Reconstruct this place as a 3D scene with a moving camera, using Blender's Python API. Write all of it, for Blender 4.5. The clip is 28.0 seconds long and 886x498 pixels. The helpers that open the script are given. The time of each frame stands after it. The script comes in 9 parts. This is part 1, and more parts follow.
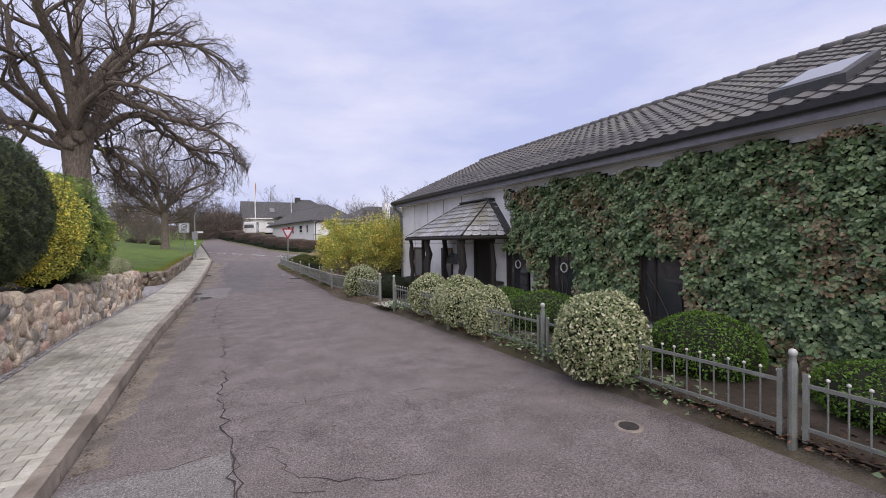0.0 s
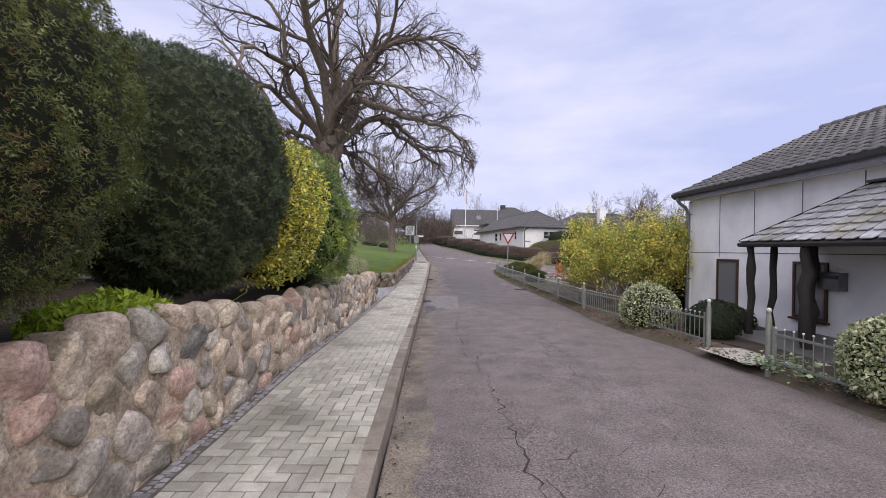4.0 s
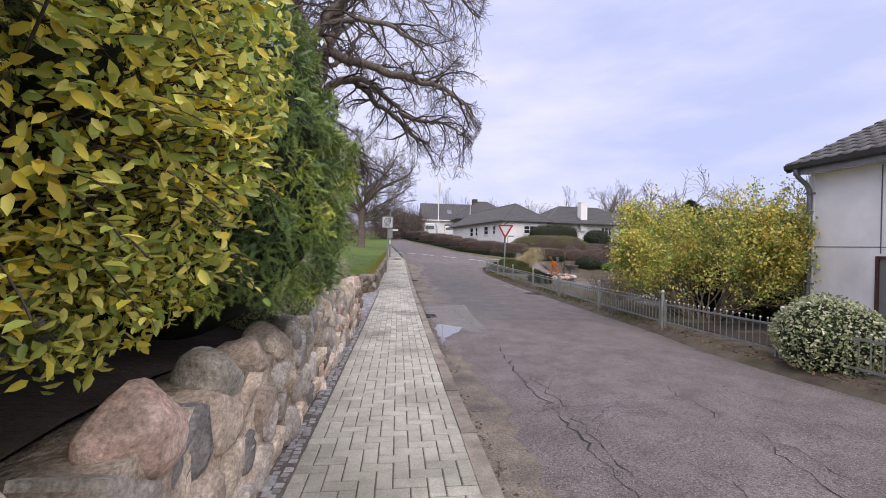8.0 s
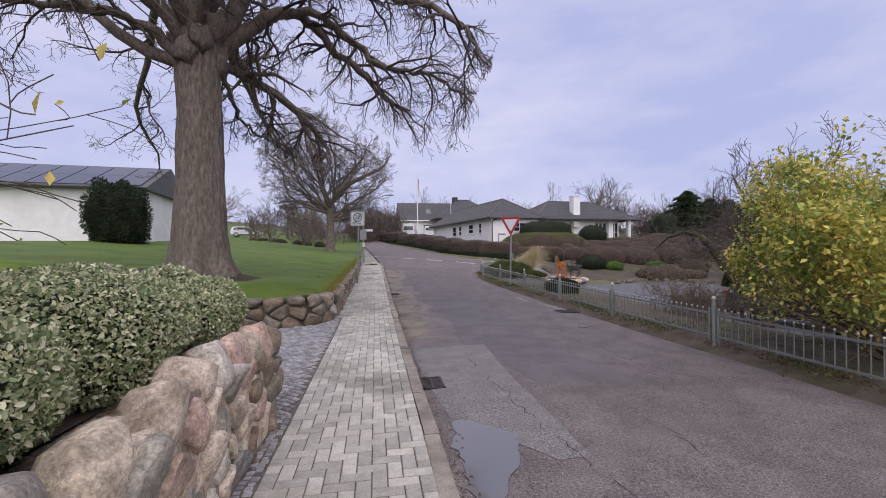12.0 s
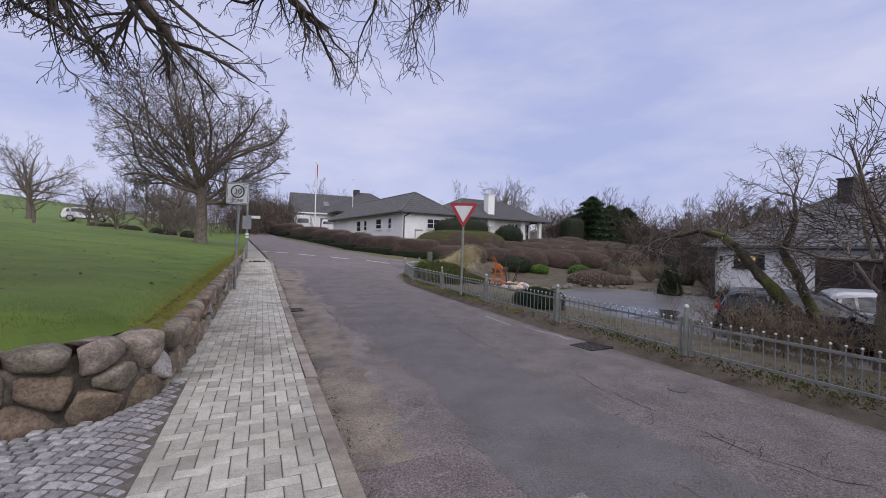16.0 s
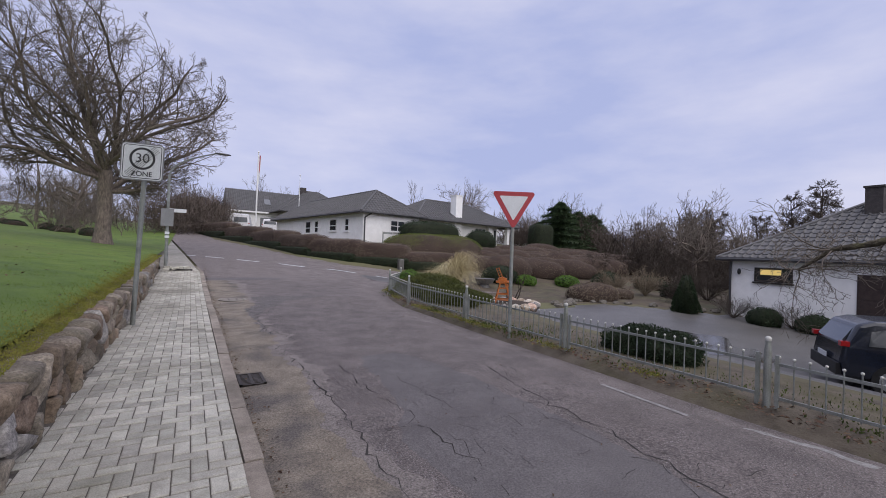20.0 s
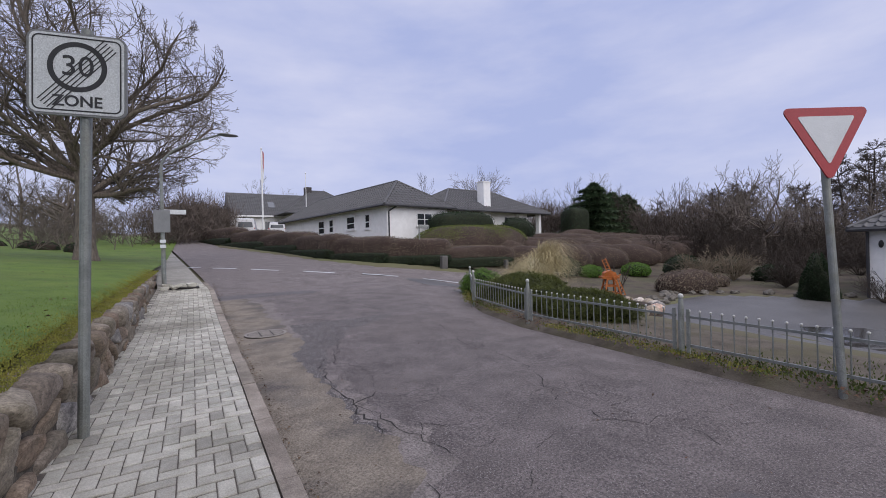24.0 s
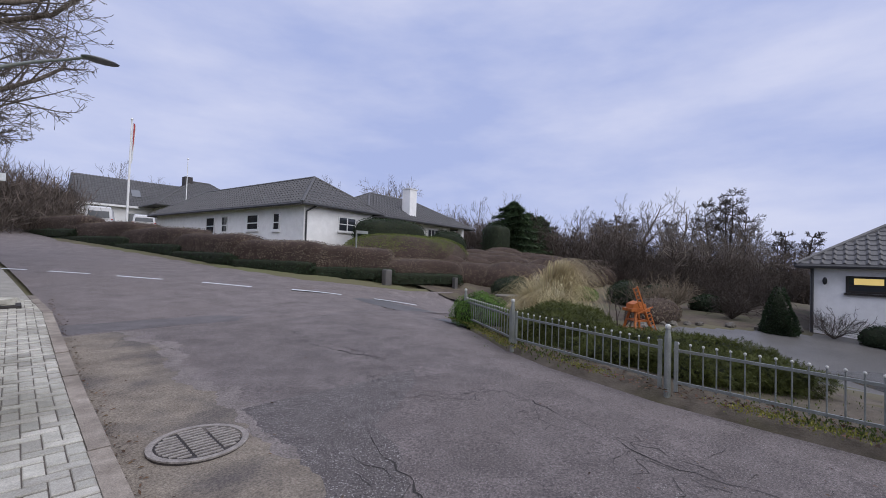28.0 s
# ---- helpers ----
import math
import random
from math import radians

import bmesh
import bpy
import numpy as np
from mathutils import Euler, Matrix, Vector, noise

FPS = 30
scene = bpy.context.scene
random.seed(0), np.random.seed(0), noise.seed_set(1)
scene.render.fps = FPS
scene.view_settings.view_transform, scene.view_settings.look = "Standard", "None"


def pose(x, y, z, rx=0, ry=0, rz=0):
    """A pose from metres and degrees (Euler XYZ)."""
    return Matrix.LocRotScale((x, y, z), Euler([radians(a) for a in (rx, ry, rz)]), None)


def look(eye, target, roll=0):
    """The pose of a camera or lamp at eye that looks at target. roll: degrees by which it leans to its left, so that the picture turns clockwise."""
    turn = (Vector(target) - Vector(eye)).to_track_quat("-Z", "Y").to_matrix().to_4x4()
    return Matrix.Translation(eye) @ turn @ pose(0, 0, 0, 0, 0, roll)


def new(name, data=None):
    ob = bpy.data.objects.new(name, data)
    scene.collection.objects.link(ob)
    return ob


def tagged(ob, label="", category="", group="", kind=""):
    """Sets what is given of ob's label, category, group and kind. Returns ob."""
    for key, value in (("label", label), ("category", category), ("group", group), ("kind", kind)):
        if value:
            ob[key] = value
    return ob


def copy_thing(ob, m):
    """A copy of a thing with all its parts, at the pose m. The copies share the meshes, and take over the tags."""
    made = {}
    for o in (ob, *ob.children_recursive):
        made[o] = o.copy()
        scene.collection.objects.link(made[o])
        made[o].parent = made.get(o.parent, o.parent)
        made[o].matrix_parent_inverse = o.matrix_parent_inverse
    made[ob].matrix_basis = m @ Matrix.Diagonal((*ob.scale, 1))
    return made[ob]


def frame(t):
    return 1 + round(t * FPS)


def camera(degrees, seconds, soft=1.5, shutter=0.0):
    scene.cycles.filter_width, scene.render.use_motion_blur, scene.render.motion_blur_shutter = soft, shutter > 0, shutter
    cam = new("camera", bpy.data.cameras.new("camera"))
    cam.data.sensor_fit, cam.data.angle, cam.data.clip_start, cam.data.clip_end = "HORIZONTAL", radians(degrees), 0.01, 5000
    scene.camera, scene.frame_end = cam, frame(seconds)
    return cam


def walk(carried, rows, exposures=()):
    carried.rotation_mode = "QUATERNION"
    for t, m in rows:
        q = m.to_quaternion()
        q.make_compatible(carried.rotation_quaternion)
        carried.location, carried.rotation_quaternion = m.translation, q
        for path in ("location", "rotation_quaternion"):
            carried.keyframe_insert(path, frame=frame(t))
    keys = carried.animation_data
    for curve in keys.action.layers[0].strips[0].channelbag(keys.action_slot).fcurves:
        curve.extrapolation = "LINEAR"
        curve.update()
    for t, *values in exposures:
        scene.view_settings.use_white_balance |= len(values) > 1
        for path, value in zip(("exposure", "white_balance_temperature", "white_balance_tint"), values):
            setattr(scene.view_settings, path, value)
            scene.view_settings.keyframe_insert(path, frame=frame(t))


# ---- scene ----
cam = camera(93.0, 28.0, 0.9)
PATH = [
    (0, (1.248, 0.005, 1.714), (2.162, 1.783, 1.67), -0.9),
    (0.5, (1.234, 0.417, 1.709), (1.86, 2.316, 1.669), 0.9),
    (1, (1.232, 0.853, 1.68), (1.643, 2.81, 1.648), 0.7),
    (1.5, (1.196, 1.388, 1.666), (1.42, 3.375, 1.642), 0.9),
    (2, (1.16, 1.943, 1.663), (1.344, 3.934, 1.651), 0.3),
    (2.5, (1.037, 2.403, 1.643), (1.168, 4.399, 1.635), 1.0),
    (3, (0.904, 2.97, 1.634), (1.022, 4.967, 1.63), 1.9),
    (3.5, (0.75, 3.535, 1.61), (0.823, 5.534, 1.6), 1.6),
    (4, (0.476, 4.02, 1.579), (0.517, 6.02, 1.579), 1.0),
    (4.5, (0.231, 4.502, 1.582), (0.177, 6.501, 1.568), -1.8),
    (6.5, (-0.463, 6.305, 1.556), (-0.41, 8.302, 1.462), 0.2),
    (7, (-0.48, 6.845, 1.502), (-0.375, 8.841, 1.432), 0.7),
    (7.5, (-0.503, 7.382, 1.509), (-0.352, 9.376, 1.474), 1.1),
    (8, (-0.491, 7.915, 1.508), (-0.279, 9.904, 1.492), 1.0),
    (8.5, (-0.518, 8.551, 1.533), (-0.27, 10.535, 1.508), 2.1),
    (9, (-0.522, 9.154, 1.517), (-0.235, 11.133, 1.484), 1.7),
    (9.5, (-0.485, 9.714, 1.482), (-0.205, 11.694, 1.466), 1.2),
    (10, (-0.502, 10.378, 1.478), (-0.187, 12.353, 1.466), 1.5),
    (10.5, (-0.428, 10.953, 1.476), (-0.097, 12.925, 1.465), 1.4),
    (11, (-0.356, 11.527, 1.498), (-0.021, 13.498, 1.48), 1.9),
    (11.5, (-0.332, 12.099, 1.491), (0.013, 14.069, 1.482), -0.6),
    (13.5, (-0.51, 14.553, 1.422), (-0.272, 16.539, 1.417), 1.0),
    (14, (-0.494, 15.117, 1.409), (-0.154, 17.088, 1.419), 0.9),
    (14.5, (-0.506, 15.691, 1.398), (-0.031, 17.634, 1.406), 0.6),
    (15, (-0.487, 16.246, 1.398), (0.042, 18.175, 1.389), 1.0),
    (15.5, (-0.523, 16.849, 1.375), (0.161, 18.729, 1.36), 3.7),
    (16, (-0.443, 17.426, 1.349), (0.35, 19.262, 1.339), 1.3),
    (16.5, (-0.444, 18.029, 1.341), (0.507, 19.789, 1.331), 3.6),
    (17, (-0.39, 18.614, 1.338), (0.634, 20.332, 1.33), 2.0),
    (17.5, (-0.365, 19.174, 1.352), (0.682, 20.877, 1.348), 1.1),
    (18, (-0.373, 19.757, 1.341), (0.702, 21.443, 1.344), 1.3),
    (18.5, (-0.341, 20.36, 1.378), (0.736, 22.045, 1.395), 1.6),
    (19, (-0.344, 20.93, 1.389), (0.739, 22.61, 1.419), 2.4),
    (19.5, (-0.315, 21.444, 1.41), (0.744, 23.141, 1.428), 2.4),
    (20, (-0.356, 21.974, 1.405), (0.675, 23.688, 1.425), 2.2),
    (20.5, (-0.369, 22.552, 1.386), (0.632, 24.283, 1.376), 3.0),
    (21, (-0.423, 23.133, 1.398), (0.55, 24.88, 1.361), 3.4),
    (21.5, (-0.431, 23.717, 1.383), (0.545, 25.462, 1.338), 1.8),
    (23.5, (-0.432, 25.854, 1.419), (0.595, 27.57, 1.409), -0.4),
    (24, (-0.387, 26.38, 1.373), (0.637, 28.099, 1.367), -1.5),
    (24.5, (-0.422, 26.956, 1.344), (0.602, 28.675, 1.341), -1.0),
    (25, (-0.393, 27.505, 1.338), (0.62, 29.229, 1.349), -1.0),
    (25.5, (-0.412, 28.056, 1.331), (0.594, 29.784, 1.364), 0.1),
    (26, (-0.433, 28.627, 1.324), (0.581, 30.351, 1.357), 1.3),
    (26.5, (-0.443, 29.115, 1.357), (0.564, 30.842, 1.401), 1.3),
    (27, (-0.501, 29.586, 1.4), (0.538, 31.294, 1.449), 1.6),
    (27.5, (-0.432, 30.088, 1.393), (0.711, 31.729, 1.44), 1.5),
    (28, (-0.388, 30.515, 1.401), (1.041, 31.912, 1.457), 1.8),
]
walk(cam, [(t, look(eye, target, roll)) for t, eye, target, roll in PATH], ((0, 0.25, 6650, 12), (7, 0.4, 6650, 13), (9, 0.36, 6550, 14), (11, 0.16, 6480, 15), (14, -0.03, 6400, 15), (17, -0.02, 6320, 12), (21, 0.0, 6400, 12), (28, -0.03, 6150, 10)))

# ---- world, sun ----
world = bpy.data.worlds.new("sky")
scene.world = world
world.use_nodes = True
wn, wl = world.node_tree.nodes, world.node_tree.links
wn.clear()
w_out = wn.new("ShaderNodeOutputWorld")
w_bg = wn.new("ShaderNodeBackground")
w_sky = wn.new("ShaderNodeTexSky")
w_sky.sky_type, w_sky.sun_disc = "NISHITA", False
w_sky.sun_elevation, w_sky.sun_rotation = radians(50), radians(174)
w_sky.air_density, w_sky.dust_density, w_sky.ozone_density = 1.0, 2.0, 3.0
w_tc = wn.new("ShaderNodeTexCoord")
w_map = wn.new("ShaderNodeMapping")
w_map.inputs["Scale"].default_value = (1.0, 1.0, 3.2)
w_noise = wn.new("ShaderNodeTexNoise")
w_noise.inputs["Scale"].default_value, w_noise.inputs["Detail"].default_value = 2.2, 6.0
w_noise.inputs["Roughness"].default_value = 0.55
w_ramp = wn.new("ShaderNodeValToRGB")
w_ramp.color_ramp.elements[0].position, w_ramp.color_ramp.elements[0].color = 0.33, (5.0, 5.6, 8.6, 1)
w_ramp.color_ramp.elements[1].position, w_ramp.color_ramp.elements[1].color = 0.68, (7.7, 7.8, 9.7, 1)
w_mix = wn.new("ShaderNodeMix")
w_mix.data_type = "RGBA"
w_mix.inputs[0].default_value = 0.9
wl.new(w_tc.outputs["Generated"], w_map.inputs[0])
wl.new(w_map.outputs[0], w_noise.inputs["Vector"])
wl.new(w_noise.outputs["Fac"], w_ramp.inputs[0])
wl.new(w_sky.outputs[0], w_mix.inputs[6])
wl.new(w_ramp.outputs[0], w_mix.inputs[7])
wl.new(w_mix.outputs[2], w_bg.inputs[0])
w_bg.inputs[1].default_value = 0.092
wl.new(w_bg.outputs[0], w_out.inputs[0])
sun = new("sun", bpy.data.lights.new("sun", "SUN"))
sun.data.energy, sun.data.angle, sun.data.color = 2.7, radians(100), (1.0, 0.94, 0.87)
sun.matrix_world = look((0, 0, 30), (-2.7, 25.0, 0))


# ---- materials ----
def material(name, stops, scale=6.0, rough=0.8, bump=0.0, bscale=None, metal=0.0, vary=0.0, island=False, stain=None, detail=6.0, spec=0.4, stretch=(1, 1, 1), fine=0.3, fscale=110.0, bdist=0.02, speck=None):
    """A procedural surface. stops: colours from dark to light along a noise; vary: how far pieces or islands differ in brightness; stain: (colour, scale, amount); speck: (colour, scale, where it starts) of small bright grains."""
    m = bpy.data.materials.new(name)
    m.use_nodes = True
    n, l = m.node_tree.nodes, m.node_tree.links
    b = n["Principled BSDF"]
    mp = n.new("ShaderNodeMapping")
    mp.inputs["Scale"].default_value = stretch
    geo = n.new("ShaderNodeNewGeometry")
    l.new(geo.outputs["Position"], mp.inputs[0])
    noi = n.new("ShaderNodeTexNoise")
    noi.inputs["Scale"].default_value, noi.inputs["Detail"].default_value, noi.inputs["Roughness"].default_value = scale, detail, 0.65
    l.new(mp.outputs[0], noi.inputs["Vector"])
    ramp = n.new("ShaderNodeValToRGB")
    e = ramp.color_ramp.elements
    for i, c in enumerate(stops):
        at = 0.3 + 0.4 * i / max(1, len(stops) - 1)
        el = e[i] if i < 2 else e.new(at)
        el.position, el.color = at, (*c, 1)
    if len(stops) == 1:
        e[1].color = (*stops[0], 1)
    l.new(noi.outputs["Fac"], ramp.inputs[0])
    col = ramp.outputs[0]
    if stain:
        sn = n.new("ShaderNodeTexNoise")
        sn.inputs["Scale"].default_value, sn.inputs["Detail"].default_value = stain[1], 5.0
        l.new(geo.outputs["Position"], sn.inputs["Vector"])
        mr = n.new("ShaderNodeMapRange")
        mr.inputs[1].default_value, mr.inputs[2].default_value, mr.inputs[4].default_value = 0.48, 0.68, stain[2]
        l.new(sn.outputs["Fac"], mr.inputs[0])
        mx = n.new("ShaderNodeMix")
        mx.data_type = "RGBA"
        l.new(mr.outputs[0], mx.inputs[0])
        l.new(col, mx.inputs[6])
        mx.inputs[7].default_value = (*stain[0], 1)
        col = mx.outputs[2]
    if fine:
        fn = n.new("ShaderNodeTexNoise")
        fn.inputs["Scale"].default_value, fn.inputs["Detail"].default_value, fn.inputs["Roughness"].default_value = fscale, 4.0, 0.75
        l.new(mp.outputs[0], fn.inputs["Vector"])
        fr = n.new("ShaderNodeMapRange")
        fr.inputs[1].default_value, fr.inputs[2].default_value = 0.3, 0.7
        fr.inputs[3].default_value, fr.inputs[4].default_value = 1 - fine, 1 + fine
        l.new(fn.outputs["Fac"], fr.inputs[0])
        fh = n.new("ShaderNodeHueSaturation")
        l.new(fr.outputs[0], fh.inputs["Value"])
        l.new(col, fh.inputs["Color"])
        col = fh.outputs[0]
    if speck:
        kn = n.new("ShaderNodeTexNoise")
        kn.inputs["Scale"].default_value, kn.inputs["Detail"].default_value = speck[1], 2.0
        l.new(geo.outputs["Position"], kn.inputs["Vector"])
        kr = n.new("ShaderNodeMapRange")
        kr.inputs[1].default_value, kr.inputs[2].default_value, kr.inputs[4].default_value = speck[2], speck[2] + 0.06, 0.75
        l.new(kn.outputs["Fac"], kr.inputs[0])
        kx = n.new("ShaderNodeMix")
        kx.data_type = "RGBA"
        l.new(kr.outputs[0], kx.inputs[0])
        l.new(col, kx.inputs[6])
        kx.inputs[7].default_value = (*speck[0], 1)
        col = kx.outputs[2]
    if vary:
        hs = n.new("ShaderNodeHueSaturation")
        if island:
            src = geo.outputs["Random Per Island"]
        else:
            src = n.new("ShaderNodeObjectInfo").outputs["Random"]
        r1 = n.new("ShaderNodeMapRange")
        r1.inputs[3].default_value, r1.inputs[4].default_value = 1 - vary, 1 + vary
        l.new(src, r1.inputs[0])
        l.new(r1.outputs[0], hs.inputs["Value"])
        r2 = n.new("ShaderNodeMath")
        r2.operation = "FRACT"
        r2m = n.new("ShaderNodeMath")
        r2m.operation = "MULTIPLY"
        r2m.inputs[1].default_value = 7.31
        l.new(src, r2m.inputs[0])
        l.new(r2m.outputs[0], r2.inputs[0])
        r3 = n.new("ShaderNodeMapRange")
        r3.inputs[3].default_value, r3.inputs[4].default_value = 0.5 - 0.02 * min(1, vary * 2), 0.5 + 0.02 * min(1, vary * 2)
        l.new(r2.outputs[0], r3.inputs[0])
        l.new(r3.outputs[0], hs.inputs["Hue"])
        l.new(col, hs.inputs["Color"])
        col = hs.outputs[0]
    l.new(col, b.inputs["Base Color"])
    b.inputs["Roughness"].default_value, b.inputs["Metallic"].default_value = rough, metal
    b.inputs["Specular IOR Level"].default_value = spec
    if bump:
        bn = n.new("ShaderNodeTexNoise")
        bn.inputs["Scale"].default_value, bn.inputs["Detail"].default_value = bscale or scale * 4, 4.0
        l.new(mp.outputs[0], bn.inputs["Vector"])
        bp = n.new("ShaderNodeBump")
        bp.inputs["Strength"].default_value, bp.inputs["Distance"].default_value = min(1, bump), bdist
        l.new(bn.outputs["Fac"], bp.inputs["Height"])
        l.new(bp.outputs[0], b.inputs["Normal"])
    return m


def leafy(name, stops, vary=0.35, rough=0.55, scale=1.3, thin=0.3, mixed=False):
    """Leaves: thin lets that share of the light through; mixed: each leaf takes its own colour from the stops."""
    m = material(name, stops, scale=scale, rough=rough, vary=vary, island=True, spec=0.35, fine=0.0)
    if mixed:
        n, l = m.node_tree.nodes, m.node_tree.links
        ramp = [k for k in n if k.type == "VALTORGB"][0]
        geo = [k for k in n if k.type == "NEW_GEOMETRY"][0]
        many, frac, span = (n.new("ShaderNodeMath") for _ in range(3))
        many.operation, frac.operation, span.operation = "MULTIPLY", "FRACT", "MULTIPLY_ADD"
        many.inputs[1].default_value = 13.7
        span.inputs[1].default_value, span.inputs[2].default_value = 0.5, 0.25
        l.new(geo.outputs["Random Per Island"], many.inputs[0])
        l.new(many.outputs[0], frac.inputs[0])
        l.new(frac.outputs[0], span.inputs[0])
        l.new(span.outputs[0], ramp.inputs[0])
    if thin:
        n, l = m.node_tree.nodes, m.node_tree.links
        b, out = n["Principled BSDF"], n["Material Output"]
        tr = n.new("ShaderNodeBsdfTranslucent")
        mx = n.new("ShaderNodeMixShader")
        mx.inputs[0].default_value = thin
        l.new(b.inputs["Base Color"].links[0].from_socket, tr.inputs[0])
        l.new(b.outputs[0], mx.inputs[1])
        l.new(tr.outputs[0], mx.inputs[2])
        l.new(mx.outputs[0], out.inputs[0])
    return m


def glass(name, tint=(0.03, 0.035, 0.04), rough=0.04):
    m = bpy.data.materials.new(name)
    m.use_nodes = True
    b = m.node_tree.nodes["Principled BSDF"]
    b.inputs["Base Color"].default_value = (*tint, 1)
    b.inputs["Roughness"].default_value = rough
    b.inputs["Specular IOR Level"].default_value = 0.7
    return m


ASPHALT = material("asphalt", [(0.102, 0.086, 0.082), (0.149, 0.127, 0.121), (0.197, 0.169, 0.163)], 2.2, 0.82, 0.5, 160, stain=((0.15, 0.125, 0.115), 0.35, 0.5), detail=12, fine=0.8, fscale=60, speck=((0.44, 0.42, 0.40), 110, 0.62))
ASPHALTDARK = material("older dark asphalt", [(0.090, 0.076, 0.073), (0.131, 0.112, 0.107), (0.174, 0.149, 0.143)], 2.2, 0.82, 0.5, 160, stain=((0.132, 0.110, 0.101), 0.35, 0.5), detail=12, fine=0.8, fscale=60, speck=((0.387, 0.370, 0.352), 110, 0.62))
PATCH = material("asphalt patch", [(0.142, 0.131, 0.125), (0.207, 0.195, 0.186)], 5, 0.8, 0.5, 90, detail=12, fine=0.75, fscale=55, speck=((0.478, 0.457, 0.435), 110, 0.62))
DARKPATCH = material("dark asphalt patch", [(0.099, 0.089, 0.089), (0.145, 0.133, 0.132)], 2.2, 0.8, 0.4, 150, detail=12, fine=0.5, fscale=75)
SPECKLED = material("asphalt with bare aggregate", [(0.08, 0.069, 0.066), (0.122, 0.108, 0.104)], 5, 0.8, 0.6, 120, detail=12, fine=0.7, fscale=60, speck=((0.50, 0.48, 0.46), 85, 0.6))
CRACK = material("crack", [(0.028, 0.025, 0.024), (0.05, 0.045, 0.042)], 9, 0.9)
GRIT = material("road grit", [(0.145, 0.120, 0.096), (0.204, 0.174, 0.138), (0.255, 0.220, 0.175)], 3.0, 0.9, 0.5, 90, stain=((0.101, 0.089, 0.082), 1.7, 0.9), fine=0.6, fscale=60)
PAVER = material("concrete paver", [(0.379, 0.363, 0.305), (0.528, 0.508, 0.438)], 9, 0.75, 0.35, 120, vary=0.11, stain=((0.19, 0.18, 0.14), 0.9, 0.7))
JOINT = material("sandy joint", [(0.081, 0.070, 0.061), (0.162, 0.142, 0.121)], 12, 0.95, 0.3)
KERB = material("kerb stone", [(0.198, 0.169, 0.140), (0.356, 0.310, 0.258)], 6, 0.85, 0.5, 70, vary=0.15, stain=((0.118, 0.099, 0.079), 1.3, 0.8))
SETT = material("granite sett", [(0.20, 0.195, 0.20), (0.36, 0.35, 0.355)], 14, 0.5, 0.4, 80, vary=0.3)
STONES = [
    material("grey boulder", [(0.225, 0.195, 0.165), (0.42, 0.375, 0.32), (0.62, 0.565, 0.49)], 7, 0.88, 0.8, 60, vary=0.28, stain=((0.140, 0.129, 0.099), 3.0, 0.7), fine=0.5, fscale=45, bdist=0.008),
    material("tan boulder", [(0.265, 0.211, 0.161), (0.504, 0.413, 0.323), (0.728, 0.616, 0.491)], 7, 0.88, 0.8, 60, vary=0.26, stain=((0.183, 0.147, 0.105), 3.0, 0.7), fine=0.5, fscale=45, bdist=0.008),
    material("red boulder", [(0.295, 0.196, 0.161), (0.491, 0.343, 0.273), (0.672, 0.504, 0.413)], 8, 0.88, 0.8, 60, vary=0.2, stain=((0.211, 0.175, 0.140), 3.2, 0.7), fine=0.5, fscale=45, bdist=0.008),
    material("dark boulder", [(0.119, 0.112, 0.106), (0.239, 0.224, 0.211), (0.379, 0.357, 0.329)], 8, 0.88, 0.8, 60, vary=0.25, stain=((0.336, 0.315, 0.265), 4.0, 0.5), fine=0.5, fscale=45, bdist=0.008),
    material("taupe boulder", [(0.114, 0.095, 0.074), (0.207, 0.174, 0.137), (0.299, 0.255, 0.207)], 8, 0.9, 0.8, 60, vary=0.25, stain=((0.088, 0.079, 0.053), 2.6, 0.7), fine=0.5, fscale=45, bdist=0.008),
    material("brown boulder", [(0.101, 0.074, 0.053), (0.185, 0.139, 0.099), (0.264, 0.207, 0.151)], 9, 0.9, 0.8, 60, vary=0.22, stain=((0.150, 0.132, 0.097), 3.0, 0.6), fine=0.5, fscale=45, bdist=0.008),
]
MORTAR = material("wall mortar", [(0.224, 0.171, 0.124), (0.471, 0.379, 0.281), (0.759, 0.643, 0.504)], 5, 0.95, 1.0, 40, stain=((0.093, 0.076, 0.059), 1.6, 0.9), fine=0.5, fscale=50)
MORTARDARK = material("dark joint earth", [(0.03, 0.026, 0.02), (0.075, 0.064, 0.05), (0.16, 0.14, 0.11)], 9, 0.95, 1.0, 40)
WORNPAINT = material("worn road paint", [(0.16, 0.15, 0.145), (0.36, 0.35, 0.34)], 14, 0.8, detail=10)
DAMP = glass("damp film", (0.05, 0.048, 0.045), 0.12)
SOIL = material("soil", [(0.03, 0.022, 0.016), (0.07, 0.052, 0.038)], 5, 0.95, 0.9, 30)
VERGE = material("verge soil", [(0.050, 0.040, 0.030), (0.108, 0.090, 0.068), (0.144, 0.122, 0.094)], 3, 0.95, 0.8, 40, stain=((0.075, 0.07, 0.025), 1.1, 0.6))
GRASS = material("grass turf", [(0.054, 0.096, 0.014), (0.094, 0.150, 0.019), (0.124, 0.174, 0.027)], 0.9, 0.8, 0.5, 60, stain=((0.099, 0.118, 0.027), 0.5, 0.5))
MOSS = leafy("moss", [(0.14, 0.15, 0.03), (0.21, 0.21, 0.04), (0.27, 0.245, 0.06)], 0.3, 0.9, 5.0, 0.1)
BLADE = leafy("grass blade", [(0.091, 0.150, 0.020), (0.156, 0.222, 0.036)], 0.3, 0.6)
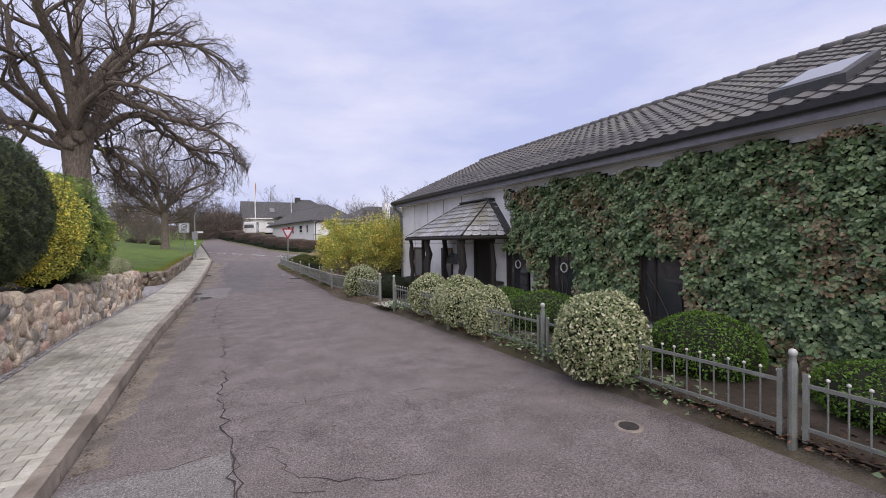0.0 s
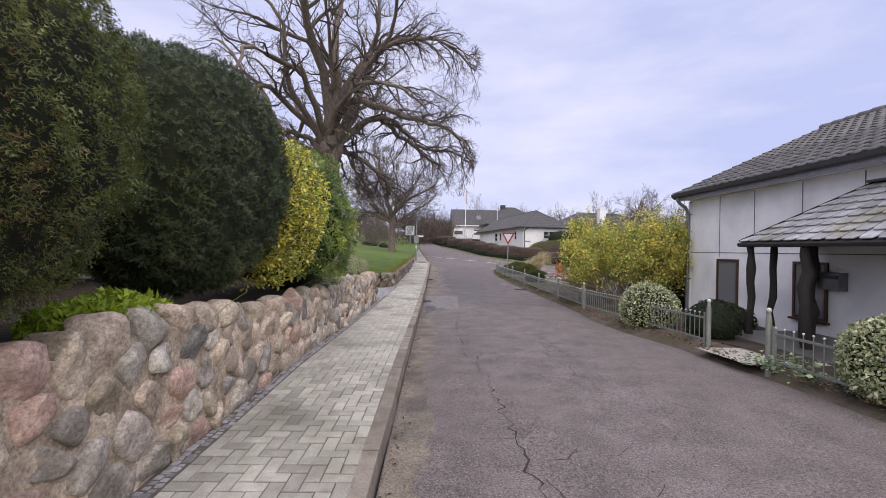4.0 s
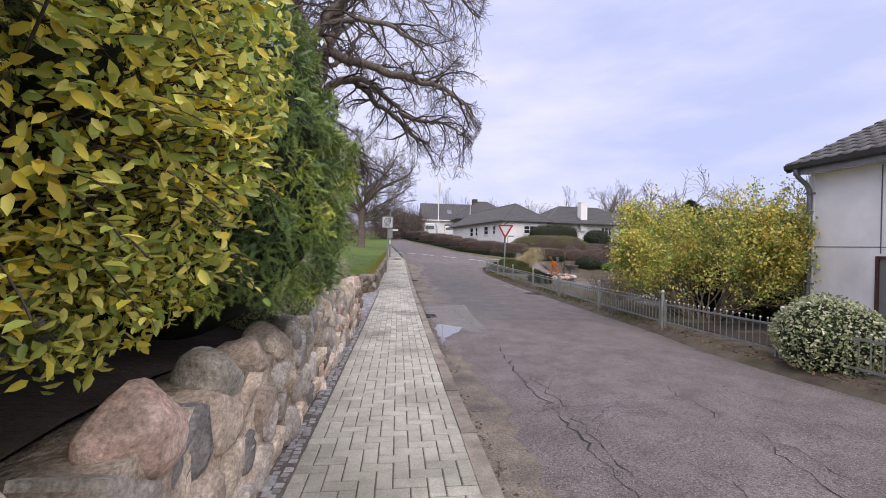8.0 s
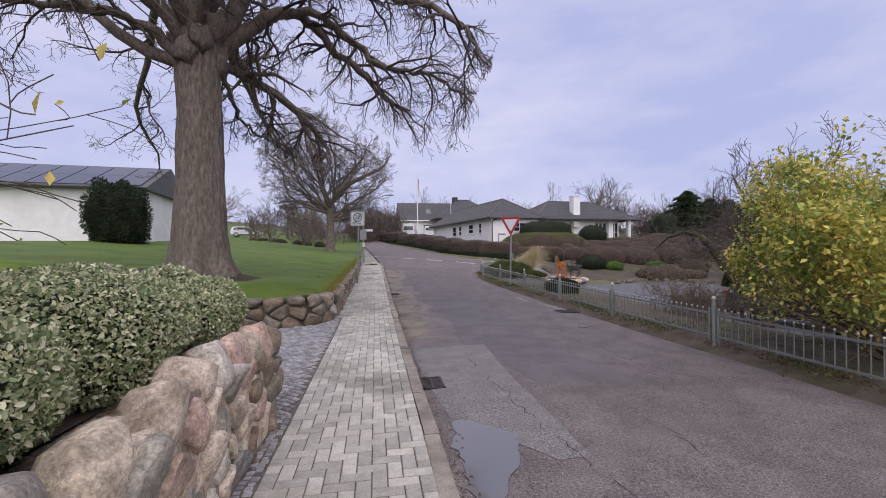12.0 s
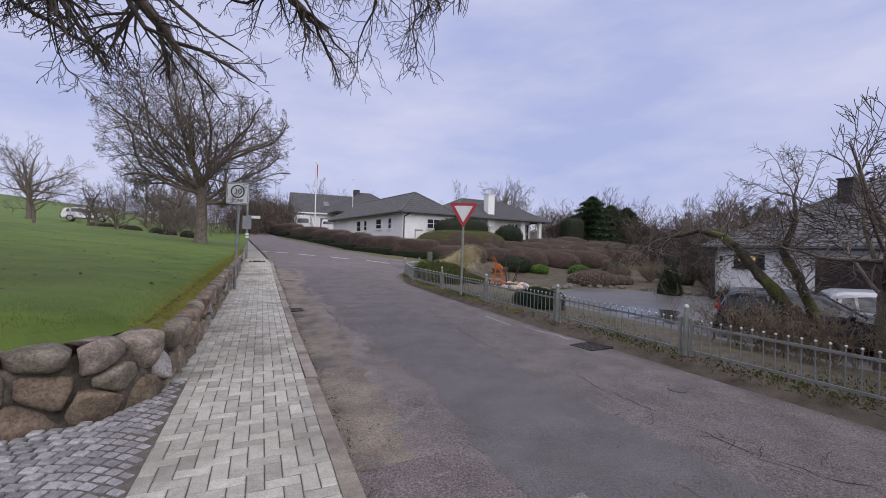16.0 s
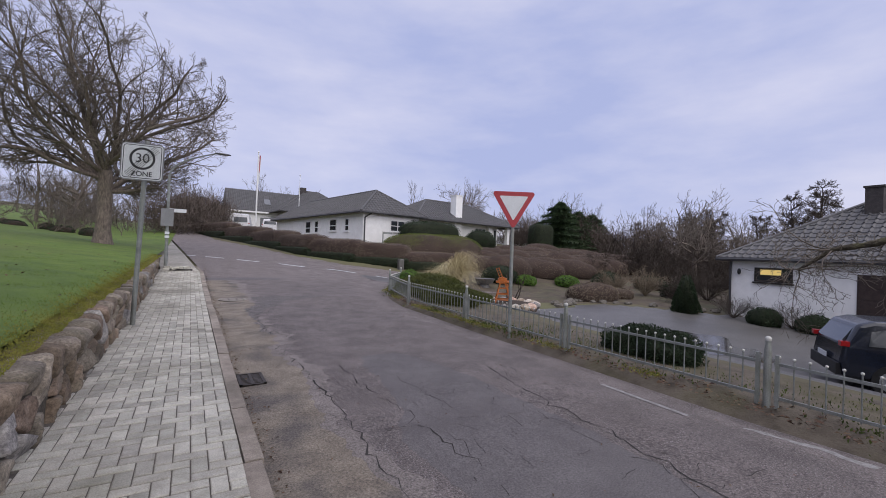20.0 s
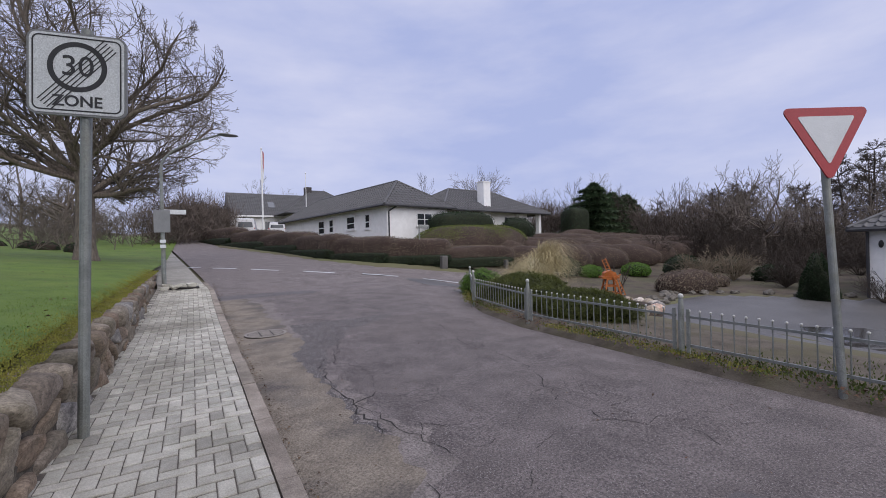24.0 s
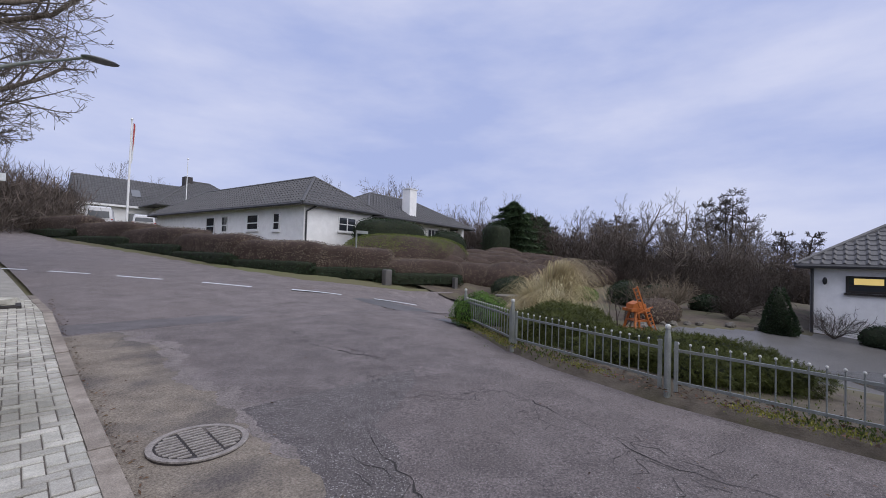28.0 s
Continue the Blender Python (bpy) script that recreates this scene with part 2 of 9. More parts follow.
GROUND = material("field", [(0.09, 0.075, 0.05), (0.115, 0.105, 0.055), (0.12, 0.135, 0.05)], 0.12, 0.95, 0.3, 8)
DRIVE = material("drive concrete", [(0.083, 0.077, 0.072), (0.124, 0.119, 0.111)], 1.5, 0.45, 0.3, 60, stain=((0.065, 0.062, 0.06), 0.4, 0.6))
RENDER_W = material("white render", [(0.728, 0.723, 0.712), (0.832, 0.827, 0.816)], 3, 0.85, 0.25, 90, stain=((0.62, 0.61, 0.59), 0.6, 0.4), fine=0.06)
PANEL = material("grey wall panel", [(0.731, 0.731, 0.744), (0.850, 0.850, 0.850)], 2.5, 0.8, 0.2, 90, stain=((0.48, 0.48, 0.47), 0.8, 0.5), fine=0.08)
WHITE = material("white paint", [(0.68, 0.68, 0.67), (0.76, 0.76, 0.75)], 4, 0.5, 0.05, stain=((0.6, 0.59, 0.57), 1.5, 0.4), fine=0.04)
JOINTDARK = material("panel joint", [(0.10, 0.10, 0.11), (0.14, 0.14, 0.15)], 6, 0.9)
TILE = material("concrete roof tile", [(0.085, 0.08, 0.078), (0.14, 0.132, 0.128)], 4, 0.5, 0.4, 50, vary=0.16, stain=((0.16, 0.15, 0.12), 1.0, 0.5))
TILEFAR = material("grey roof tile", [(0.072, 0.071, 0.072), (0.111, 0.108, 0.109)], 2, 0.6, 0.3, 20, vary=0.12)
SLATE = material("mossy slate", [(0.260, 0.260, 0.267), (0.442, 0.442, 0.455)], 6, 0.3, 0.4, 60, vary=0.25, stain=((0.195, 0.176, 0.078), 1.3, 0.6))
ZINC = material("zinc", [(0.14, 0.145, 0.15), (0.22, 0.225, 0.235)], 5, 0.45, 0.1, metal=0.6)
GUTTER = material("dark gutter", [(0.03, 0.03, 0.033), (0.05, 0.05, 0.054)], 6, 0.5)
FASCIA = material("grey fascia", [(0.17, 0.17, 0.19), (0.24, 0.24, 0.265)], 5, 0.6)
DARKWOOD = material("dark stained wood", [(0.012, 0.010, 0.009), (0.03, 0.024, 0.02)], 4, 0.6, 0.4, 60, stretch=(6, 6, 1))
REDWOOD = material("brown window frame", [(0.05, 0.022, 0.016), (0.085, 0.038, 0.027)], 6, 0.5, 0.2)
DOORWOOD = material("brown garage wood", [(0.028, 0.018, 0.016), (0.05, 0.033, 0.028)], 6, 0.6, 0.3)
GLASS = glass("window glass")
GLASSLIT = glass("curtained glass", (0.16, 0.165, 0.17), 0.08)
STEEL = material("galvanised steel", [(0.170, 0.183, 0.174), (0.272, 0.289, 0.276)], 7, 0.5, 0.15, 90, metal=0.35, stain=((0.20, 0.19, 0.14), 4, 0.4))
STEELPOST = material("galvanised post", [(0.198, 0.211, 0.194), (0.306, 0.320, 0.297)], 5, 0.55, 0.15, 90, metal=0.3, stain=((0.16, 0.17, 0.11), 3, 0.4))
TIP = material("pale ball tip", [(0.45, 0.45, 0.42), (0.6, 0.6, 0.56)], 8, 0.5)
IRON = material("cast iron", [(0.035, 0.03, 0.028), (0.07, 0.06, 0.055)], 10, 0.65, 0.3, metal=0.3)
RUSTIRON = material("dusty cast iron", [(0.19, 0.17, 0.155), (0.34, 0.31, 0.28)], 16, 0.8, 0.5, 60)
BARK = material("linden bark", [(0.075, 0.06, 0.05), (0.15, 0.122, 0.1), (0.235, 0.195, 0.16)], 16, 0.95, 1.0, 24, stretch=(1, 1, 0.3), stain=((0.14, 0.13, 0.09), 0.8, 0.35), bdist=0.03)
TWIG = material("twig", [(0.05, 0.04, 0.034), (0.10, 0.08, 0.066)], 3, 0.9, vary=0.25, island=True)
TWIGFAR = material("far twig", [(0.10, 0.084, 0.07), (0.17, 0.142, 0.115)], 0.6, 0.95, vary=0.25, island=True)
BRUSH = leafy("brown brush shoots", [(0.06, 0.047, 0.04), (0.105, 0.084, 0.07), (0.15, 0.12, 0.098)], 0.3, 0.95, 0.5, 0.0)
TWIGRED = material("reddish twig", [(0.042, 0.033, 0.027), (0.071, 0.056, 0.045)], 0.6, 0.95, vary=0.25, island=True)
MOSSBARK = material("mossy bark", [(0.026, 0.021, 0.016), (0.062, 0.052, 0.036), (0.105, 0.09, 0.06)], 9, 0.95, 1.0, 22, stain=((0.13, 0.145, 0.03), 1.6, 0.85), bdist=0.05)
# Near-black stands for the shade deep in the foliage, put into the colour.
SHADECORE = material("shaded shrub interior", [(0.009, 0.012, 0.006), (0.024, 0.030, 0.013)], 4, 0.95, 0.6, 12)
YEWDARK = leafy("dark yew needles", [(0.034, 0.052, 0.026), (0.066, 0.092, 0.042), (0.12, 0.15, 0.066)], 0.5, 0.5, 1.3, 0.15)
YEWBROWN = leafy("browned yew tips", [(0.11, 0.085, 0.035), (0.20, 0.135, 0.06)], 0.4, 0.6, 3.0, 0.1)
YEWLIT = leafy("yew needles", [(0.065, 0.087, 0.026), (0.118, 0.146, 0.040), (0.188, 0.193, 0.059)], 0.45, 0.5, 2.0, 0.15)
YEWMID = leafy("deep green conifer spray", [(0.081, 0.142, 0.054), (0.176, 0.257, 0.074), (0.324, 0.378, 0.101)], 0.4, 0.45, 3.0, 0.15)
YEWGREEN = leafy("fresh conifer spray", [(0.166, 0.247, 0.052), (0.360, 0.450, 0.088), (0.690, 0.674, 0.134)], 0.5, 0.45, 3.0, 0.15)
YELLOWLEAF = leafy("yellow variegated leaf", [(0.462, 0.418, 0.066), (0.770, 0.627, 0.094), (0.900, 0.726, 0.099)], 0.3, 0.4)
OLIVELEAF = leafy("olive shrub leaf", [(0.255, 0.338, 0.082), (0.529, 0.566, 0.128), (0.900, 0.821, 0.201)], 0.2, 0.3, 3.0, 0.2, True)
EUO = leafy("cream variegated leaf", [(0.13, 0.20, 0.075), (0.41, 0.435, 0.24), (0.72, 0.70, 0.49)], 0.2, 0.4, 6, 0.3, True)
LIME = leafy("lime leaf", [(0.192, 0.288, 0.024), (0.384, 0.480, 0.048)], 0.3, 0.45)
BOXGREEN = leafy("clipped box leaf", [(0.08, 0.16, 0.024), (0.14, 0.25, 0.04)], 0.3, 0.5)
IVY = leafy("ivy leaf", [(0.080, 0.131, 0.058), (0.145, 0.217, 0.099), (0.246, 0.319, 0.160)], 0.25, 0.3, 0.8, 0.12, True)
IVYBROWN = leafy("rusty ivy leaf", [(0.120, 0.120, 0.060), (0.228, 0.180, 0.102), (0.324, 0.228, 0.144)], 0.4, 0.4, 2.0, 0.12)
TWIGPALE = material("pale twig", [(0.15, 0.12, 0.085), (0.26, 0.21, 0.15)], 3, 0.9, vary=0.25, island=True, fine=0.0)
BANK = material("leafy garden bank", [(0.045, 0.034, 0.025), (0.085, 0.066, 0.048), (0.11, 0.098, 0.055)], 1.6, 0.95, 1.0, 9, stain=((0.065, 0.07, 0.03), 0.6, 0.6))
FORSY = leafy("yellowing shrub leaf", [(0.324, 0.365, 0.081), (0.567, 0.540, 0.135), (0.810, 0.621, 0.149)], 0.2, 0.5, 1.3, 0.3, True)
LIMEDULL = leafy("dull green shrub leaf", [(0.200, 0.275, 0.062), (0.375, 0.450, 0.100)], 0.4, 0.5)
BROWNHEDGE = leafy("brown clipped hedge", [(0.105, 0.082, 0.06), (0.16, 0.128, 0.094), (0.21, 0.17, 0.122)], 0.35, 0.9, 0.8, 0.0)
# Shade inside brown hedges put into their body colour; the hill shares it.
BROWNCORE = material("shaded hedge body and brown hill", [(0.035, 0.023, 0.018), (0.065, 0.043, 0.033)], 2, 0.95, 0.8, 14)
HEDGETOP = leafy("green hedge leaf", [(0.09, 0.13, 0.025), (0.16, 0.19, 0.03)], 0.35, 0.7)
ROCK = material("mossy rock", [(0.06, 0.054, 0.046), (0.13, 0.118, 0.1), (0.19, 0.172, 0.145)], 8, 0.9, 0.8, 30)
WEED = leafy("verge weed", [(0.05, 0.07, 0.018), (0.10, 0.125, 0.03)], 0.4, 0.8)
SPRUCE = leafy("spruce needle", [(0.030, 0.054, 0.028), (0.060, 0.093, 0.045), (0.090, 0.128, 0.063)], 0.45, 0.7)
HEDGEGREEN = leafy("dark hedge leaf", [(0.014, 0.028, 0.012), (0.03, 0.05, 0.02)], 0.35, 0.7)
PAMPAS = leafy("dry grass", [(0.300, 0.239, 0.121), (0.500, 0.426, 0.243), (0.580, 0.541, 0.378)], 0.3, 0.8)
JUNIPER = leafy("juniper spray", [(0.053, 0.063, 0.016), (0.105, 0.120, 0.026)], 0.35, 0.7)
LITTER = leafy("leaf litter", [(0.07, 0.04, 0.025), (0.16, 0.10, 0.06)], 0.5, 0.8, 1.3, 0.1)
ORANGE = material("orange stained wood", [(0.36, 0.10, 0.02), (0.48, 0.15, 0.03)], 8, 0.5, 0.2)
SIGNRED = material("sign red", [(0.30, 0.018, 0.025), (0.36, 0.025, 0.032)], 5, 0.4)
SIGNWHITE = material("sign white", [(0.54, 0.56, 0.57), (0.61, 0.63, 0.64)], 5, 0.4)
SIGNBLACK = material("sign black", [(0.02, 0.021, 0.023), (0.03, 0.03, 0.032)], 5, 0.45)
SIGNGREY = material("sign grey", [(0.17, 0.175, 0.18), (0.21, 0.215, 0.22)], 5, 0.5)
CARBLUE = material("dark blue car paint", [(0.008, 0.011, 0.02), (0.012, 0.016, 0.028)], 2, 0.18, spec=0.6)
CARSILVER = material("silver car paint", [(0.42, 0.43, 0.45), (0.47, 0.48, 0.5)], 2, 0.25, metal=0.3)
CARWHITE = material("white car paint", [(0.6, 0.6, 0.61), (0.66, 0.66, 0.67)], 2, 0.25)
TYRE = material("tyre", [(0.012, 0.012, 0.012), (0.02, 0.02, 0.02)], 10, 0.8)
RIM = material("alloy rim", [(0.35, 0.36, 0.38), (0.45, 0.46, 0.48)], 10, 0.35, metal=0.7)
TAIL = material("tail lamp red", [(0.30, 0.01, 0.012), (0.38, 0.015, 0.016)], 10, 0.2)
PLASTIC = material("black plastic", [(0.015, 0.015, 0.016), (0.025, 0.025, 0.026)], 8, 0.6)
WATER = glass("puddle water", (0.13, 0.125, 0.125), 0.06)
WATER.node_tree.nodes["Principled BSDF"].inputs["Specular IOR Level"].default_value = 1.0
BRICKDARK = material("dark chimney brick", [(0.035, 0.03, 0.03), (0.065, 0.058, 0.056)], 6, 0.8, 0.5, 20)
SOLAR = glass("solar panel", (0.015, 0.02, 0.035), 0.1)
LITWIN = bpy.data.materials.new("lamp lit interior")
LITWIN.use_nodes = True
LITWIN.node_tree.nodes["Principled BSDF"].inputs["Emission Color"].default_value = (1.0, 0.72, 0.22, 1)
LITWIN.node_tree.nodes["Principled BSDF"].inputs["Emission Strength"].default_value = 0.55
LITWIN.node_tree.nodes["Principled BSDF"].inputs["Base Color"].default_value = (0.3, 0.25, 0.12, 1)


# ---- builders ----
def thing(name, label, category, group="", at=(0, 0, 0), turn=0.0, kind=""):
    ob = new(name)
    ob.empty_display_size = 0.2
    ob.matrix_world = pose(*at, 0, 0, turn)
    return tagged(ob, label, category, group, kind)


def finish(bm, name, mat, smooth=False):
    me = bpy.data.meshes.new(name)
    bmesh.ops.recalc_face_normals(bm, faces=bm.faces)
    if smooth:
        for f in bm.faces:
            f.smooth = True
    bm.to_mesh(me)
    bm.free()
    me.materials.append(mat)
    return me


def part(name, bm, mat, parent=None, label="", smooth=False, bevel=0.0):
    """One mesh object under a thing or a part. bm is a bmesh or a finished mesh, in the thing's own axes."""
    me = bm if isinstance(bm, bpy.types.Mesh) else finish(bm, name, mat, smooth)
    ob = new(name, me)
    if parent is not None:
        ob.parent = parent
    if label:
        ob["label"] = label
    if bevel:
        mod = ob.modifiers.new("edge", "BEVEL")
        mod.width, mod.segments, mod.limit_method = bevel, 2, "ANGLE"
    return ob


def mesh_of(name, verts, faces, mat, smooth=False):
    me = bpy.data.meshes.new(name)
    me.from_pydata(verts, [], faces)
    if smooth:
        me.polygons.foreach_set("use_smooth", [True] * len(me.polygons))
    me.materials.append(mat)
    me.update()
    return me


def box(x0, x1, y0, y1, z0, z1, bm=None):
    bm = bm or bmesh.new()
    v = [bm.verts.new(p) for p in ((x0, y0, z0), (x1, y0, z0), (x1, y1, z0), (x0, y1, z0), (x0, y0, z1), (x1, y0, z1), (x1, y1, z1), (x0, y1, z1))]
    for q in ((0, 3, 2, 1), (4, 5, 6, 7), (0, 1, 5, 4), (1, 2, 6, 5), (2, 3, 7, 6), (3, 0, 4, 7)):
        bm.faces.new([v[i] for i in q])
    return bm


def prism(poly, y0, y1, bm=None, axis="y"):
    """A flat outline drawn out along an axis: (x, z) outlines along y, (x, y) outlines along z, (y, z) outlines along x."""
    bm = bm or bmesh.new()
    put = {"y": lambda a, b, c: (a, c, b), "z": lambda a, b, c: (a, b, c), "x": lambda a, b, c: (c, a, b)}[axis]
    lo = [bm.verts.new(put(a, b, y0)) for a, b in poly]
    hi = [bm.verts.new(put(a, b, y1)) for a, b in poly]
    bm.faces.new(lo)
    bm.faces.new(hi[::-1])
    n = len(poly)
    for i in range(n):
        bm.faces.new((lo[i], hi[i], hi[(i + 1) % n], lo[(i + 1) % n]))
    return bm


def rod(p0, p1, r0, r1=None, sides=10, bm=None):
    bm = bm or bmesh.new()
    r1 = r0 if r1 is None else r1
    p0, p1 = Vector(p0), Vector(p1)
    d = (p1 - p0).normalized()
    a = d.orthogonal().normalized()
    b = d.cross(a)
    ring = []
    for p, r in ((p0, r0), (p1, r1)):
        ring.append([bm.verts.new(p + r * (math.cos(k * math.tau / sides) * a + math.sin(k * math.tau / sides) * b)) for k in range(sides)])
    for k in range(sides):
        bm.faces.new((ring[0][k], ring[0][(k + 1) % sides], ring[1][(k + 1) % sides], ring[1][k]))
    bm.faces.new(ring[0][::-1])
    bm.faces.new(ring[1])
    return bm


def ball(c, r, sub=2, bm=None, squash=(1, 1, 1), lump=0.0, seed=0.0):
    bm = bm or bmesh.new()
    got = bmesh.ops.create_icosphere(bm, subdivisions=sub, radius=1.0)
    for v in got["verts"]:
        k = 1 + lump * noise.noise(v.co * 1.7 + Vector((seed, seed * 2, 0)))
        v.co = Vector(c) + Vector((v.co.x * r * squash[0] * k, v.co.y * r * squash[1] * k, v.co.z * r * squash[2] * k))
    return bm


def tube_mesh(name, lines, mat, sides=5, smooth=True, lean=0.0):
    """Tapered tubes along polylines of (point, radius)."""
    verts, faces = [], []
    for line in lines:
        if line[0][1] < lean and len(line) > 3:
            line = [line[0], line[len(line) // 2], line[-1]]
        start = len(verts)
        k = sides if line[0][1] > 0.02 else 3
        for i, (p, r) in enumerate(line):
            d = (line[min(i + 1, len(line) - 1)][0] - line[max(i - 1, 0)][0])
            d = d.normalized() if d.length > 1e-6 else Vector((0, 0, 1))
            a = d.cross(Vector((0.31, 0.87, 0.2))).normalized()
            b = d.cross(a)
            for j in range(k):
                t = math.tau * j / k
                verts.append(p + (a * math.cos(t) + b * math.sin(t)) * r)
        for i in range(len(line) - 1):
            for j in range(k):
                q = start + i * k
                faces.append((q + j, q + (j + 1) % k, q + k + (j + 1) % k, q + k + j))
    return mesh_of(name, verts, faces, mat, smooth)


# ---- the lie of the land ----
PROFILE = ((-80, 0.3), (0, 0.08), (9, 0.17), (12, 0.08), (16, 0), (21, -0.06), (27, 0), (32, 0.08), (36, 0.16), (40, 0.34), (45, 0.66), (50, 1.0), (60, 1.75), (77, 3.1), (100, 4.4), (200, 7.0), (600, 20))


def ease(a):
    a = min(1.0, max(0.0, a))
    return a * a * (3 - 2 * a)


def level(y):
    for (a, u), (b, v) in zip(PROFILE, PROFILE[1:]):
        if y <= b:
            return u + (v - u) * (max(y, a) - a) / (b - a)
    return PROFILE[-1][1]


def base(x, y):
    z = level(y)
    z -= 0.85 * ease((x - 5.2) / 7) * ease((y - 13) / 8) * ease((47 - y) / 9)
    z -= 0.25 * ease((x - 8) / 4) * ease((y - 13) / 8) * ease((34 - y) / 6)
    z += 0.75 * ease((x - 9.5) / 3) * ease((y - 46.5) / 5)
    z -= 6 * ease((x - 32) / 50)
    z += 10 * ease((-x - 14) / 90) * ease((y - 25) / 110)
    return z


def lawn_z(x, y):
    inner = -1.3 - x
    return max(base(x, y) + 0.02, 0.54 + 0.018 * (y - 21.6) + 0.1 * min(inner, 12) - 0.06 * ease((0.5 - inner) / 0.5))


def along(x, points):
    for (a, u), (b, v) in zip(points, points[1:]):
        if x <= b:
            return u + (v - u) * (max(x, a) - a) / (b - a)
    return points[-1][1]


def sheet(name, xs, ys, zf, mat, uneven=0.0):
    verts = [(x, y, zf(x, y) + (uneven * noise.noise((x * 1.3, y * 1.3, 0.0)) if uneven else 0)) for y in ys for x in xs]
    w = len(xs)
    faces = [(j * w + i, j * w + i + 1, (j + 1) * w + i + 1, (j + 1) * w + i) for j in range(len(ys) - 1) for i in range(w - 1)]
    return mesh_of(name, verts, faces, mat, True)


def steps(a, b, d):
    n = max(1, round((b - a) / d))
    return [a + (b - a) * i / n for i in range(n + 1)]


# ---- foliage and trees ----
RNG = np.random.default_rng(7)


def lumps(u, seed, freq):
    """A smooth unevenness for directions u, between about -1 and 1."""
    s = seed * 1.37
    return (np.sin(u[:, 0] * freq + s) * np.sin(u[:, 1] * freq * 1.1 + s * 2.1) + np.sin(u[:, 2] * freq * 0.9 + s * 0.7) * np.sin(u[:, 0] * freq * 1.7 + u[:, 1] * freq + s)) * 0.6


def unit(a):
    return a / np.maximum(np.linalg.norm(a, axis=1, keepdims=True), 1e-9)


def leaf_mesh(name, p, d, nrm, length, width, mat, fold=0.25, oval=False):
    """Folded leaves: p base, d axis, nrm the way that the face looks; oval: with a fuller outline."""
    n = len(p)
    side = unit(np.cross(d, nrm))
    up = np.cross(side, d)
    length, width = np.asarray(length)[:, None], np.asarray(width)[:, None]
    mid = p + d * length * 0.45
    v = np.stack([p, mid + side * width * 0.5 + up * width * fold, p + d * length, mid - side * width * 0.5 + up * width * fold], 1).reshape(-1, 3)
    f = (np.arange(n)[:, None] * 4 + np.array([[0, 1, 2, 0, 2, 3]])).reshape(-1, 3)
    if oval:
        a, b = p + d * length * 0.28 + up * width * fold * 0.9, p + d * length * 0.68 + up * width * fold
        v = np.stack([p, a + side * width * 0.46, b + side * width * 0.4, p + d * length, b - side * width * 0.4, a - side * width * 0.46, p + d * length * 0.5], 1).reshape(-1, 3)
        f = (np.arange(n)[:, None] * 7 + np.array([[0, 1, 6, 1, 2, 6, 2, 3, 6, 3, 4, 6, 4, 5, 6, 5, 0, 6]])).reshape(-1, 3)
    me = bpy.data.meshes.new(name)
    me.vertices.add(len(v))
    me.vertices.foreach_set("co", v.ravel())
    me.loops.add(f.size)
    me.loops.foreach_set("vertex_index", f.ravel().astype(np.int32))
    me.polygons.add(len(f))
    me.polygons.foreach_set("loop_start", np.arange(0, f.size, 3, dtype=np.int32))
    me.materials.append(mat)
    me.update(calc_edges=True)
    return me


def spray_mesh(name, p, d, nrm, length, mat, pairs=4):
    """Flat needle sprays: short needles in pairs along a twig."""
    side = unit(np.cross(d, nrm))
    length = np.asarray(length)[:, None]
    tri = []
    for j in range(pairs):
        t = (j + 0.3) / pairs
        for s in (-1, 1):
            b = p + d * length * t
            way = unit(d * (0.75 + 0.5 * t) + side * s)
            ln = length * (0.5 - 0.22 * t) * (1.0 if pairs < 6 else 0.62 if pairs < 8 else 0.5)
            w = d * length * (0.05 if pairs < 6 else 0.028 if pairs < 8 else 0.02)
            tri.append(np.stack([b - w, b + way * ln - nrm * ln * 0.15, b + w], 1))
    tri.append(np.stack([p + side * length * 0.05 + d * length * 0.6, p + d * length * 1.15, p - side * length * 0.05 + d * length * 0.6], 1))
    v = np.concatenate(tri, 1).reshape(-1, 3)
    f = np.arange(len(v)).reshape(-1, 3)
    me = bpy.data.meshes.new(name)
    me.vertices.add(len(v))
    me.vertices.foreach_set("co", v.ravel())
    me.loops.add(f.size)
    me.loops.foreach_set("vertex_index", f.ravel().astype(np.int32))
    me.polygons.add(len(f))
    me.polygons.foreach_set("loop_start", np.arange(0, f.size, 3, dtype=np.int32))
    me.materials.append(mat)
    me.update(calc_edges=True)
    return me


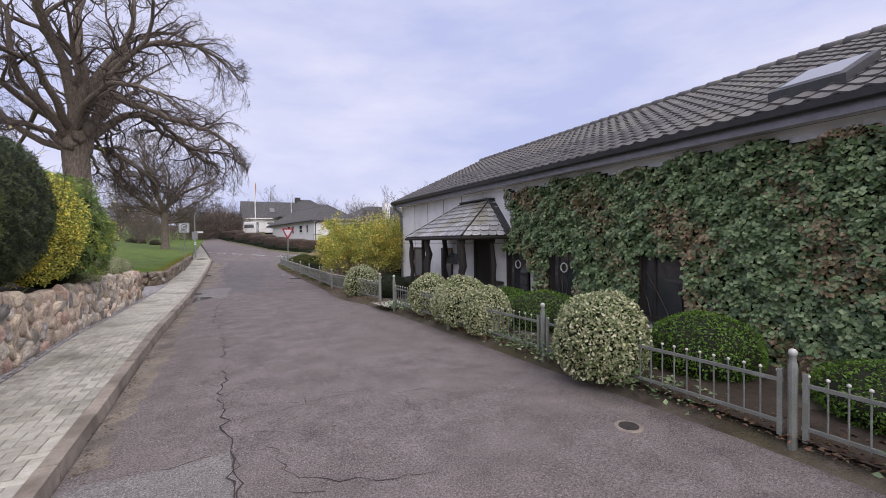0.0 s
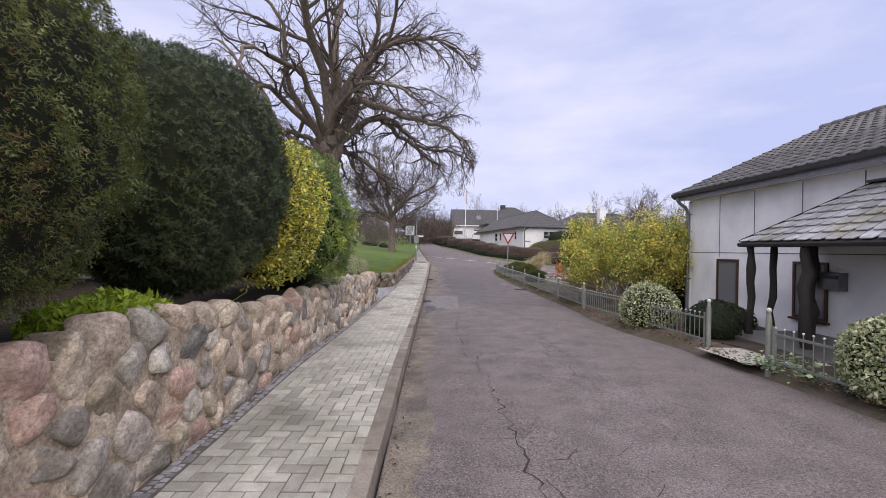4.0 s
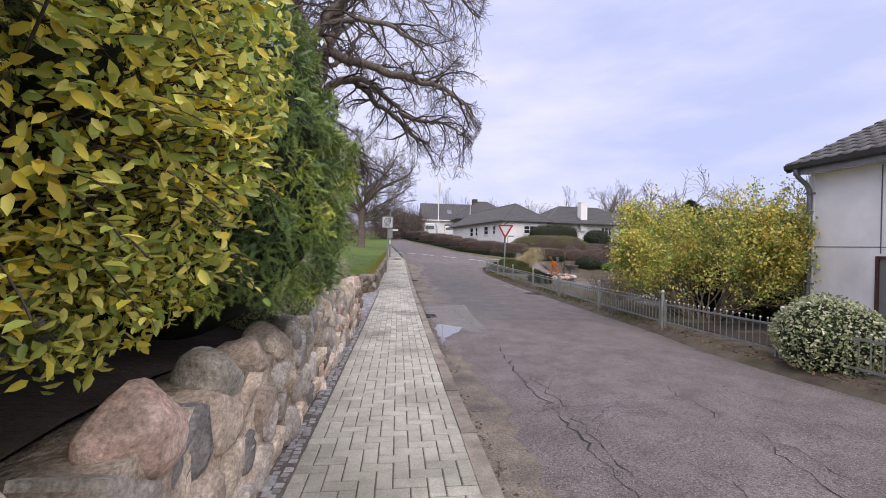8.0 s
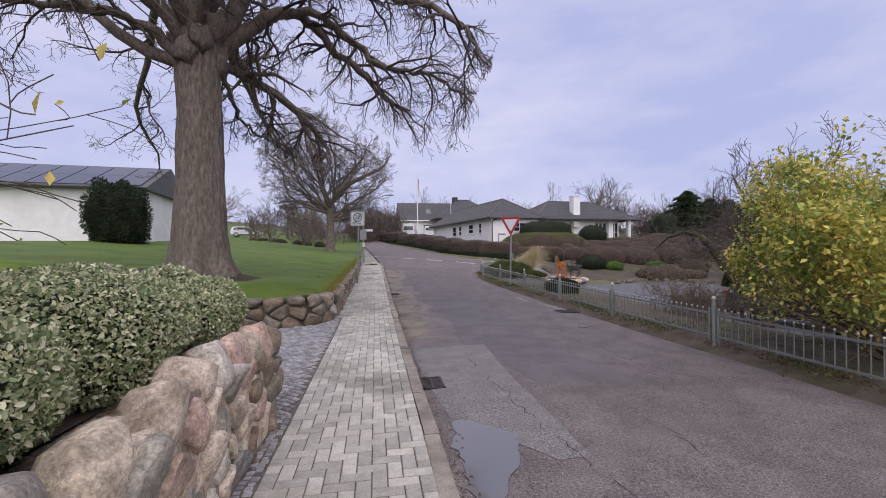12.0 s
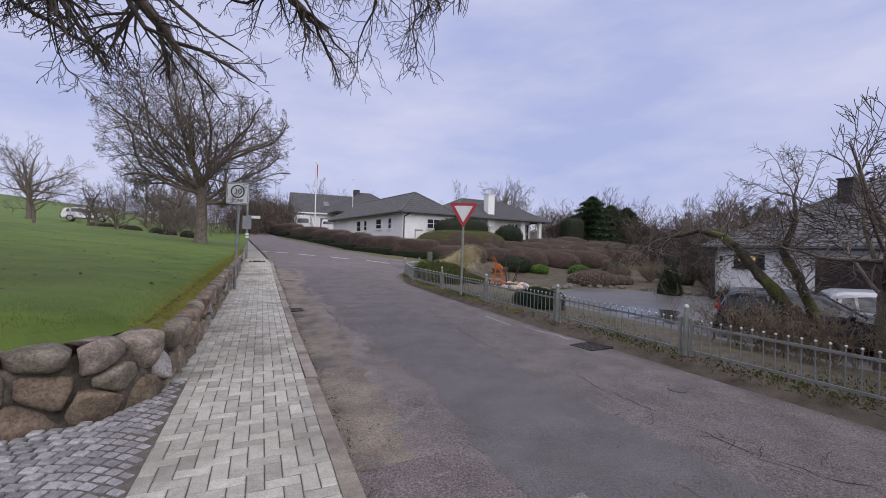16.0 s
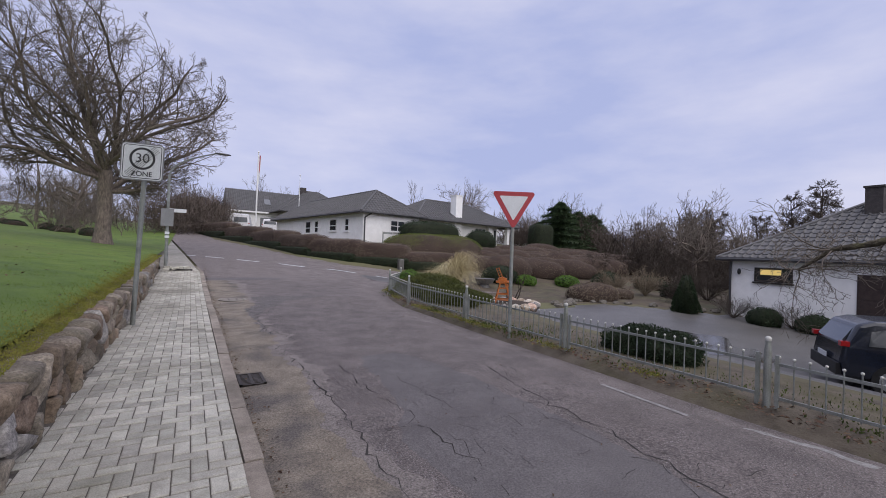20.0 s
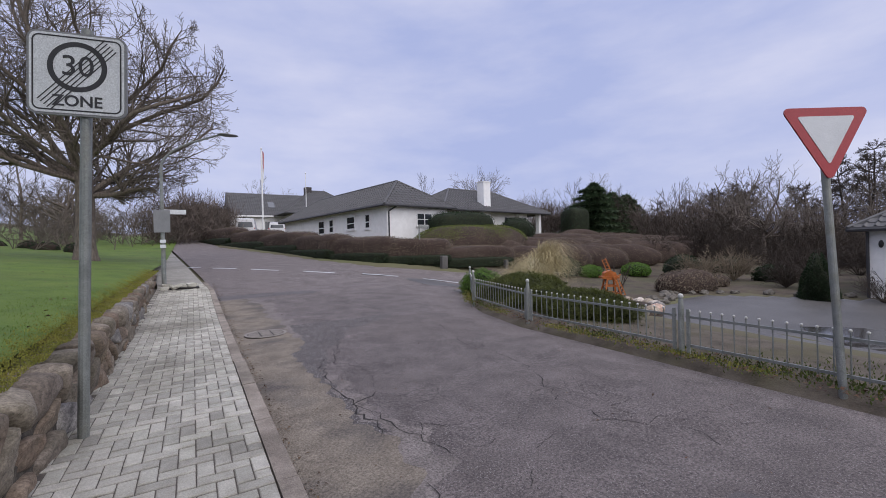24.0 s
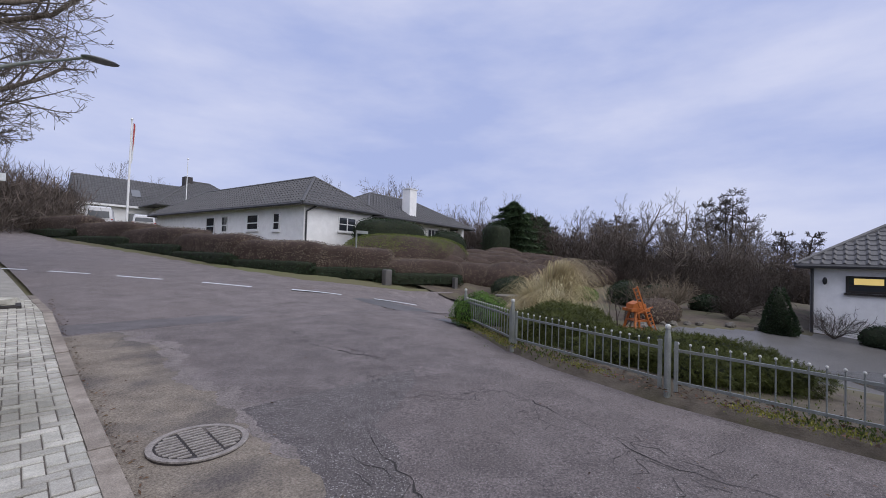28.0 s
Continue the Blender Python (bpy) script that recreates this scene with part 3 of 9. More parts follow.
def needle_mesh(name, p, d, nrm, length, mat, pairs=8, reach=0.24, thick=0.045):
    """Pinnate twigs: short needles of even length in two ranks along a twig that droops at its end."""
    side = unit(np.cross(d, nrm))
    length = np.asarray(length)[:, None]
    tri = []
    for j in range(pairs):
        t = (j + 0.4) / pairs
        b = p + d * length * t - nrm * length * 0.16 * t * t
        for s in (-1, 1):
            way = unit(d * 0.75 + side * s)
            ln = length * reach * (1.1 - 0.55 * t * t)
            w = d * length * thick
            tri.append(np.stack([b - w, b + way * ln - nrm * ln * 0.12, b + w], 1))
    tri.append(np.stack([p + side * length * 0.012, p + d * length - nrm * length * 0.16, p - side * length * 0.012], 1))
    v = np.concatenate(tri, 1).reshape(-1, 3)
    f = np.arange(len(v)).reshape(-1, 3)
    me = bpy.data.meshes.new(name)
    me.vertices.add(len(v))
    me.vertices.foreach_set("co", v.ravel())
    me.loops.add(f.size)
    me.loops.foreach_set("vertex_index", f.ravel().astype(np.int32))
    me.polygons.add(len(f))
    me.polygons.foreach_set("loop_start", np.arange(0, f.size, 3, dtype=np.int32))
    me.materials.append(mat)
    me.update(calc_edges=True)
    return me


def tufts(p, seed, size):
    """An unevenness of about -1 to 1 over places p, in tufts of the given size."""
    r = np.random.default_rng(int(seed * 100) + 3)
    h = np.zeros(len(p))
    for k in range(14):
        w = unit(r.normal(size=(1, 3)))[0] * math.tau / size * r.uniform(0.6, 1.5)
        h += np.sin(p @ w + r.random() * math.tau)
    return np.clip(h / 4.2, -1, 1)


def crown_points(n, radii, lump=0.08, freq=3.0, seed=0.0, low=-0.75, depth=0.12, power=2.0):
    """Places on an uneven, rounded body with its lower end cut off, and the way out of it."""
    u = unit(RNG.normal(size=(int(n * 1.6), 3)))
    u = u[u[:, 2] > low][:n]
    box_ = np.abs(u) ** (power / 2 - 0.0)
    k = (box_[:, 0] ** 2 + box_[:, 1] ** 2 + box_[:, 2] ** 2) ** (-1 / max(power, 2.0)) if power > 2 else np.ones(len(u))
    r = (1 + lump * lumps(u, seed, freq)) * (1 - depth * RNG.random(len(u)) ** 2) * k
    p = u * r[:, None] * np.array(radii)
    out = unit(u / np.array(radii))
    return p, out


def shrub(name, label, category, at, radii, mat, n, size, group="", wide=0.5, lump=0.08, freq=3.0, low=-0.75, depth=0.14, droop=0.0, spread=0.8, core=None, core_mat=None, power=2.0, seed=None, part_name="foliage", second=None, needles=0, under=0.0, lay=0.5, oval=False):
    """A leafy body on its Empty at the ground. radii: half sizes; its centre stands -low * radii[2] above the ground."""
    seed = (at[0] * 3.1 + at[1] * 1.7) if seed is None else seed
    ob = thing(name, label, category, group, at)
    p, out = crown_points(n, radii, lump, freq, seed, low, depth, power)
    p[:, :2] *= (1 - under * np.clip(-p[:, 2] / radii[2], 0, 1) ** 1.3)[:, None]
    p[:, 2] += -low * radii[2]
    d = unit(out + spread * RNG.normal(size=p.shape) + np.array([0, 0, -droop]))
    d = unit(d - lay * out * (d * out).sum(1, keepdims=True))
    nrm = unit(out + 0.5 * RNG.normal(size=p.shape))
    ln = size * (0.6 + 0.8 * RNG.random(len(p)))
    make = (lambda q, m: spray_mesh("foliage", p[q], d[q], nrm[q], ln[q], m, needles)) if needles else (lambda q, m: leaf_mesh("foliage", p[q], d[q], nrm[q], ln[q], ln[q] * wide, m, oval=oval))
    if second:
        pick = lumps(unit(p), seed + 3, 4.0) + 0.5 * RNG.normal(size=len(p)) > second[1]
        part(part_name, make(~pick, mat), mat, ob)
        part("new_growth", make(pick, second[0]), second[0], ob, "brighter leaves at the shoot ends")
    else:
        part(part_name, make(np.ones(len(p), bool), mat), mat, ob)
    # Opaque filler body; its dark colour paints the shade behind the leaves.
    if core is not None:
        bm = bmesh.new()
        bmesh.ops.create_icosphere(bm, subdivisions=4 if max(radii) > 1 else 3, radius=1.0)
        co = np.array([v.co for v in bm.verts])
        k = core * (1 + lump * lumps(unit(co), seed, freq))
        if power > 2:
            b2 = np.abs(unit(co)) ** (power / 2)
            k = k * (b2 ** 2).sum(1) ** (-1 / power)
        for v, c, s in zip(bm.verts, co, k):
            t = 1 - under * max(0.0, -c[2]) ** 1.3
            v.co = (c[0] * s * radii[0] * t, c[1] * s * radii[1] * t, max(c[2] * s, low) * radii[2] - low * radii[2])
        part("core", bm, core_mat or SHADECORE, ob, smooth=True)
    return ob


def grow(lines, p, d, length, r, depth, rnd, up=0.1, kids=(5, 4, 4), bend=0.25, droop=0.0, ratio=0.55, segs=5, spread=0.9, from_=0.25, last=0.004, hull=None):
    """A limb and, from it, smaller ones; all as tapered polylines."""
    line, here, way = [(p.copy(), r)], p.copy(), d.normalized()
    ways = [way.copy()]
    for i in range(segs):
        way = (way + Vector((rnd.gauss(0, bend), rnd.gauss(0, bend), rnd.gauss(0, bend) + up - droop * (i / segs)))).normalized()
        there = here + way * (length / segs)
        if hull and not hull(there):
            line[-1] = (line[-1][0], last)
            break
        here = there
        line.append((here.copy(), max(last, r * (1 - 0.82 * (i + 1) / segs))))
        ways.append(way.copy())
    if len(line) < 2:
        return
    segs = len(line) - 1
    lines.append(line)
    if depth >= len(kids):
        return
    for k in range(kids[depth]):
        t = from_ + (1 - from_) * (k + rnd.random() * 0.8) / kids[depth]
        f = min(t, 0.999) * segs
        i = int(f)
        at = line[i][0].lerp(line[i + 1][0], f - i)
        rr = (line[i][1] + (line[i + 1][1] - line[i][1]) * (f - i)) * 0.54
        w = ways[min(i + 1, segs)]
        side = w.orthogonal().normalized()
        side.rotate(Matrix.Rotation(rnd.random() * math.tau, 3, w))
        nd = (w + side * spread * (0.7 + 0.6 * rnd.random())).normalized()
        grow(lines, at, nd, length * ratio * (0.7 + 0.6 * rnd.random()) * (1.15 - 0.5 * t), max(last, rr), depth + 1, rnd, up, kids, bend, droop, ratio, max(3, segs - 1), spread, from_, last, hull)


def bare_tree(name, label, at, height, trunk_r, fork, reach, seed, mat=TWIG, bark=BARK, limbs=9, kids=(6, 5, 4), droop=0.05, up=0.12, group="", bend=0.2, last=0.006, flare=1.35, lean=(0, 0), category="tree", limb_len=None, ratio=0.55, sides=6, thin_out=0.05):
    """A leafless tree: trunk with root flare, limbs, boughs and twigs."""
    rnd = random.Random(seed)
    ob = thing(name, label, category, group, at)
    top = Vector((lean[0], lean[1], fork))
    line = [(Vector((0, 0, -0.3)), trunk_r * flare * 1.15), (Vector((0, 0, 0.12)), trunk_r * flare)]
    for i in range(1, 8):
        t = i / 7
        line.append((Vector((top.x * t + rnd.gauss(0, 0.02), top.y * t + rnd.gauss(0, 0.02), 0.35 + (fork - 0.35) * t)), trunk_r * (1.0 - 0.12 * t)))
    leader = []
    grow(leader, line[-1][0], Vector((rnd.gauss(0, 0.1), rnd.gauss(0, 0.1), 1)), (height - fork) * 0.92, trunk_r * 0.8, 0, rnd, up, kids, bend * 0.7, 0, ratio, 6, 0.95, 0.2, last)
    part("trunk", tube_mesh("trunk", [line], bark, 14), bark, ob)
    boughs = leader
    for k in range(limbs):
        a = math.tau * (k + 0.5 * rnd.random()) / limbs * 1.0 + seed
        h = fork * (0.86 + 0.14 * rnd.random()) + (height - fork) * 0.32 * (k % 3) / 3
        t = min(1.0, h / fork)
        start = Vector((top.x * t, top.y * t, min(h, fork))) if h <= fork else Vector((top.x, top.y, h))
        rise = 0.25 + 0.7 * rnd.random()
        grow(boughs, start, Vector((math.cos(a), math.sin(a), rise)), (limb_len or reach) * (0.8 + 0.35 * rnd.random()), trunk_r * (0.36 + 0.16 * rnd.random()), 0, rnd, up * 0.4, kids, bend, droop, ratio, 7, 0.85, 0.18, last)
    thick = [l for l in boughs if l[0][1] > trunk_r * 0.13]
    thin = [l for l in boughs if l[0][1] <= trunk_r * 0.13]
    part("limb_frame", tube_mesh("limb_frame", thick, bark, sides), bark, ob)
    part("crown", tube_mesh("crown", thin, mat, 4, True, thin_out), mat, ob)
    return ob


# ---- ground, road, pavement ----
XS = [-700, -400, -250, -160, -110, -80] + steps(-60, 4, 2.0) + steps(5, 44, 1.0) + [48, 54, 60, 70, 85, 110, 150, 220, 320, 450, 700]
YS = [-500, -250, -120, -70] + steps(-40, 70, 1.0) + [75, 80, 86, 92, 100, 110, 120, 135, 150, 175, 210, 260, 330, 420, 550, 750]
RIGHT = ((-60, 5.15), (2, 5.1), (4.5, 4.92), (7, 4.74), (9.5, 4.58), (11, 4.55), (12.5, 4.35), (14, 4.3), (15.6, 4.48), (18.4, 4.55), (21.3, 4.58), (24, 4.46), (27, 4.45), (30, 4.45), (32, 4.48), (33.5, 4.78), (34.6, 5.22), (36.9, 6.72), (38.2, 9.0), (38.8, 14.0), (39.3, 42.0), (42.0, 42.0), (42.6, 12.0), (43.6, 8.3), (44.6, 6.9), (49.5, 5.1), (55, 3.6), (61, 1.5), (70, 0.3), (95, -2.5))
LEFT = ((-60, 0.14), (40, 0.14), (45, -0.25), (48, -0.5), (60, -1.6), (75, -4.5), (95, -8.5))


def under(x, y):
    """The big sheet: kept below everything that is laid on it."""
    z = base(x, y)
    if -14 < x < 0.3 and -40 < y < 62:
        return z - 0.25
    if along(y, LEFT) - 0.4 < x < along(y, RIGHT) + 1.3 and y < 44:
        return z - 0.32
    if along(y, LEFT) - 0.4 < x < along(y, RIGHT) + 0.8 and y < 95:
        return z - 0.14
    return z


ground = new("ground", sheet("ground", XS, YS, under, GROUND))
tagged(ground, "rolling winter field and rough grass reaching the horizon", "ground", kind="structure")

rows_y = steps(-40, 32, 0.5) + steps(32.25, 62, 0.25) + steps(63, 95, 1)
cols = 20
rv, rf = [], []
for y in rows_y:
    a, b = along(y, LEFT), along(y, RIGHT)
    for i in range(cols + 1):
        x = a + (b - a) * i / cols
        rv.append((x, y, base(x, y) - 0.03 * abs(2 * i / cols - 1) ** 3 + 0.012 * noise.noise((x * 0.6, y * 0.4, 3))))
for j in range(len(rows_y) - 1):
    for i in range(cols):
        q = j * (cols + 1) + i
        rf.append((q, q + 1, q + cols + 2, q + cols + 1))
road = new("road", mesh_of("road", rv, rf, ASPHALT, True))
tagged(road, "worn grey asphalt road with cracks and patches", "road", kind="structure")


def road_z(x, y):
    a, b = along(y, LEFT), along(y, RIGHT)
    return base(x, y) - 0.03 * abs(2 * (x - a) / (b - a) - 1) ** 3 + 0.012 * noise.noise((x * 0.6, y * 0.4, 3))


def band(name, rows, mat, label, category, lift=0.003, rag=0.1, step=0.07, cols=6):
    """A thin worn skin along the road: rows of (y, left, right), with ragged sides."""
    v, f = [], []
    n = int((rows[-1][0] - rows[0][0]) / step)
    lefts, rights = [(r[0], r[1]) for r in rows], [(r[0], r[2]) for r in rows]

    def wob(x, y, s):
        return rag * (noise.noise((s, y * 0.8, 9.0)) + 0.7 * noise.noise((s, y * 3.1, 4.0)) + 0.5 * noise.noise((s, y * 9, 2.0)))

    for j in range(n + 1):
        y = rows[0][0] + (rows[-1][0] - rows[0][0]) * j / n
        a, b = along(y, lefts), along(y, rights)
        a, b = max(0.15, a + wob(a, y, 1.3)) if a > 0.16 else 0.15, b + wob(b, y, 5.7)
        b = max(b, a + 0.02)
        for k in range(cols + 1):
            x = a + (b - a) * k / cols
            yy = y + (0.05 * noise.noise((x * 5, y, 1)) if j in (0, n) else 0)
            v.append((x, yy, road_z(x, yy) + lift))
        if j:
            q = j * (cols + 1)
            f += [(q - cols - 1 + k, q - cols + k, q + k + 1, q + k) for k in range(cols)]
    return tagged(new(name, mesh_of(name, v, f, mat, True)), label, category, kind="structure")


def crack(points, width, label="thin branching crack in the asphalt"):
    """A ragged dark crack that follows a few given turns."""
    rnd = random.Random(int(points[0][0] * 97 + points[0][1] * 31))
    v, f, fine = [], [], []
    for (x0, y0), (x1, y1) in zip(points, points[1:]):
        n = max(2, int(math.hypot(x1 - x0, y1 - y0) / 0.09))
        for i in range(n):
            fine.append((x0 + (x1 - x0) * i / n + rnd.gauss(0, 0.03), y0 + (y1 - y0) * i / n + rnd.gauss(0, 0.02)))
    fine.append(points[-1])
    for i, (x, y) in enumerate(fine):
        a, b = fine[max(0, i - 1)], fine[min(len(fine) - 1, i + 1)]
        dx, dy = b[0] - a[0], b[1] - a[1]
        l = math.hypot(dx, dy) or 1
        w = 0.62 * width * (0.25 + rnd.random() ** 2 * 1.3) * min(1, 0.2 + min(i, len(fine) - 1 - i) / 5)
        for s in (-0.5, 0.5):
            px, py = x - dy / l * w * s, y + dx / l * w * s
            v.append((px, py, road_z(px, py) + 0.004))
    for i in range(len(fine) - 1):
        f.append((2 * i, 2 * i + 1, 2 * i + 3, 2 * i + 2))
    return tagged(new("road_crack", mesh_of("road_crack", v, f, CRACK)), label, "crack", "cracks in the road", "structure")


# pavement beside the road: a bed, herringbone pavers, kerb stones, and a row of small setts along the wall
PAVE_TOP = 0.0


def walk_z(y):
    return level(y) + PAVE_TOP


# (the road lies 0.09 m below the pavement: the whole carriageway is let down by that much)
for v in road.data.vertices:
    t = ease((44 - v.co.y) / 4) * 0.09
    v.co.z -= t


def road_z_low(x, y, plain=road_z):
    return plain(x, y) - ease((44 - y) / 4) * 0.09


road_z = road_z_low

pavement = new("pavement", sheet("pavement", [-1.45, -1.1, -0.6, -0.1, 0.0], steps(-40, 41, 0.5), lambda x, y: walk_z(y) - 0.009, JOINT))
PAVEBEND = material("far paving", [(0.24, 0.225, 0.195), (0.34, 0.325, 0.285)], 4, 0.8, 0.3, 60, stain=((0.16, 0.15, 0.12), 0.8, 0.7))
curve = new("pavement_bend", sheet("pavement_bend", steps(-1.2, 0.0, 0.3), steps(41, 60, 0.5), lambda x, y: level(y) - 0.005, PAVEBEND))
for v in curve.data.vertices:
    v.co.x += along(v.co.y, LEFT) - 0.14
    v.co.z += base(v.co.x, v.co.y) - level(v.co.y)
tagged(curve, "grey paved footway bending away along the main road", "pavement", kind="structure")
tagged(pavement, "narrow footway of pale grey herringbone concrete pavers", "pavement", kind="structure")


def brick_mesh(name, sx, sy, h, mat, bev=0.004):
    bm = bmesh.new()
    o, i = (sx / 2, sy / 2), (sx / 2 - bev, sy / 2 - bev)
    rings = []
    for (a, b), z in ((o, -h), (o, -bev), (i, 0.0)):
        rings.append([bm.verts.new((p * a, q * b, z)) for p, q in ((-1, -1), (1, -1), (1, 1), (-1, 1))])
    for r, s in zip(rings, rings[1:]):
        for k in range(4):
            bm.faces.new((r[k], r[(k + 1) % 4], s[(k + 1) % 4], s[k]))
    bm.faces.new(rings[-1])
    return finish(bm, name, mat)


LONG = brick_mesh("paver", 0.193, 0.087, 0.03, PAVER, 0.005)
TALL = brick_mesh("paver", 0.093, 0.187, 0.03, PAVER, 0.005)


def merged(name, pieces, mat):
    """Many copies of small meshes, joined into one: pieces are (mesh, x, y, z, turn, tilt)."""
    verts, faces = [], []
    cache = {}
    for me, x, y, z, turn, tx in pieces:
        if me.name not in cache:
            cache[me.name] = ([tuple(v.co) for v in me.vertices], [tuple(p.vertices) for p in me.polygons])
        vs, fs = cache[me.name]
        c, s, start = math.cos(turn), math.sin(turn), len(verts)
        verts += [(x + a * c - b * s, y + a * s + b * c, z + h + tx * a) for a, b, h in vs]
        faces += [tuple(start + i for i in f) for f in fs]
    return mesh_of(name, verts, faces, mat)


# ---- rubble walls ----
def clip_cell(poly, a, b):
    """The part of poly nearer to a than to b."""
    mx, mz, nx, nz = (a[0] + b[0]) / 2, (a[1] + b[1]) / 2, b[0] - a[0], b[1] - a[1]
    out = []
    for p, q in zip(poly, poly[1:] + poly[:1]):
        dp, dq = (p[0] - mx) * nx + (p[1] - mz) * nz, (q[0] - mx) * nx + (q[1] - mz) * nz
        if dp <= 0:
            out.append(p)
        if dp * dq < 0:
            t = dp / (dp - dq)
            out.append((p[0] + (q[0] - p[0]) * t, p[1] + (q[1] - p[1]) * t))
    return out


def rubble(length, bottom, top, seed, course=0.27, flat=1.35, wide=0.27):
    """Stones that fill a wall's face between two heights: each an outline (s, z) and whether it crowns the wall."""
    rnd = random.Random(seed)
    pts = []
    s = -0.2
    while s < length + 0.2:
        h = top(s) - bottom(s)
        n = max(3, round(h / course))
        for k in range(n):
            z = bottom(s) + h * (k + 0.5) / n + rnd.gauss(0, 0.045)
            if k == n - 1:
                z = top(s) - 0.13 + rnd.gauss(0, 0.02)
            if k == n - 1 and pts and any(q[2] and abs(q[0] - s) < wide for q in pts[-9:]):
                continue
            pts.append((s + rnd.gauss(0, 0.06) + (k % 2) * 0.11, z, k == n - 1))
        s += course * flat * (0.8 + 0.45 * rnd.random())
    cells = []
    for i, p in enumerate(pts):
        poly = [(p[0] - 0.5, bottom(p[0]) - 0.03), (p[0] + 0.5, bottom(p[0]) - 0.03), (p[0] + 0.5, top(p[0]) + 0.01), (p[0] - 0.5, top(p[0]) + 0.01)]
        for q in pts:
            if q is not p and abs(q[0] - p[0]) < 0.9:
                poly = clip_cell(poly, p, q)
                if len(poly) < 3:
                    break
        if len(poly) >= 3:
            cells.append((poly, p[2]))
    return cells


def stone_mesh(poly, rnd, place, crown, thick=0.24, gap=0.009, bulge=1.0):
    """One stone from its outline: chipped corners, an uneven split face, and a body that runs back into the wall."""
    cx, cz = sum(p[0] for p in poly) / len(poly), sum(p[1] for p in poly) / len(poly)
    soft = []
    cut = 0.25 if crown else 0.16
    for a, b in zip(poly, poly[1:] + poly[:1]):
        l = math.hypot(b[0] - a[0], b[1] - a[1])
        if l > 0.025:
            for t in (cut, 0.5, 1 - cut) if l > 0.11 else (cut, 1 - cut):
                soft.append((a[0] + (b[0] - a[0]) * t, a[1] + (b[1] - a[1]) * t))
    if len(soft) < 6:
        return None
    seed = rnd.random() * 40
    size = sum(math.hypot(p[0] - cx, p[1] - cz) for p in soft) / len(soft)
    proud = ((0.05 if crown else 0.012) + rnd.random() * 0.04) * bulge
    nz, nx = rnd.gauss(0.1, 0.16), rnd.gauss(0, 0.16)
    if crown:
        prof = ((0.4, -thick), (0.76, -thick * 0.82), (0.94, -thick * 0.5), (1.0, -0.06), (0.92, 0.0), (0.8, proud * 0.7), (0.55, proud), (0.25, proud * 1.1))
    else:
        prof = ((0.93, -thick), (1.0, -0.03), (0.95, proud * 0.65), (0.78, proud), (0.5, proud * 1.05), (0.22, proud * 1.05))
    rings = []
    for f, d in prof:
        ring = []
        for s, z in soft:
            g = max(0.0, f - gap / size)
            j = 1 + 0.14 * noise.noise((s * 6, z * 6, d * 3 + seed))
            ps, pz = cx + (s - cx) * g * j, cz + (z - cz) * g * j
            rough = 0.03 * noise.noise((ps * 7, pz * 7, seed)) + 0.016 * noise.noise((ps * 19, pz * 19, seed + 3))
            dd = d + ((ps - cx) * nx + (pz - cz) * nz + rough if d > -0.04 else 0)
            ring.append((ps, pz, dd))
        rings.append(ring)
    verts = [place(*p) for r in rings for p in r] + [place(cx, cz, proud * 1.05 + 0.03 * noise.noise((cx * 7, cz * 7, seed)))]
    n = len(soft)
    faces = [(r * n + k, r * n + (k + 1) % n, (r + 1) * n + (k + 1) % n, (r + 1) * n + k) for r in range(len(rings) - 1) for k in range(n)]
    faces += [((len(rings) - 1) * n + k, (len(rings) - 1) * n + (k + 1) % n, len(verts) - 1) for k in range(n)]
    if crown:
        faces.append(tuple(range(n))[::-1])
    return verts, faces


def boulder_mesh(poly, rnd, place, depth):
    """A blocky boulder that crowns a wall: a rounded body with a few split faces."""
    cs, cz = (max(p[k] for p in poly) + min(p[k] for p in poly) for k in (0, 1))
    hs, hz = (max(p[k] for p in poly) - min(p[k] for p in poly) for k in (0, 1))
    half = (min(hs * 0.52, 0.17), min(hz * 0.55, 0.16), depth * rnd.uniform(0.85, 1.1))
    cs, cz = cs / 2, cz / 2 + rnd.uniform(-0.015, 0.02)
    cuts = [(Vector((rnd.gauss(0, 1), rnd.gauss(0.2, 1), rnd.gauss(0.3, 1))).normalized(), rnd.uniform(0.66, 0.86)) for _ in range(7)]
    seed = rnd.random() * 50
    bm = bmesh.new()
    bmesh.ops.create_icosphere(bm, subdivisions=3, radius=1.0)
    verts = []
    for v in bm.verts:
        c = v.co.normalized()
        c = c * (abs(c.x) ** 3.2 + abs(c.y) ** 3.2 + abs(c.z) ** 3.2) ** (-1 / 3.2)
        for nrm, h in cuts:
            over = c.dot(nrm) - h
            if over > 0:
                c = c - nrm * over * 0.85
        c = c * (1 + 0.07 * noise.noise(c * 1.6 + Vector((seed, 0, 0))) + 0.035 * noise.noise(c * 5 + Vector((0, seed, 0))))
        verts.append(place(cs + c.x * half[0], cz + c.y * half[1], -half[2] + 0.05 + c.z * half[2]))
    faces = [tuple(v.index for v in f.verts) for f in bm.faces]
    bm.free()
    return verts, faces


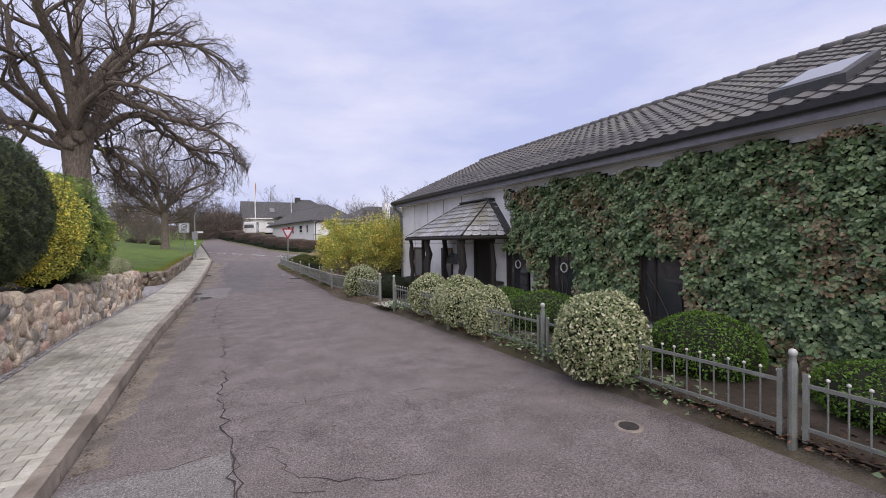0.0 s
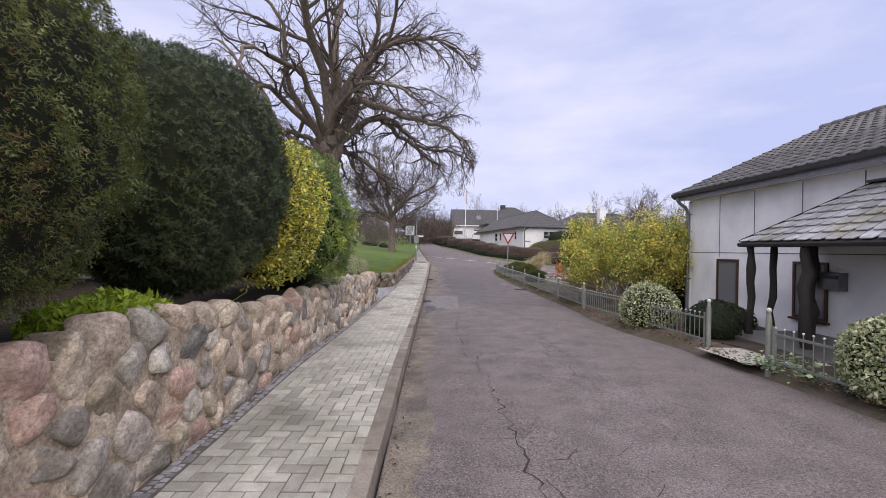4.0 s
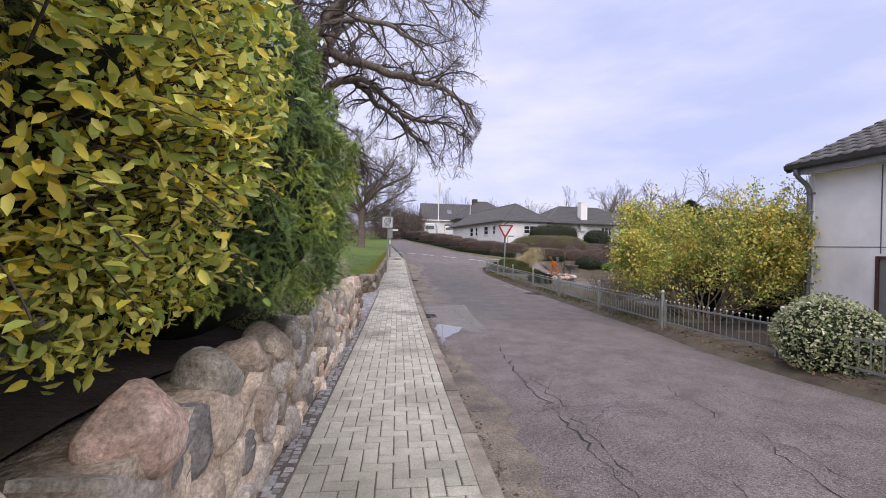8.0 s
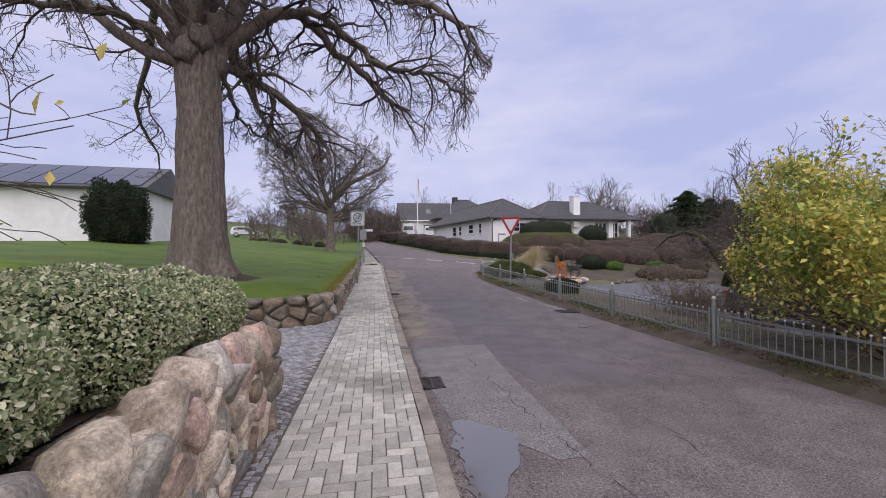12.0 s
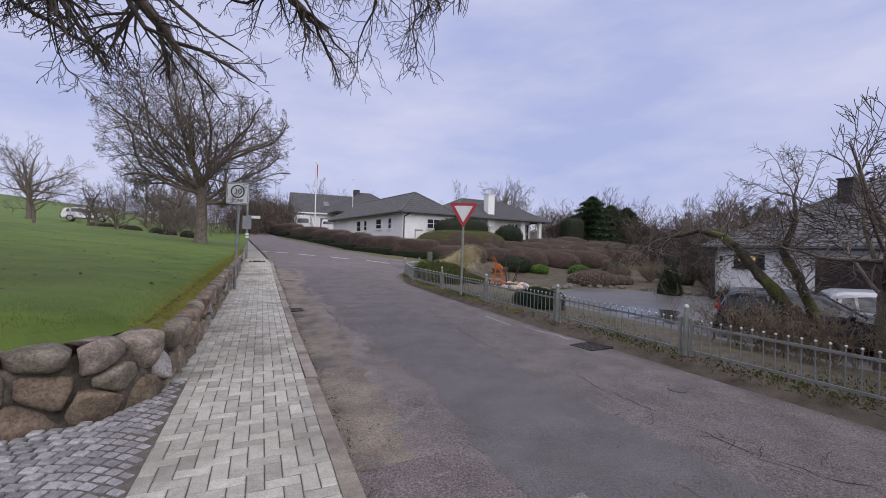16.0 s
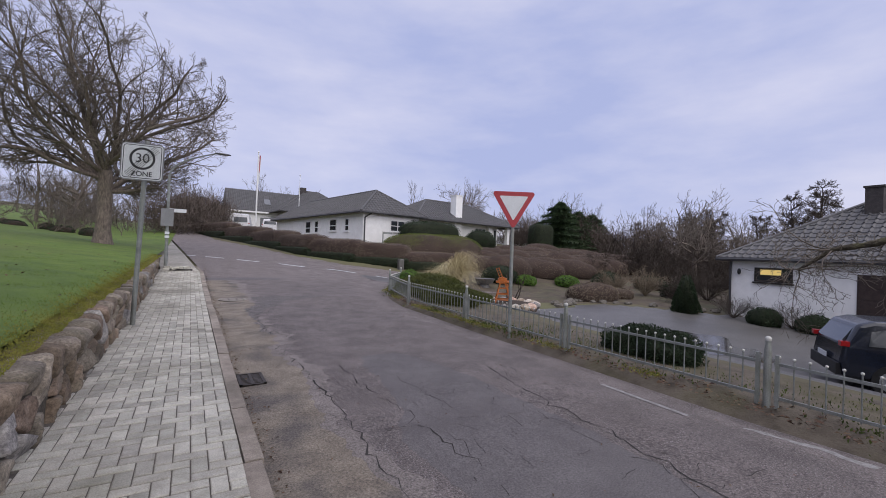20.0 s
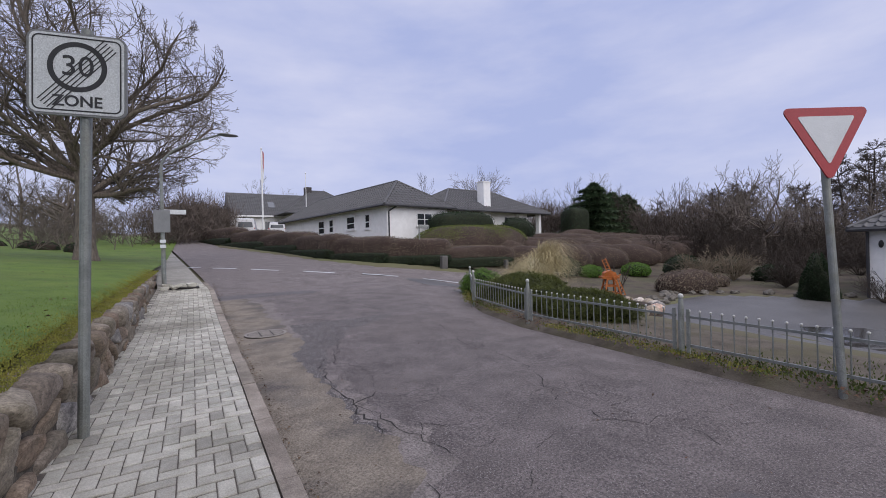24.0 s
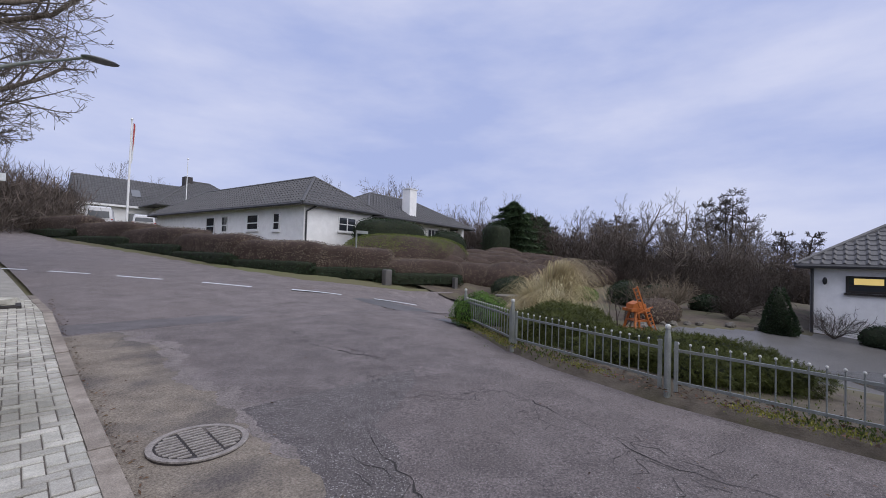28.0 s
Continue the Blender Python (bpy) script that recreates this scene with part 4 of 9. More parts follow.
def stone_wall(name, label, path, bottom, top, seed, near, thick=0.42, course=0.27, palette=(0, 0, 0, 1, 1, 1, 1, 2, 3), bed_mat=MORTAR, gap=0.009, bulge=1.0, proud=0.012, mend=0.0):
    """A rubble wall along a path, its face to the right of the way; near: the stretch (from, to) whose stones are parts."""
    rnd = random.Random(seed)
    wall = thing(name, label, "wall", kind="structure")
    legs, total = [], 0.0
    for a, b in zip(path, path[1:]):
        l = math.hypot(b[0] - a[0], b[1] - a[1])
        legs.append((total, l, a, b))
        total += l

    def spot(s, out):
        leg = legs[0]
        for c in legs:
            if s >= c[0]:
                leg = c
        t = s - leg[0]
        ux, uy = (leg[3][0] - leg[2][0]) / leg[1], (leg[3][1] - leg[2][1]) / leg[1]
        return leg[2][0] + ux * t + uy * out, leg[2][1] + uy * t - ux * out

    def place(s, z, out):
        x, y = spot(s, out)
        return (x, y, z)

    bv, bf = [], []
    for k, s in enumerate(steps(0, total, 0.2)):
        for out, z in ((proud, bottom(s) - 0.2), (proud * 0.7, top(s) - 0.14), (-thick + 0.04, top(s) - 0.13), (-thick + 0.04, bottom(s) - 0.2)):
            o2 = out + 0.018 * noise.noise((s * 4, z * 4, 7.0))
            bv.append(place(s, z, o2))
        if k:
            q = 4 * k
            bf += [(q - 4 + i, q + i, q + i + 1, q - 3 + i) for i in range(3)]
    body = new("mortar", mesh_of("mortar", bv, bf, bed_mat, True))
    body.parent = wall
    rest = [([], []) for _ in STONES]
    count = 0
    for poly, crown in rubble(total, bottom, top, seed, course, 1.35, 0.2 if mend else 0.27):
        s = sum(p[0] for p in poly) / len(poly)
        if not -0.1 < s < total + 0.1:
            continue
        got = boulder_mesh(poly, rnd, place, 0.13) if crown and mend else stone_mesh(poly, rnd, place, crown, thick * 0.95 if crown else 0.2, gap, bulge)
        kind = rnd.choice((1, 2, 5, 5, 4) if mend and s > mend else palette)
        if not got:
            continue
        if near[0] < s < near[1] and count < 300:
            me = mesh_of("stone", *got, STONES[kind], True)
            st = new("stone", me)
            st.parent = wall
            count += 1
        else:
            vs, fs = rest[kind]
            k0 = len(vs)
            vs += got[0]
            fs += [tuple(k0 + i for i in f) for f in got[1]]
    for (vs, fs), m in zip(rest, STONES):
        if vs:
            far = new("far_stones", mesh_of("far_stones", vs, fs, m, True))
            far.parent = wall
            tagged(far, kind="stuff")
    return wall


def top_one(s):
    y = s - 12.0
    return along(y, ((-12, 1.3), (5, 1.21), (7, 1.14), (8.2, 1.04), (9.5, 1.0), (13, 0.95), (15.5, 0.9), (16.4, 0.84), (17.2, 0.72))) + 0.03 * math.sin(s * 2.1)


WALL_X = -1.24
stone_wall("wall_garden", "old rubble retaining wall of rounded fieldstones in pale mortar", ((WALL_X, -12), (WALL_X, 16.6), (-1.45, 17.05), (-1.9, 17.25), (-7.5, 17.5)), lambda s: level(min(s - 12, 17)) - 0.02, lambda s: top_one(min(s, 29)) + 0.0, 5, (17.0, 29.6), course=0.2, palette=(0, 0, 0, 0, 1, 1, 1, 1, 1, 2, 3), gap=0.02, bulge=0.85, proud=-0.002, mend=27.6)
stone_wall("wall_lawn", "low fieldstone retaining wall round the lawn with mossy top", ((-9.5, 22.4), (-5.4, 21.75), (-2.2, 21.35), (-1.62, 21.5), (-1.33, 21.9), (-1.24, 22.5), (-1.24, 34), (-1.45, 42.5)), lambda s: level(along(s, ((0, 21), (8.2, 21.5), (29.5, 42)))) - 0.04, lambda s: 0.05 + lawn_z(-1.3, along(s, ((0, 21.6), (8.2, 21.6), (29.5, 42)))) - 0.05 * ease((s - 8) / 1.5) + 0.02 * math.sin(s * 1.7), 11, (3.4, 19.0), course=0.29, palette=(4, 4, 4, 4, 5, 5, 5, 3), bed_mat=MORTARDARK, gap=0.014, bulge=0.9, proud=-0.02)

# garden bed behind the first wall, lawn behind the second
bed = new("garden_bed", sheet("garden_bed", steps(-12, -1.55, 0.5), steps(-12, 16.85, 0.5), lambda x, y: top_one(min(y + 12, 28)) - 0.12 + 0.05 * min(3, -1.55 - x), SOIL, 0.05))
tagged(bed, "dark bare soil of the raised planting bed", "soil", kind="structure")
lawn = new("lawn", sheet("lawn", [-60, -45, -35, -28, -22, -18, -15] + steps(-13, -1.5, 0.5), steps(21.75, 46, 0.5) + [48, 52, 58, 66, 76, 90], lambda x, y: lawn_z(x, y), GRASS, 0.03))
for v in lawn.data.vertices:
    edge_y = along(v.co.x, ((-60, 30), (-9.5, 22.55), (-5.4, 21.95), (-2.2, 21.6), (-1.3, 22.3)))
    if v.co.y < edge_y + 0.6:
        v.co.y = edge_y + (v.co.y - 21.75) * 0.6 / max(0.6, edge_y + 0.6 - 21.75)
        v.co.z = lawn_z(v.co.x, v.co.y)
        if v.co.x < -1.6:
            v.co.z = min(v.co.z, 0.555 + 0.3 * (v.co.y - edge_y) + 0.012 * (-1.6 - v.co.x))
    if v.index < 31:
        v.co.z -= 0.4
tagged(lawn, "mown green lawn on the raised garden", "lawn", kind="structure")
drive = new("driveway", sheet("driveway", steps(-9.5, -1.14, 0.4), steps(16.7, 22.3, 0.4), lambda x, y: level(y) - 0.03, JOINT))
tagged(drive, "driveway bed between the two stone walls", "driveway", kind="structure")


# ---- house with ivy and porch ----
HX = 7.3
house = thing("house", "low grey panelled house with dark tiled hipped roof and ivy-clad wall", "house")
RIDGE_X, RIDGE_Z, EAVE_X, EAVE_Z = 11.0, 5.04, 6.93, 3.14
SL = (RIDGE_Z - EAVE_Z) / (RIDGE_X - EAVE_X)
END_Y = 15.28
FAR_X = 2 * RIDGE_X - HX
bm = box(HX, FAR_X, -14, 15.15, -0.2, 2.98)
part("wall", bm, PANEL, house)
part("gable", prism([(HX, 2.98), (FAR_X, 2.98), (FAR_X, EAVE_Z - 0.06 + (HX - EAVE_X) * SL), (RIDGE_X, RIDGE_Z - 0.08), (HX, EAVE_Z - 0.06 + (HX - EAVE_X) * SL)], 15.0, 15.15), PANEL, house)
for y in (13.95, 12.86, 11.69, 10.55, 9.41):
    part("panel_joint", box(HX - 0.006, HX + 0.01, y - 0.008, y + 0.008, 1.5 if y > 11 else 2.0, 2.95), JOINTDARK, house)
part("panel_joint", box(HX - 0.006, HX + 0.01, 8.3, 15.15, 1.6, 1.615), JOINTDARK, house)
part("corner_board", box(HX - 0.02, HX + 0.05, 15.06, 15.17, 0.0, 2.95), PANEL, house)
part("soffit", box(7.0, 7.3, -14, 15.2, 2.985, 3.0), PANEL, house)
part("fascia", box(6.98, 7.005, -14, 15.2, 2.95, 3.1), FASCIA, house)
bm = prism([(6.87, 3.15), (6.885, 3.07), (6.93, 3.045), (6.978, 3.07), (6.978, 3.15), (6.96, 3.15), (6.955, 3.08), (6.905, 3.085), (6.895, 3.15)], -14, 15.3, axis="y")
part("gutter", bm, GUTTER, house)
part("verge_board", prism([(EAVE_X, EAVE_Z - 0.13), (RIDGE_X, RIDGE_Z - 0.13), (RIDGE_X, RIDGE_Z + 0.03), (EAVE_X, EAVE_Z + 0.03)], 15.2, 15.29), GUTTER, house)
pipe = part("downpipe", tube_mesh("downpipe", [[(Vector((6.93, 15.1, 3.06)), 0.042), (Vector((6.94, 15.1, 2.98)), 0.042), (Vector((7.0, 15.1, 2.9)), 0.042), (Vector((7.16, 15.1, 2.78)), 0.042), (Vector((7.22, 15.1, 2.68)), 0.042), (Vector((7.23, 15.1, 2.5)), 0.042), (Vector((7.23, 15.1, 0.05)), 0.042)]], ZINC, 10), ZINC, house)
for z in (0.9, 1.9, 2.6):
    part("pipe_clip", box(7.18, 7.3, 15.04, 15.16, z, z + 0.03), ZINC, pipe)
bm = bmesh.new()
q = [bm.verts.new(p) for p in ((EAVE_X, -14, EAVE_Z - 0.02), (EAVE_X, END_Y, EAVE_Z - 0.02), (RIDGE_X, END_Y, RIDGE_Z - 0.02), (RIDGE_X, -14, RIDGE_Z - 0.02), (2 * RIDGE_X - EAVE_X, END_Y, EAVE_Z - 0.02), (2 * RIDGE_X - EAVE_X, -14, EAVE_Z - 0.02))]
for f in ((0, 3, 2, 1), (3, 5, 4, 2)):
    bm.faces.new([q[i] for i in f])
roof = part("roof", bm, TILE, house)
RIDGE_TILE = finish(rod((0, -0.19, 0), (0, 0.17, 0.012), 0.1, 0.11, sides=10), "ridge_tile", TILE, True)
for k in range(82):
    rt = part("ridge_tile", RIDGE_TILE, TILE, roof)
    rt.location = (RIDGE_X, END_Y - 0.18 - 0.34 * k, RIDGE_Z)


def window(parent, x, y0, y1, z0, z1, frame_mat, bars=(), pane=GLASS, sill=True, t=0.05, label=""):
    """A window in a wall that looks towards -x: frame, pane, bars and sill."""
    w = part("window", box(x - 0.012, x + 0.06, y0, y1, z0, z1), pane, parent, label)
    for a, b, c, d in ((y0, y0 + t, z0, z1), (y1 - t, y1, z0, z1), (y0 + t, y1 - t, z0, z0 + t), (y0 + t, y1 - t, z1 - t, z1)):
        part("frame", box(x - 0.035, x + 0.05, a, b, c, d), frame_mat, w)
    for b in bars:
        part("bar", box(x - 0.028, x + 0.05, y0 + (y1 - y0) * b - 0.02, y0 + (y1 - y0) * b + 0.02, z0 + t, z1 - t), frame_mat, w)
    if sill:
        part("sill", box(x - 0.08, x + 0.05, y0 - 0.04, y1 + 0.04, z0 - 0.04, z0 - 0.002), frame_mat, w)
    return w


window(house, HX, 13.3, 14.0, 0.42, 1.46, REDWOOD, (), GLASSLIT)
window(house, HX, 11.15, 11.85, 0.42, 1.46, REDWOOD, (), GLASSLIT)
for y0, y1 in ((7.5, 8.2), (6.0, 6.72), (3.8, 4.58)):
    w = window(house, HX - 0.03, y0, y1, 0.4, 1.45, DARKWOOD, (0.72,))
    part("reveal", box(HX - 0.1, HX - 0.03, y1, y1 + 0.07, 0.36, 1.5), DARKWOOD, w)
    if y0 < 5:
        continue
    b2 = bmesh.new()
    for k in range(20):
        a0, a1 = math.tau * k / 20, math.tau * (k + 1) / 20
        rod((HX - 0.075, (y0 + y1) / 2 + 0.09 * math.cos(a0), 1.12 + 0.09 * math.sin(a0)), (HX - 0.075, (y0 + y1) / 2 + 0.09 * math.cos(a1), 1.12 + 0.09 * math.sin(a1)), 0.013, sides=5, bm=b2)
    part("hanging_ring", b2, TIP, w, "pale ring ornament hung in the pane")
door = part("front_door", box(HX - 0.02, HX + 0.04, 9.15, 9.75, 0.2, 2.0), DARKWOOD, house, "dark wooden front door in the porch")
part("door_frame", box(HX - 0.05, HX - 0.02, 9.05, 9.15, 0.2, 2.06), DARKWOOD, door)
part("door_frame", box(HX - 0.05, HX - 0.02, 9.75, 9.85, 0.2, 2.06), DARKWOOD, door)

# porch
porch = thing("porch", "slate-roofed timber porch with dark rustic posts", "porch")
PE, PZ = 5.9, 1.78
rp = [(PE, 8.14, PZ), (PE, 11.4, PZ), (HX, 11.4, PZ + 0.02), (HX, 8.14, PZ), (7.2, 10.3, 2.7), (7.2, 8.93, 2.7), (HX, 10.3, 2.72), (HX, 8.93, 2.72)]
bm = bmesh.new()
q = [bm.verts.new(p) for p in rp]
for f in ((0, 1, 4, 5), (1, 2, 6, 4), (0, 5, 7, 3), (4, 6, 7, 5), (0, 3, 2, 1)):
    bm.faces.new([q[i] for i in f])
proof = part("roof_deck", bm, DARKWOOD, porch)
for a, b in ((rp[0], rp[1]), (rp[1], rp[2]), (rp[0], rp[3])):
    part("eaves_board", rod(Vector(a) - Vector((0, 0, 0.035)), Vector(b) - Vector((0, 0, 0.035)), 0.04, sides=6), DARKWOOD, porch)
part("ridge_lead", box(7.1, HX, 8.86, 10.36, 2.71, 2.75), GUTTER, porch, bevel=0.01)
part("side_flashing", prism([(8.1, PZ - 0.02), (8.1, PZ + 0.06), (8.93, 2.76), (9.05, 2.76), (8.4, PZ - 0.02)], HX - 0.2, HX - 0.001, axis="x"), GUTTER, porch)


def slates(a, b, c, d, wide, down, parent):
    """Lapped slates with clipped lower corners over a slope: eave a to b, ridge d to c."""
    a, b, c, d = map(Vector, (a, b, c, d))
    nrm = (b - a).cross(d - a).normalized()
    if nrm.z < 0:
        nrm = -nrm

    def spot(u, v):
        return a.lerp(b, u).lerp(d.lerp(c, u), v)

    for j in range(down):
        v0, v1 = j / down, min(1.0, (j + 1.3) / down)
        n = max(1, round((spot(1, v0) - spot(0, v0)).length / wide))
        for i in range(-1, n):
            u0, u1 = (i + 0.5 * (j % 2)) / n + 0.004, (i + 1 + 0.5 * (j % 2)) / n - 0.004
            u0, u1 = max(0.0, u0), min(1.0, u1)
            if u1 - u0 < 0.2 / n:
                continue
            m, c0 = (u0 + u1) / 2, v0 + 0.32 / down
            pts = [spot(u0, c0), spot(u0 * 0.7 + m * 0.3, v0), spot(u1 * 0.7 + m * 0.3, v0), spot(u1, c0), spot(u1, v1), spot(u0, v1)]
            lift = (0.034, 0.042, 0.042, 0.034, 0.01, 0.01)
            bm = bmesh.new()
            hi = [bm.verts.new(p + nrm * lift[k]) for k, p in enumerate(pts)]
            lo = [bm.verts.new(p + nrm * (lift[k] - 0.014)) for k, p in enumerate(pts)]
            bm.faces.new(hi)
            for k in range(6):
                bm.faces.new((hi[k], lo[k], lo[(k + 1) % 6], hi[(k + 1) % 6]))
            part("slate", bm, SLATE, parent)


slates(rp[0], rp[1], rp[4], rp[5], 0.24, 8, proof)
slates(rp[1], rp[2], rp[6], rp[4], 0.24, 8, proof)
slates(rp[3], rp[0], rp[5], rp[7], 0.24, 8, proof)
for a, b in ((rp[0], rp[5]), (rp[1], rp[4])):
    part("hip_slip", rod(Vector(a) + Vector((0, 0, 0.03)), Vector(b) + Vector((0, 0, 0.03)), 0.018, sides=6), DARKWOOD, porch)


def rustic_post(x, y, h, r, seed):
    rnd = random.Random(seed)
    line = [(Vector((x + rnd.gauss(0, 0.02), y + rnd.gauss(0, 0.028), 0.1 + h * i / 7)), r * (0.8 + 0.5 * rnd.random())) for i in range(8)]
    part("post", tube_mesh("post", [line], DARKWOOD, 8), DARKWOOD, porch, "crooked dark tree-trunk post")


for x, y, r, s in ((6.0, 11.25, 0.06, 1), (6.0, 10.15, 0.085, 2), (6.02, 8.35, 0.08, 3), (7.05, 11.2, 0.07, 4), (6.35, 11.2, 0.05, 6), (6.9, 8.4, 0.07, 9)):
    rustic_post(x, y, PZ - 0.05, r, s)
part("floor_slab", box(5.6, HX, 8.0, 11.6, 0.0, 0.19), DRIVE, porch)
part("bench", box(7.05, 7.28, 8.5, 9.2, 0.6, 0.66), DARKWOOD, porch)
mail = thing("letter_box", "grey metal letter box on the porch wall", "letter box", at=(7.22, 11.0, 1.0))
part("body", prism([(-0.08, 0), (0.07, 0), (0.07, 0.3), (-0.04, 0.3), (-0.08, 0.22)], -0.2, 0.2), ZINC, mail)
part("flap", box(-0.1, -0.07, -0.18, 0.18, 0.19, 0.24), GUTTER, mail)
sky1 = thing("roof_window", "tilted roof window with pale frame in the tiled roof", "roof window", at=(7.9, 2.52, EAVE_Z + (7.9 - EAVE_X) * SL))
bm = box(-0.47, 0.47, -0.38, 0.38, 0.02, 0.14)
for v in bm.verts:
    v.co.z += v.co.x * SL
part("frame", bm, GUTTER, sky1)
bm = box(-0.38, 0.38, -0.3, 0.3, 0.13, 0.155)
for v in bm.verts:
    v.co.z += v.co.x * SL
part("pane", bm, GLASSLIT, sky1)

# ivy on the wall
IVYWIN = ((7.5, 8.2), (6.0, 6.72), (3.8, 4.58))


def ivy_covers(y, z):
    """Where the ivy grows: it stops short of the eaves, at a ragged end by the porch, and round the windows."""
    ok = (y < 8.16 + 0.1 * np.sin(z * 5.0) + 0.07 * np.sin(z * 13)) & (z < 2.86 + 0.05 * np.sin(y * 7) + 0.04 * np.sin(y * 2.3))
    for y0, y1 in IVYWIN:
        ok &= ~((y > y0 + 0.02) & (y < y1 + 0.05) & (z > 0.2) & (z < 1.42 + 0.05 * np.sin(y * 31)))
    return ok & ~((y > 7.2) & (z < 1.0)) & ~((y > 6.72) & (y < 7.0) & (z < 0.7))


ivy_n = 82000
py, pz = RNG.uniform(-6, 8.4, ivy_n), RNG.uniform(0.12, 2.95, ivy_n)
keep = ivy_covers(py, pz)
py, pz = py[keep], pz[keep]
ip = np.stack([np.zeros(len(py)), py, pz], 1)
swell = tufts(ip, 3.0, 0.3)
pp = np.stack([HX - 0.09 - 0.07 * swell - 0.07 * RNG.random(len(py)), py, pz], 1)
dd = unit(np.stack([-0.35 + 0.25 * RNG.normal(size=len(py)), 0.55 * RNG.normal(size=len(py)), -0.85 + 0.3 * RNG.normal(size=len(py))], 1))
nn = unit(np.stack([-1 + 0.25 * RNG.normal(size=len(py)), 0.35 * RNG.normal(size=len(py)), 0.75 + 0.3 * RNG.normal(size=len(py))], 1))
sz = 0.04 + 0.035 * RNG.random(len(py))
rusty = tufts(ip, 9.0, 1.3) + 0.45 * RNG.normal(size=len(py)) > 0.62
ivy = thing("ivy", "dense dark green ivy covering the house wall", "ivy", kind="stuff")
part("leaves", leaf_mesh("leaves", pp[~rusty], dd[~rusty], nn[~rusty], sz[~rusty], sz[~rusty] * 1.05, IVY, 0.14), IVY, ivy)
part("rusty_leaves", leaf_mesh("rusty_leaves", pp[rusty], dd[rusty], nn[rusty], sz[rusty], sz[rusty] * 0.95, IVYBROWN, 0.14), IVYBROWN, ivy, "reddish brown leaves among the green")
# Near-black sheet over the pale wall, painting the shade between ivy leaves.
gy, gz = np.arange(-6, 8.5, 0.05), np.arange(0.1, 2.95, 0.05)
shade_v = [(HX - 0.03 - 0.02 * noise.noise((y * 6, z * 6, 0)), y, z) for z in gz for y in gy]
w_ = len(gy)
shade_f = [(r * w_ + c, r * w_ + c + 1, (r + 1) * w_ + c + 1, (r + 1) * w_ + c) for r in range(len(gz) - 1) for c in range(w_ - 1) if ivy_covers(np.array([gy[c] + 0.025]), np.array([gz[r] + 0.025]))[0]]
part("stem_mat", mesh_of("stem_mat", shade_v, shade_f, SHADECORE), SHADECORE, ivy)
vines = []
rnd = random.Random(4)
for k in range(60):
    y = rnd.uniform(-6, 7.0)
    grow(vines, Vector((HX - 0.02, y, 0.1)), Vector((0, rnd.gauss(0, 0.25), 1)), rnd.uniform(1.5, 2.8), 0.012, 1, rnd, 0.1, (0, 3), 0.12, 0, 0.4, 8, 0.6, 0.2, 0.003)
for l in vines:
    for k, (p, r) in enumerate(l):
        l[k] = (Vector((HX - 0.055, min(p.y, 7.1), min(p.z, 2.8))), r)
part("stems", tube_mesh("stems", vines, TWIG, 4), TWIG, ivy)


# ---- verge and fence ----
FENCE = ((-6.3, 5.3), (1.69, 5.22), (4.46, 5.05), (6.85, 4.85), (9.2, 4.68), (10.5, 4.78), (13.1, 4.72), (15.58, 4.64), (18.4, 4.75), (21.3, 4.81), (23.95, 4.79), (26.6, 4.71), (29.28, 4.66), (31.96, 4.64), (34.35, 5.15), (36.6, 6.6))


def fence_x(y):
    return along(y, FENCE)


vy = steps(-30, 36.2, 0.4)
vv, vf = [], []
for j, y in enumerate(vy):
    a, b = along(y, RIGHT) - 0.02, fence_x(y) + 1.9
    for i in range(7):
        x = a + (b - a) * i / 6
        z = base(x, y) + 0.02 * noise.noise((x * 3, y * 3, 0)) if i else road_z(x, y) - 0.02
        vv.append((x, y, z))
    if j:
        vf += [((j - 1) * 7 + i, (j - 1) * 7 + i + 1, j * 7 + i + 1, j * 7 + i) for i in range(6)]
verge = new("verge", mesh_of("verge", vv, vf, VERGE, True))
tagged(verge, "narrow strip of soil, moss and dead leaves under the fence", "verge", kind="structure")
yard = new("front_yard", sheet("front_yard", steps(5.2, 7.3, 0.35), steps(-14, 16, 0.5), lambda x, y: base(x, y) + 0.01, SOIL, 0.03))
tagged(yard, "dark planting soil in front of the house", "soil", kind="structure")
path = new("garden_path", sheet("garden_path", steps(4.5, 5.8, 0.3), steps(9.3, 10.4, 0.25), lambda x, y: base(x, y) + 0.008, PAVER))
tagged(path, "pale paved path from the gate to the porch", "path", kind="structure")

POST = {}


def post_mesh(h, w=0.034):
    bm = rod((0, 0, -0.15), (0, 0, h - 0.15), w, sides=12)
    rod((0, 0, h - 0.15), (0, 0, h - 0.06), w, w * 0.62, 12, bm)
    rod((0, 0, h - 0.06), (0, 0, h - 0.045), w * 0.8, w * 0.8, 12, bm)
    return finish(bm, "post", STEELPOST)


def fence_post(x, y, h=0.72, turn=0.0, label="round galvanised fence post with a ball finial", w=0.034):
    ob = thing("fence_post", label, "fence post", "posts of the road fence", (x, y, base(x, y) - 0.03), turn)
    key = (round(h, 2), w)
    if key not in POST:
        POST[key] = (post_mesh(h, w), finish(ball((0, 0, h - 0.03), 0.032, 2), "finial", TIP, True))
    part("shaft", POST[key][0], STEELPOST, ob)
    part("finial", POST[key][1], TIP, ob)
    return ob


PICK = finish(rod((0, 0, 0.10), (0, 0, 0.53), 0.0075, sides=6), "picket", STEEL)
CURL = finish(ball((0, 0, 0.545), 0.016, 1), "picket_tip", TIP, True)


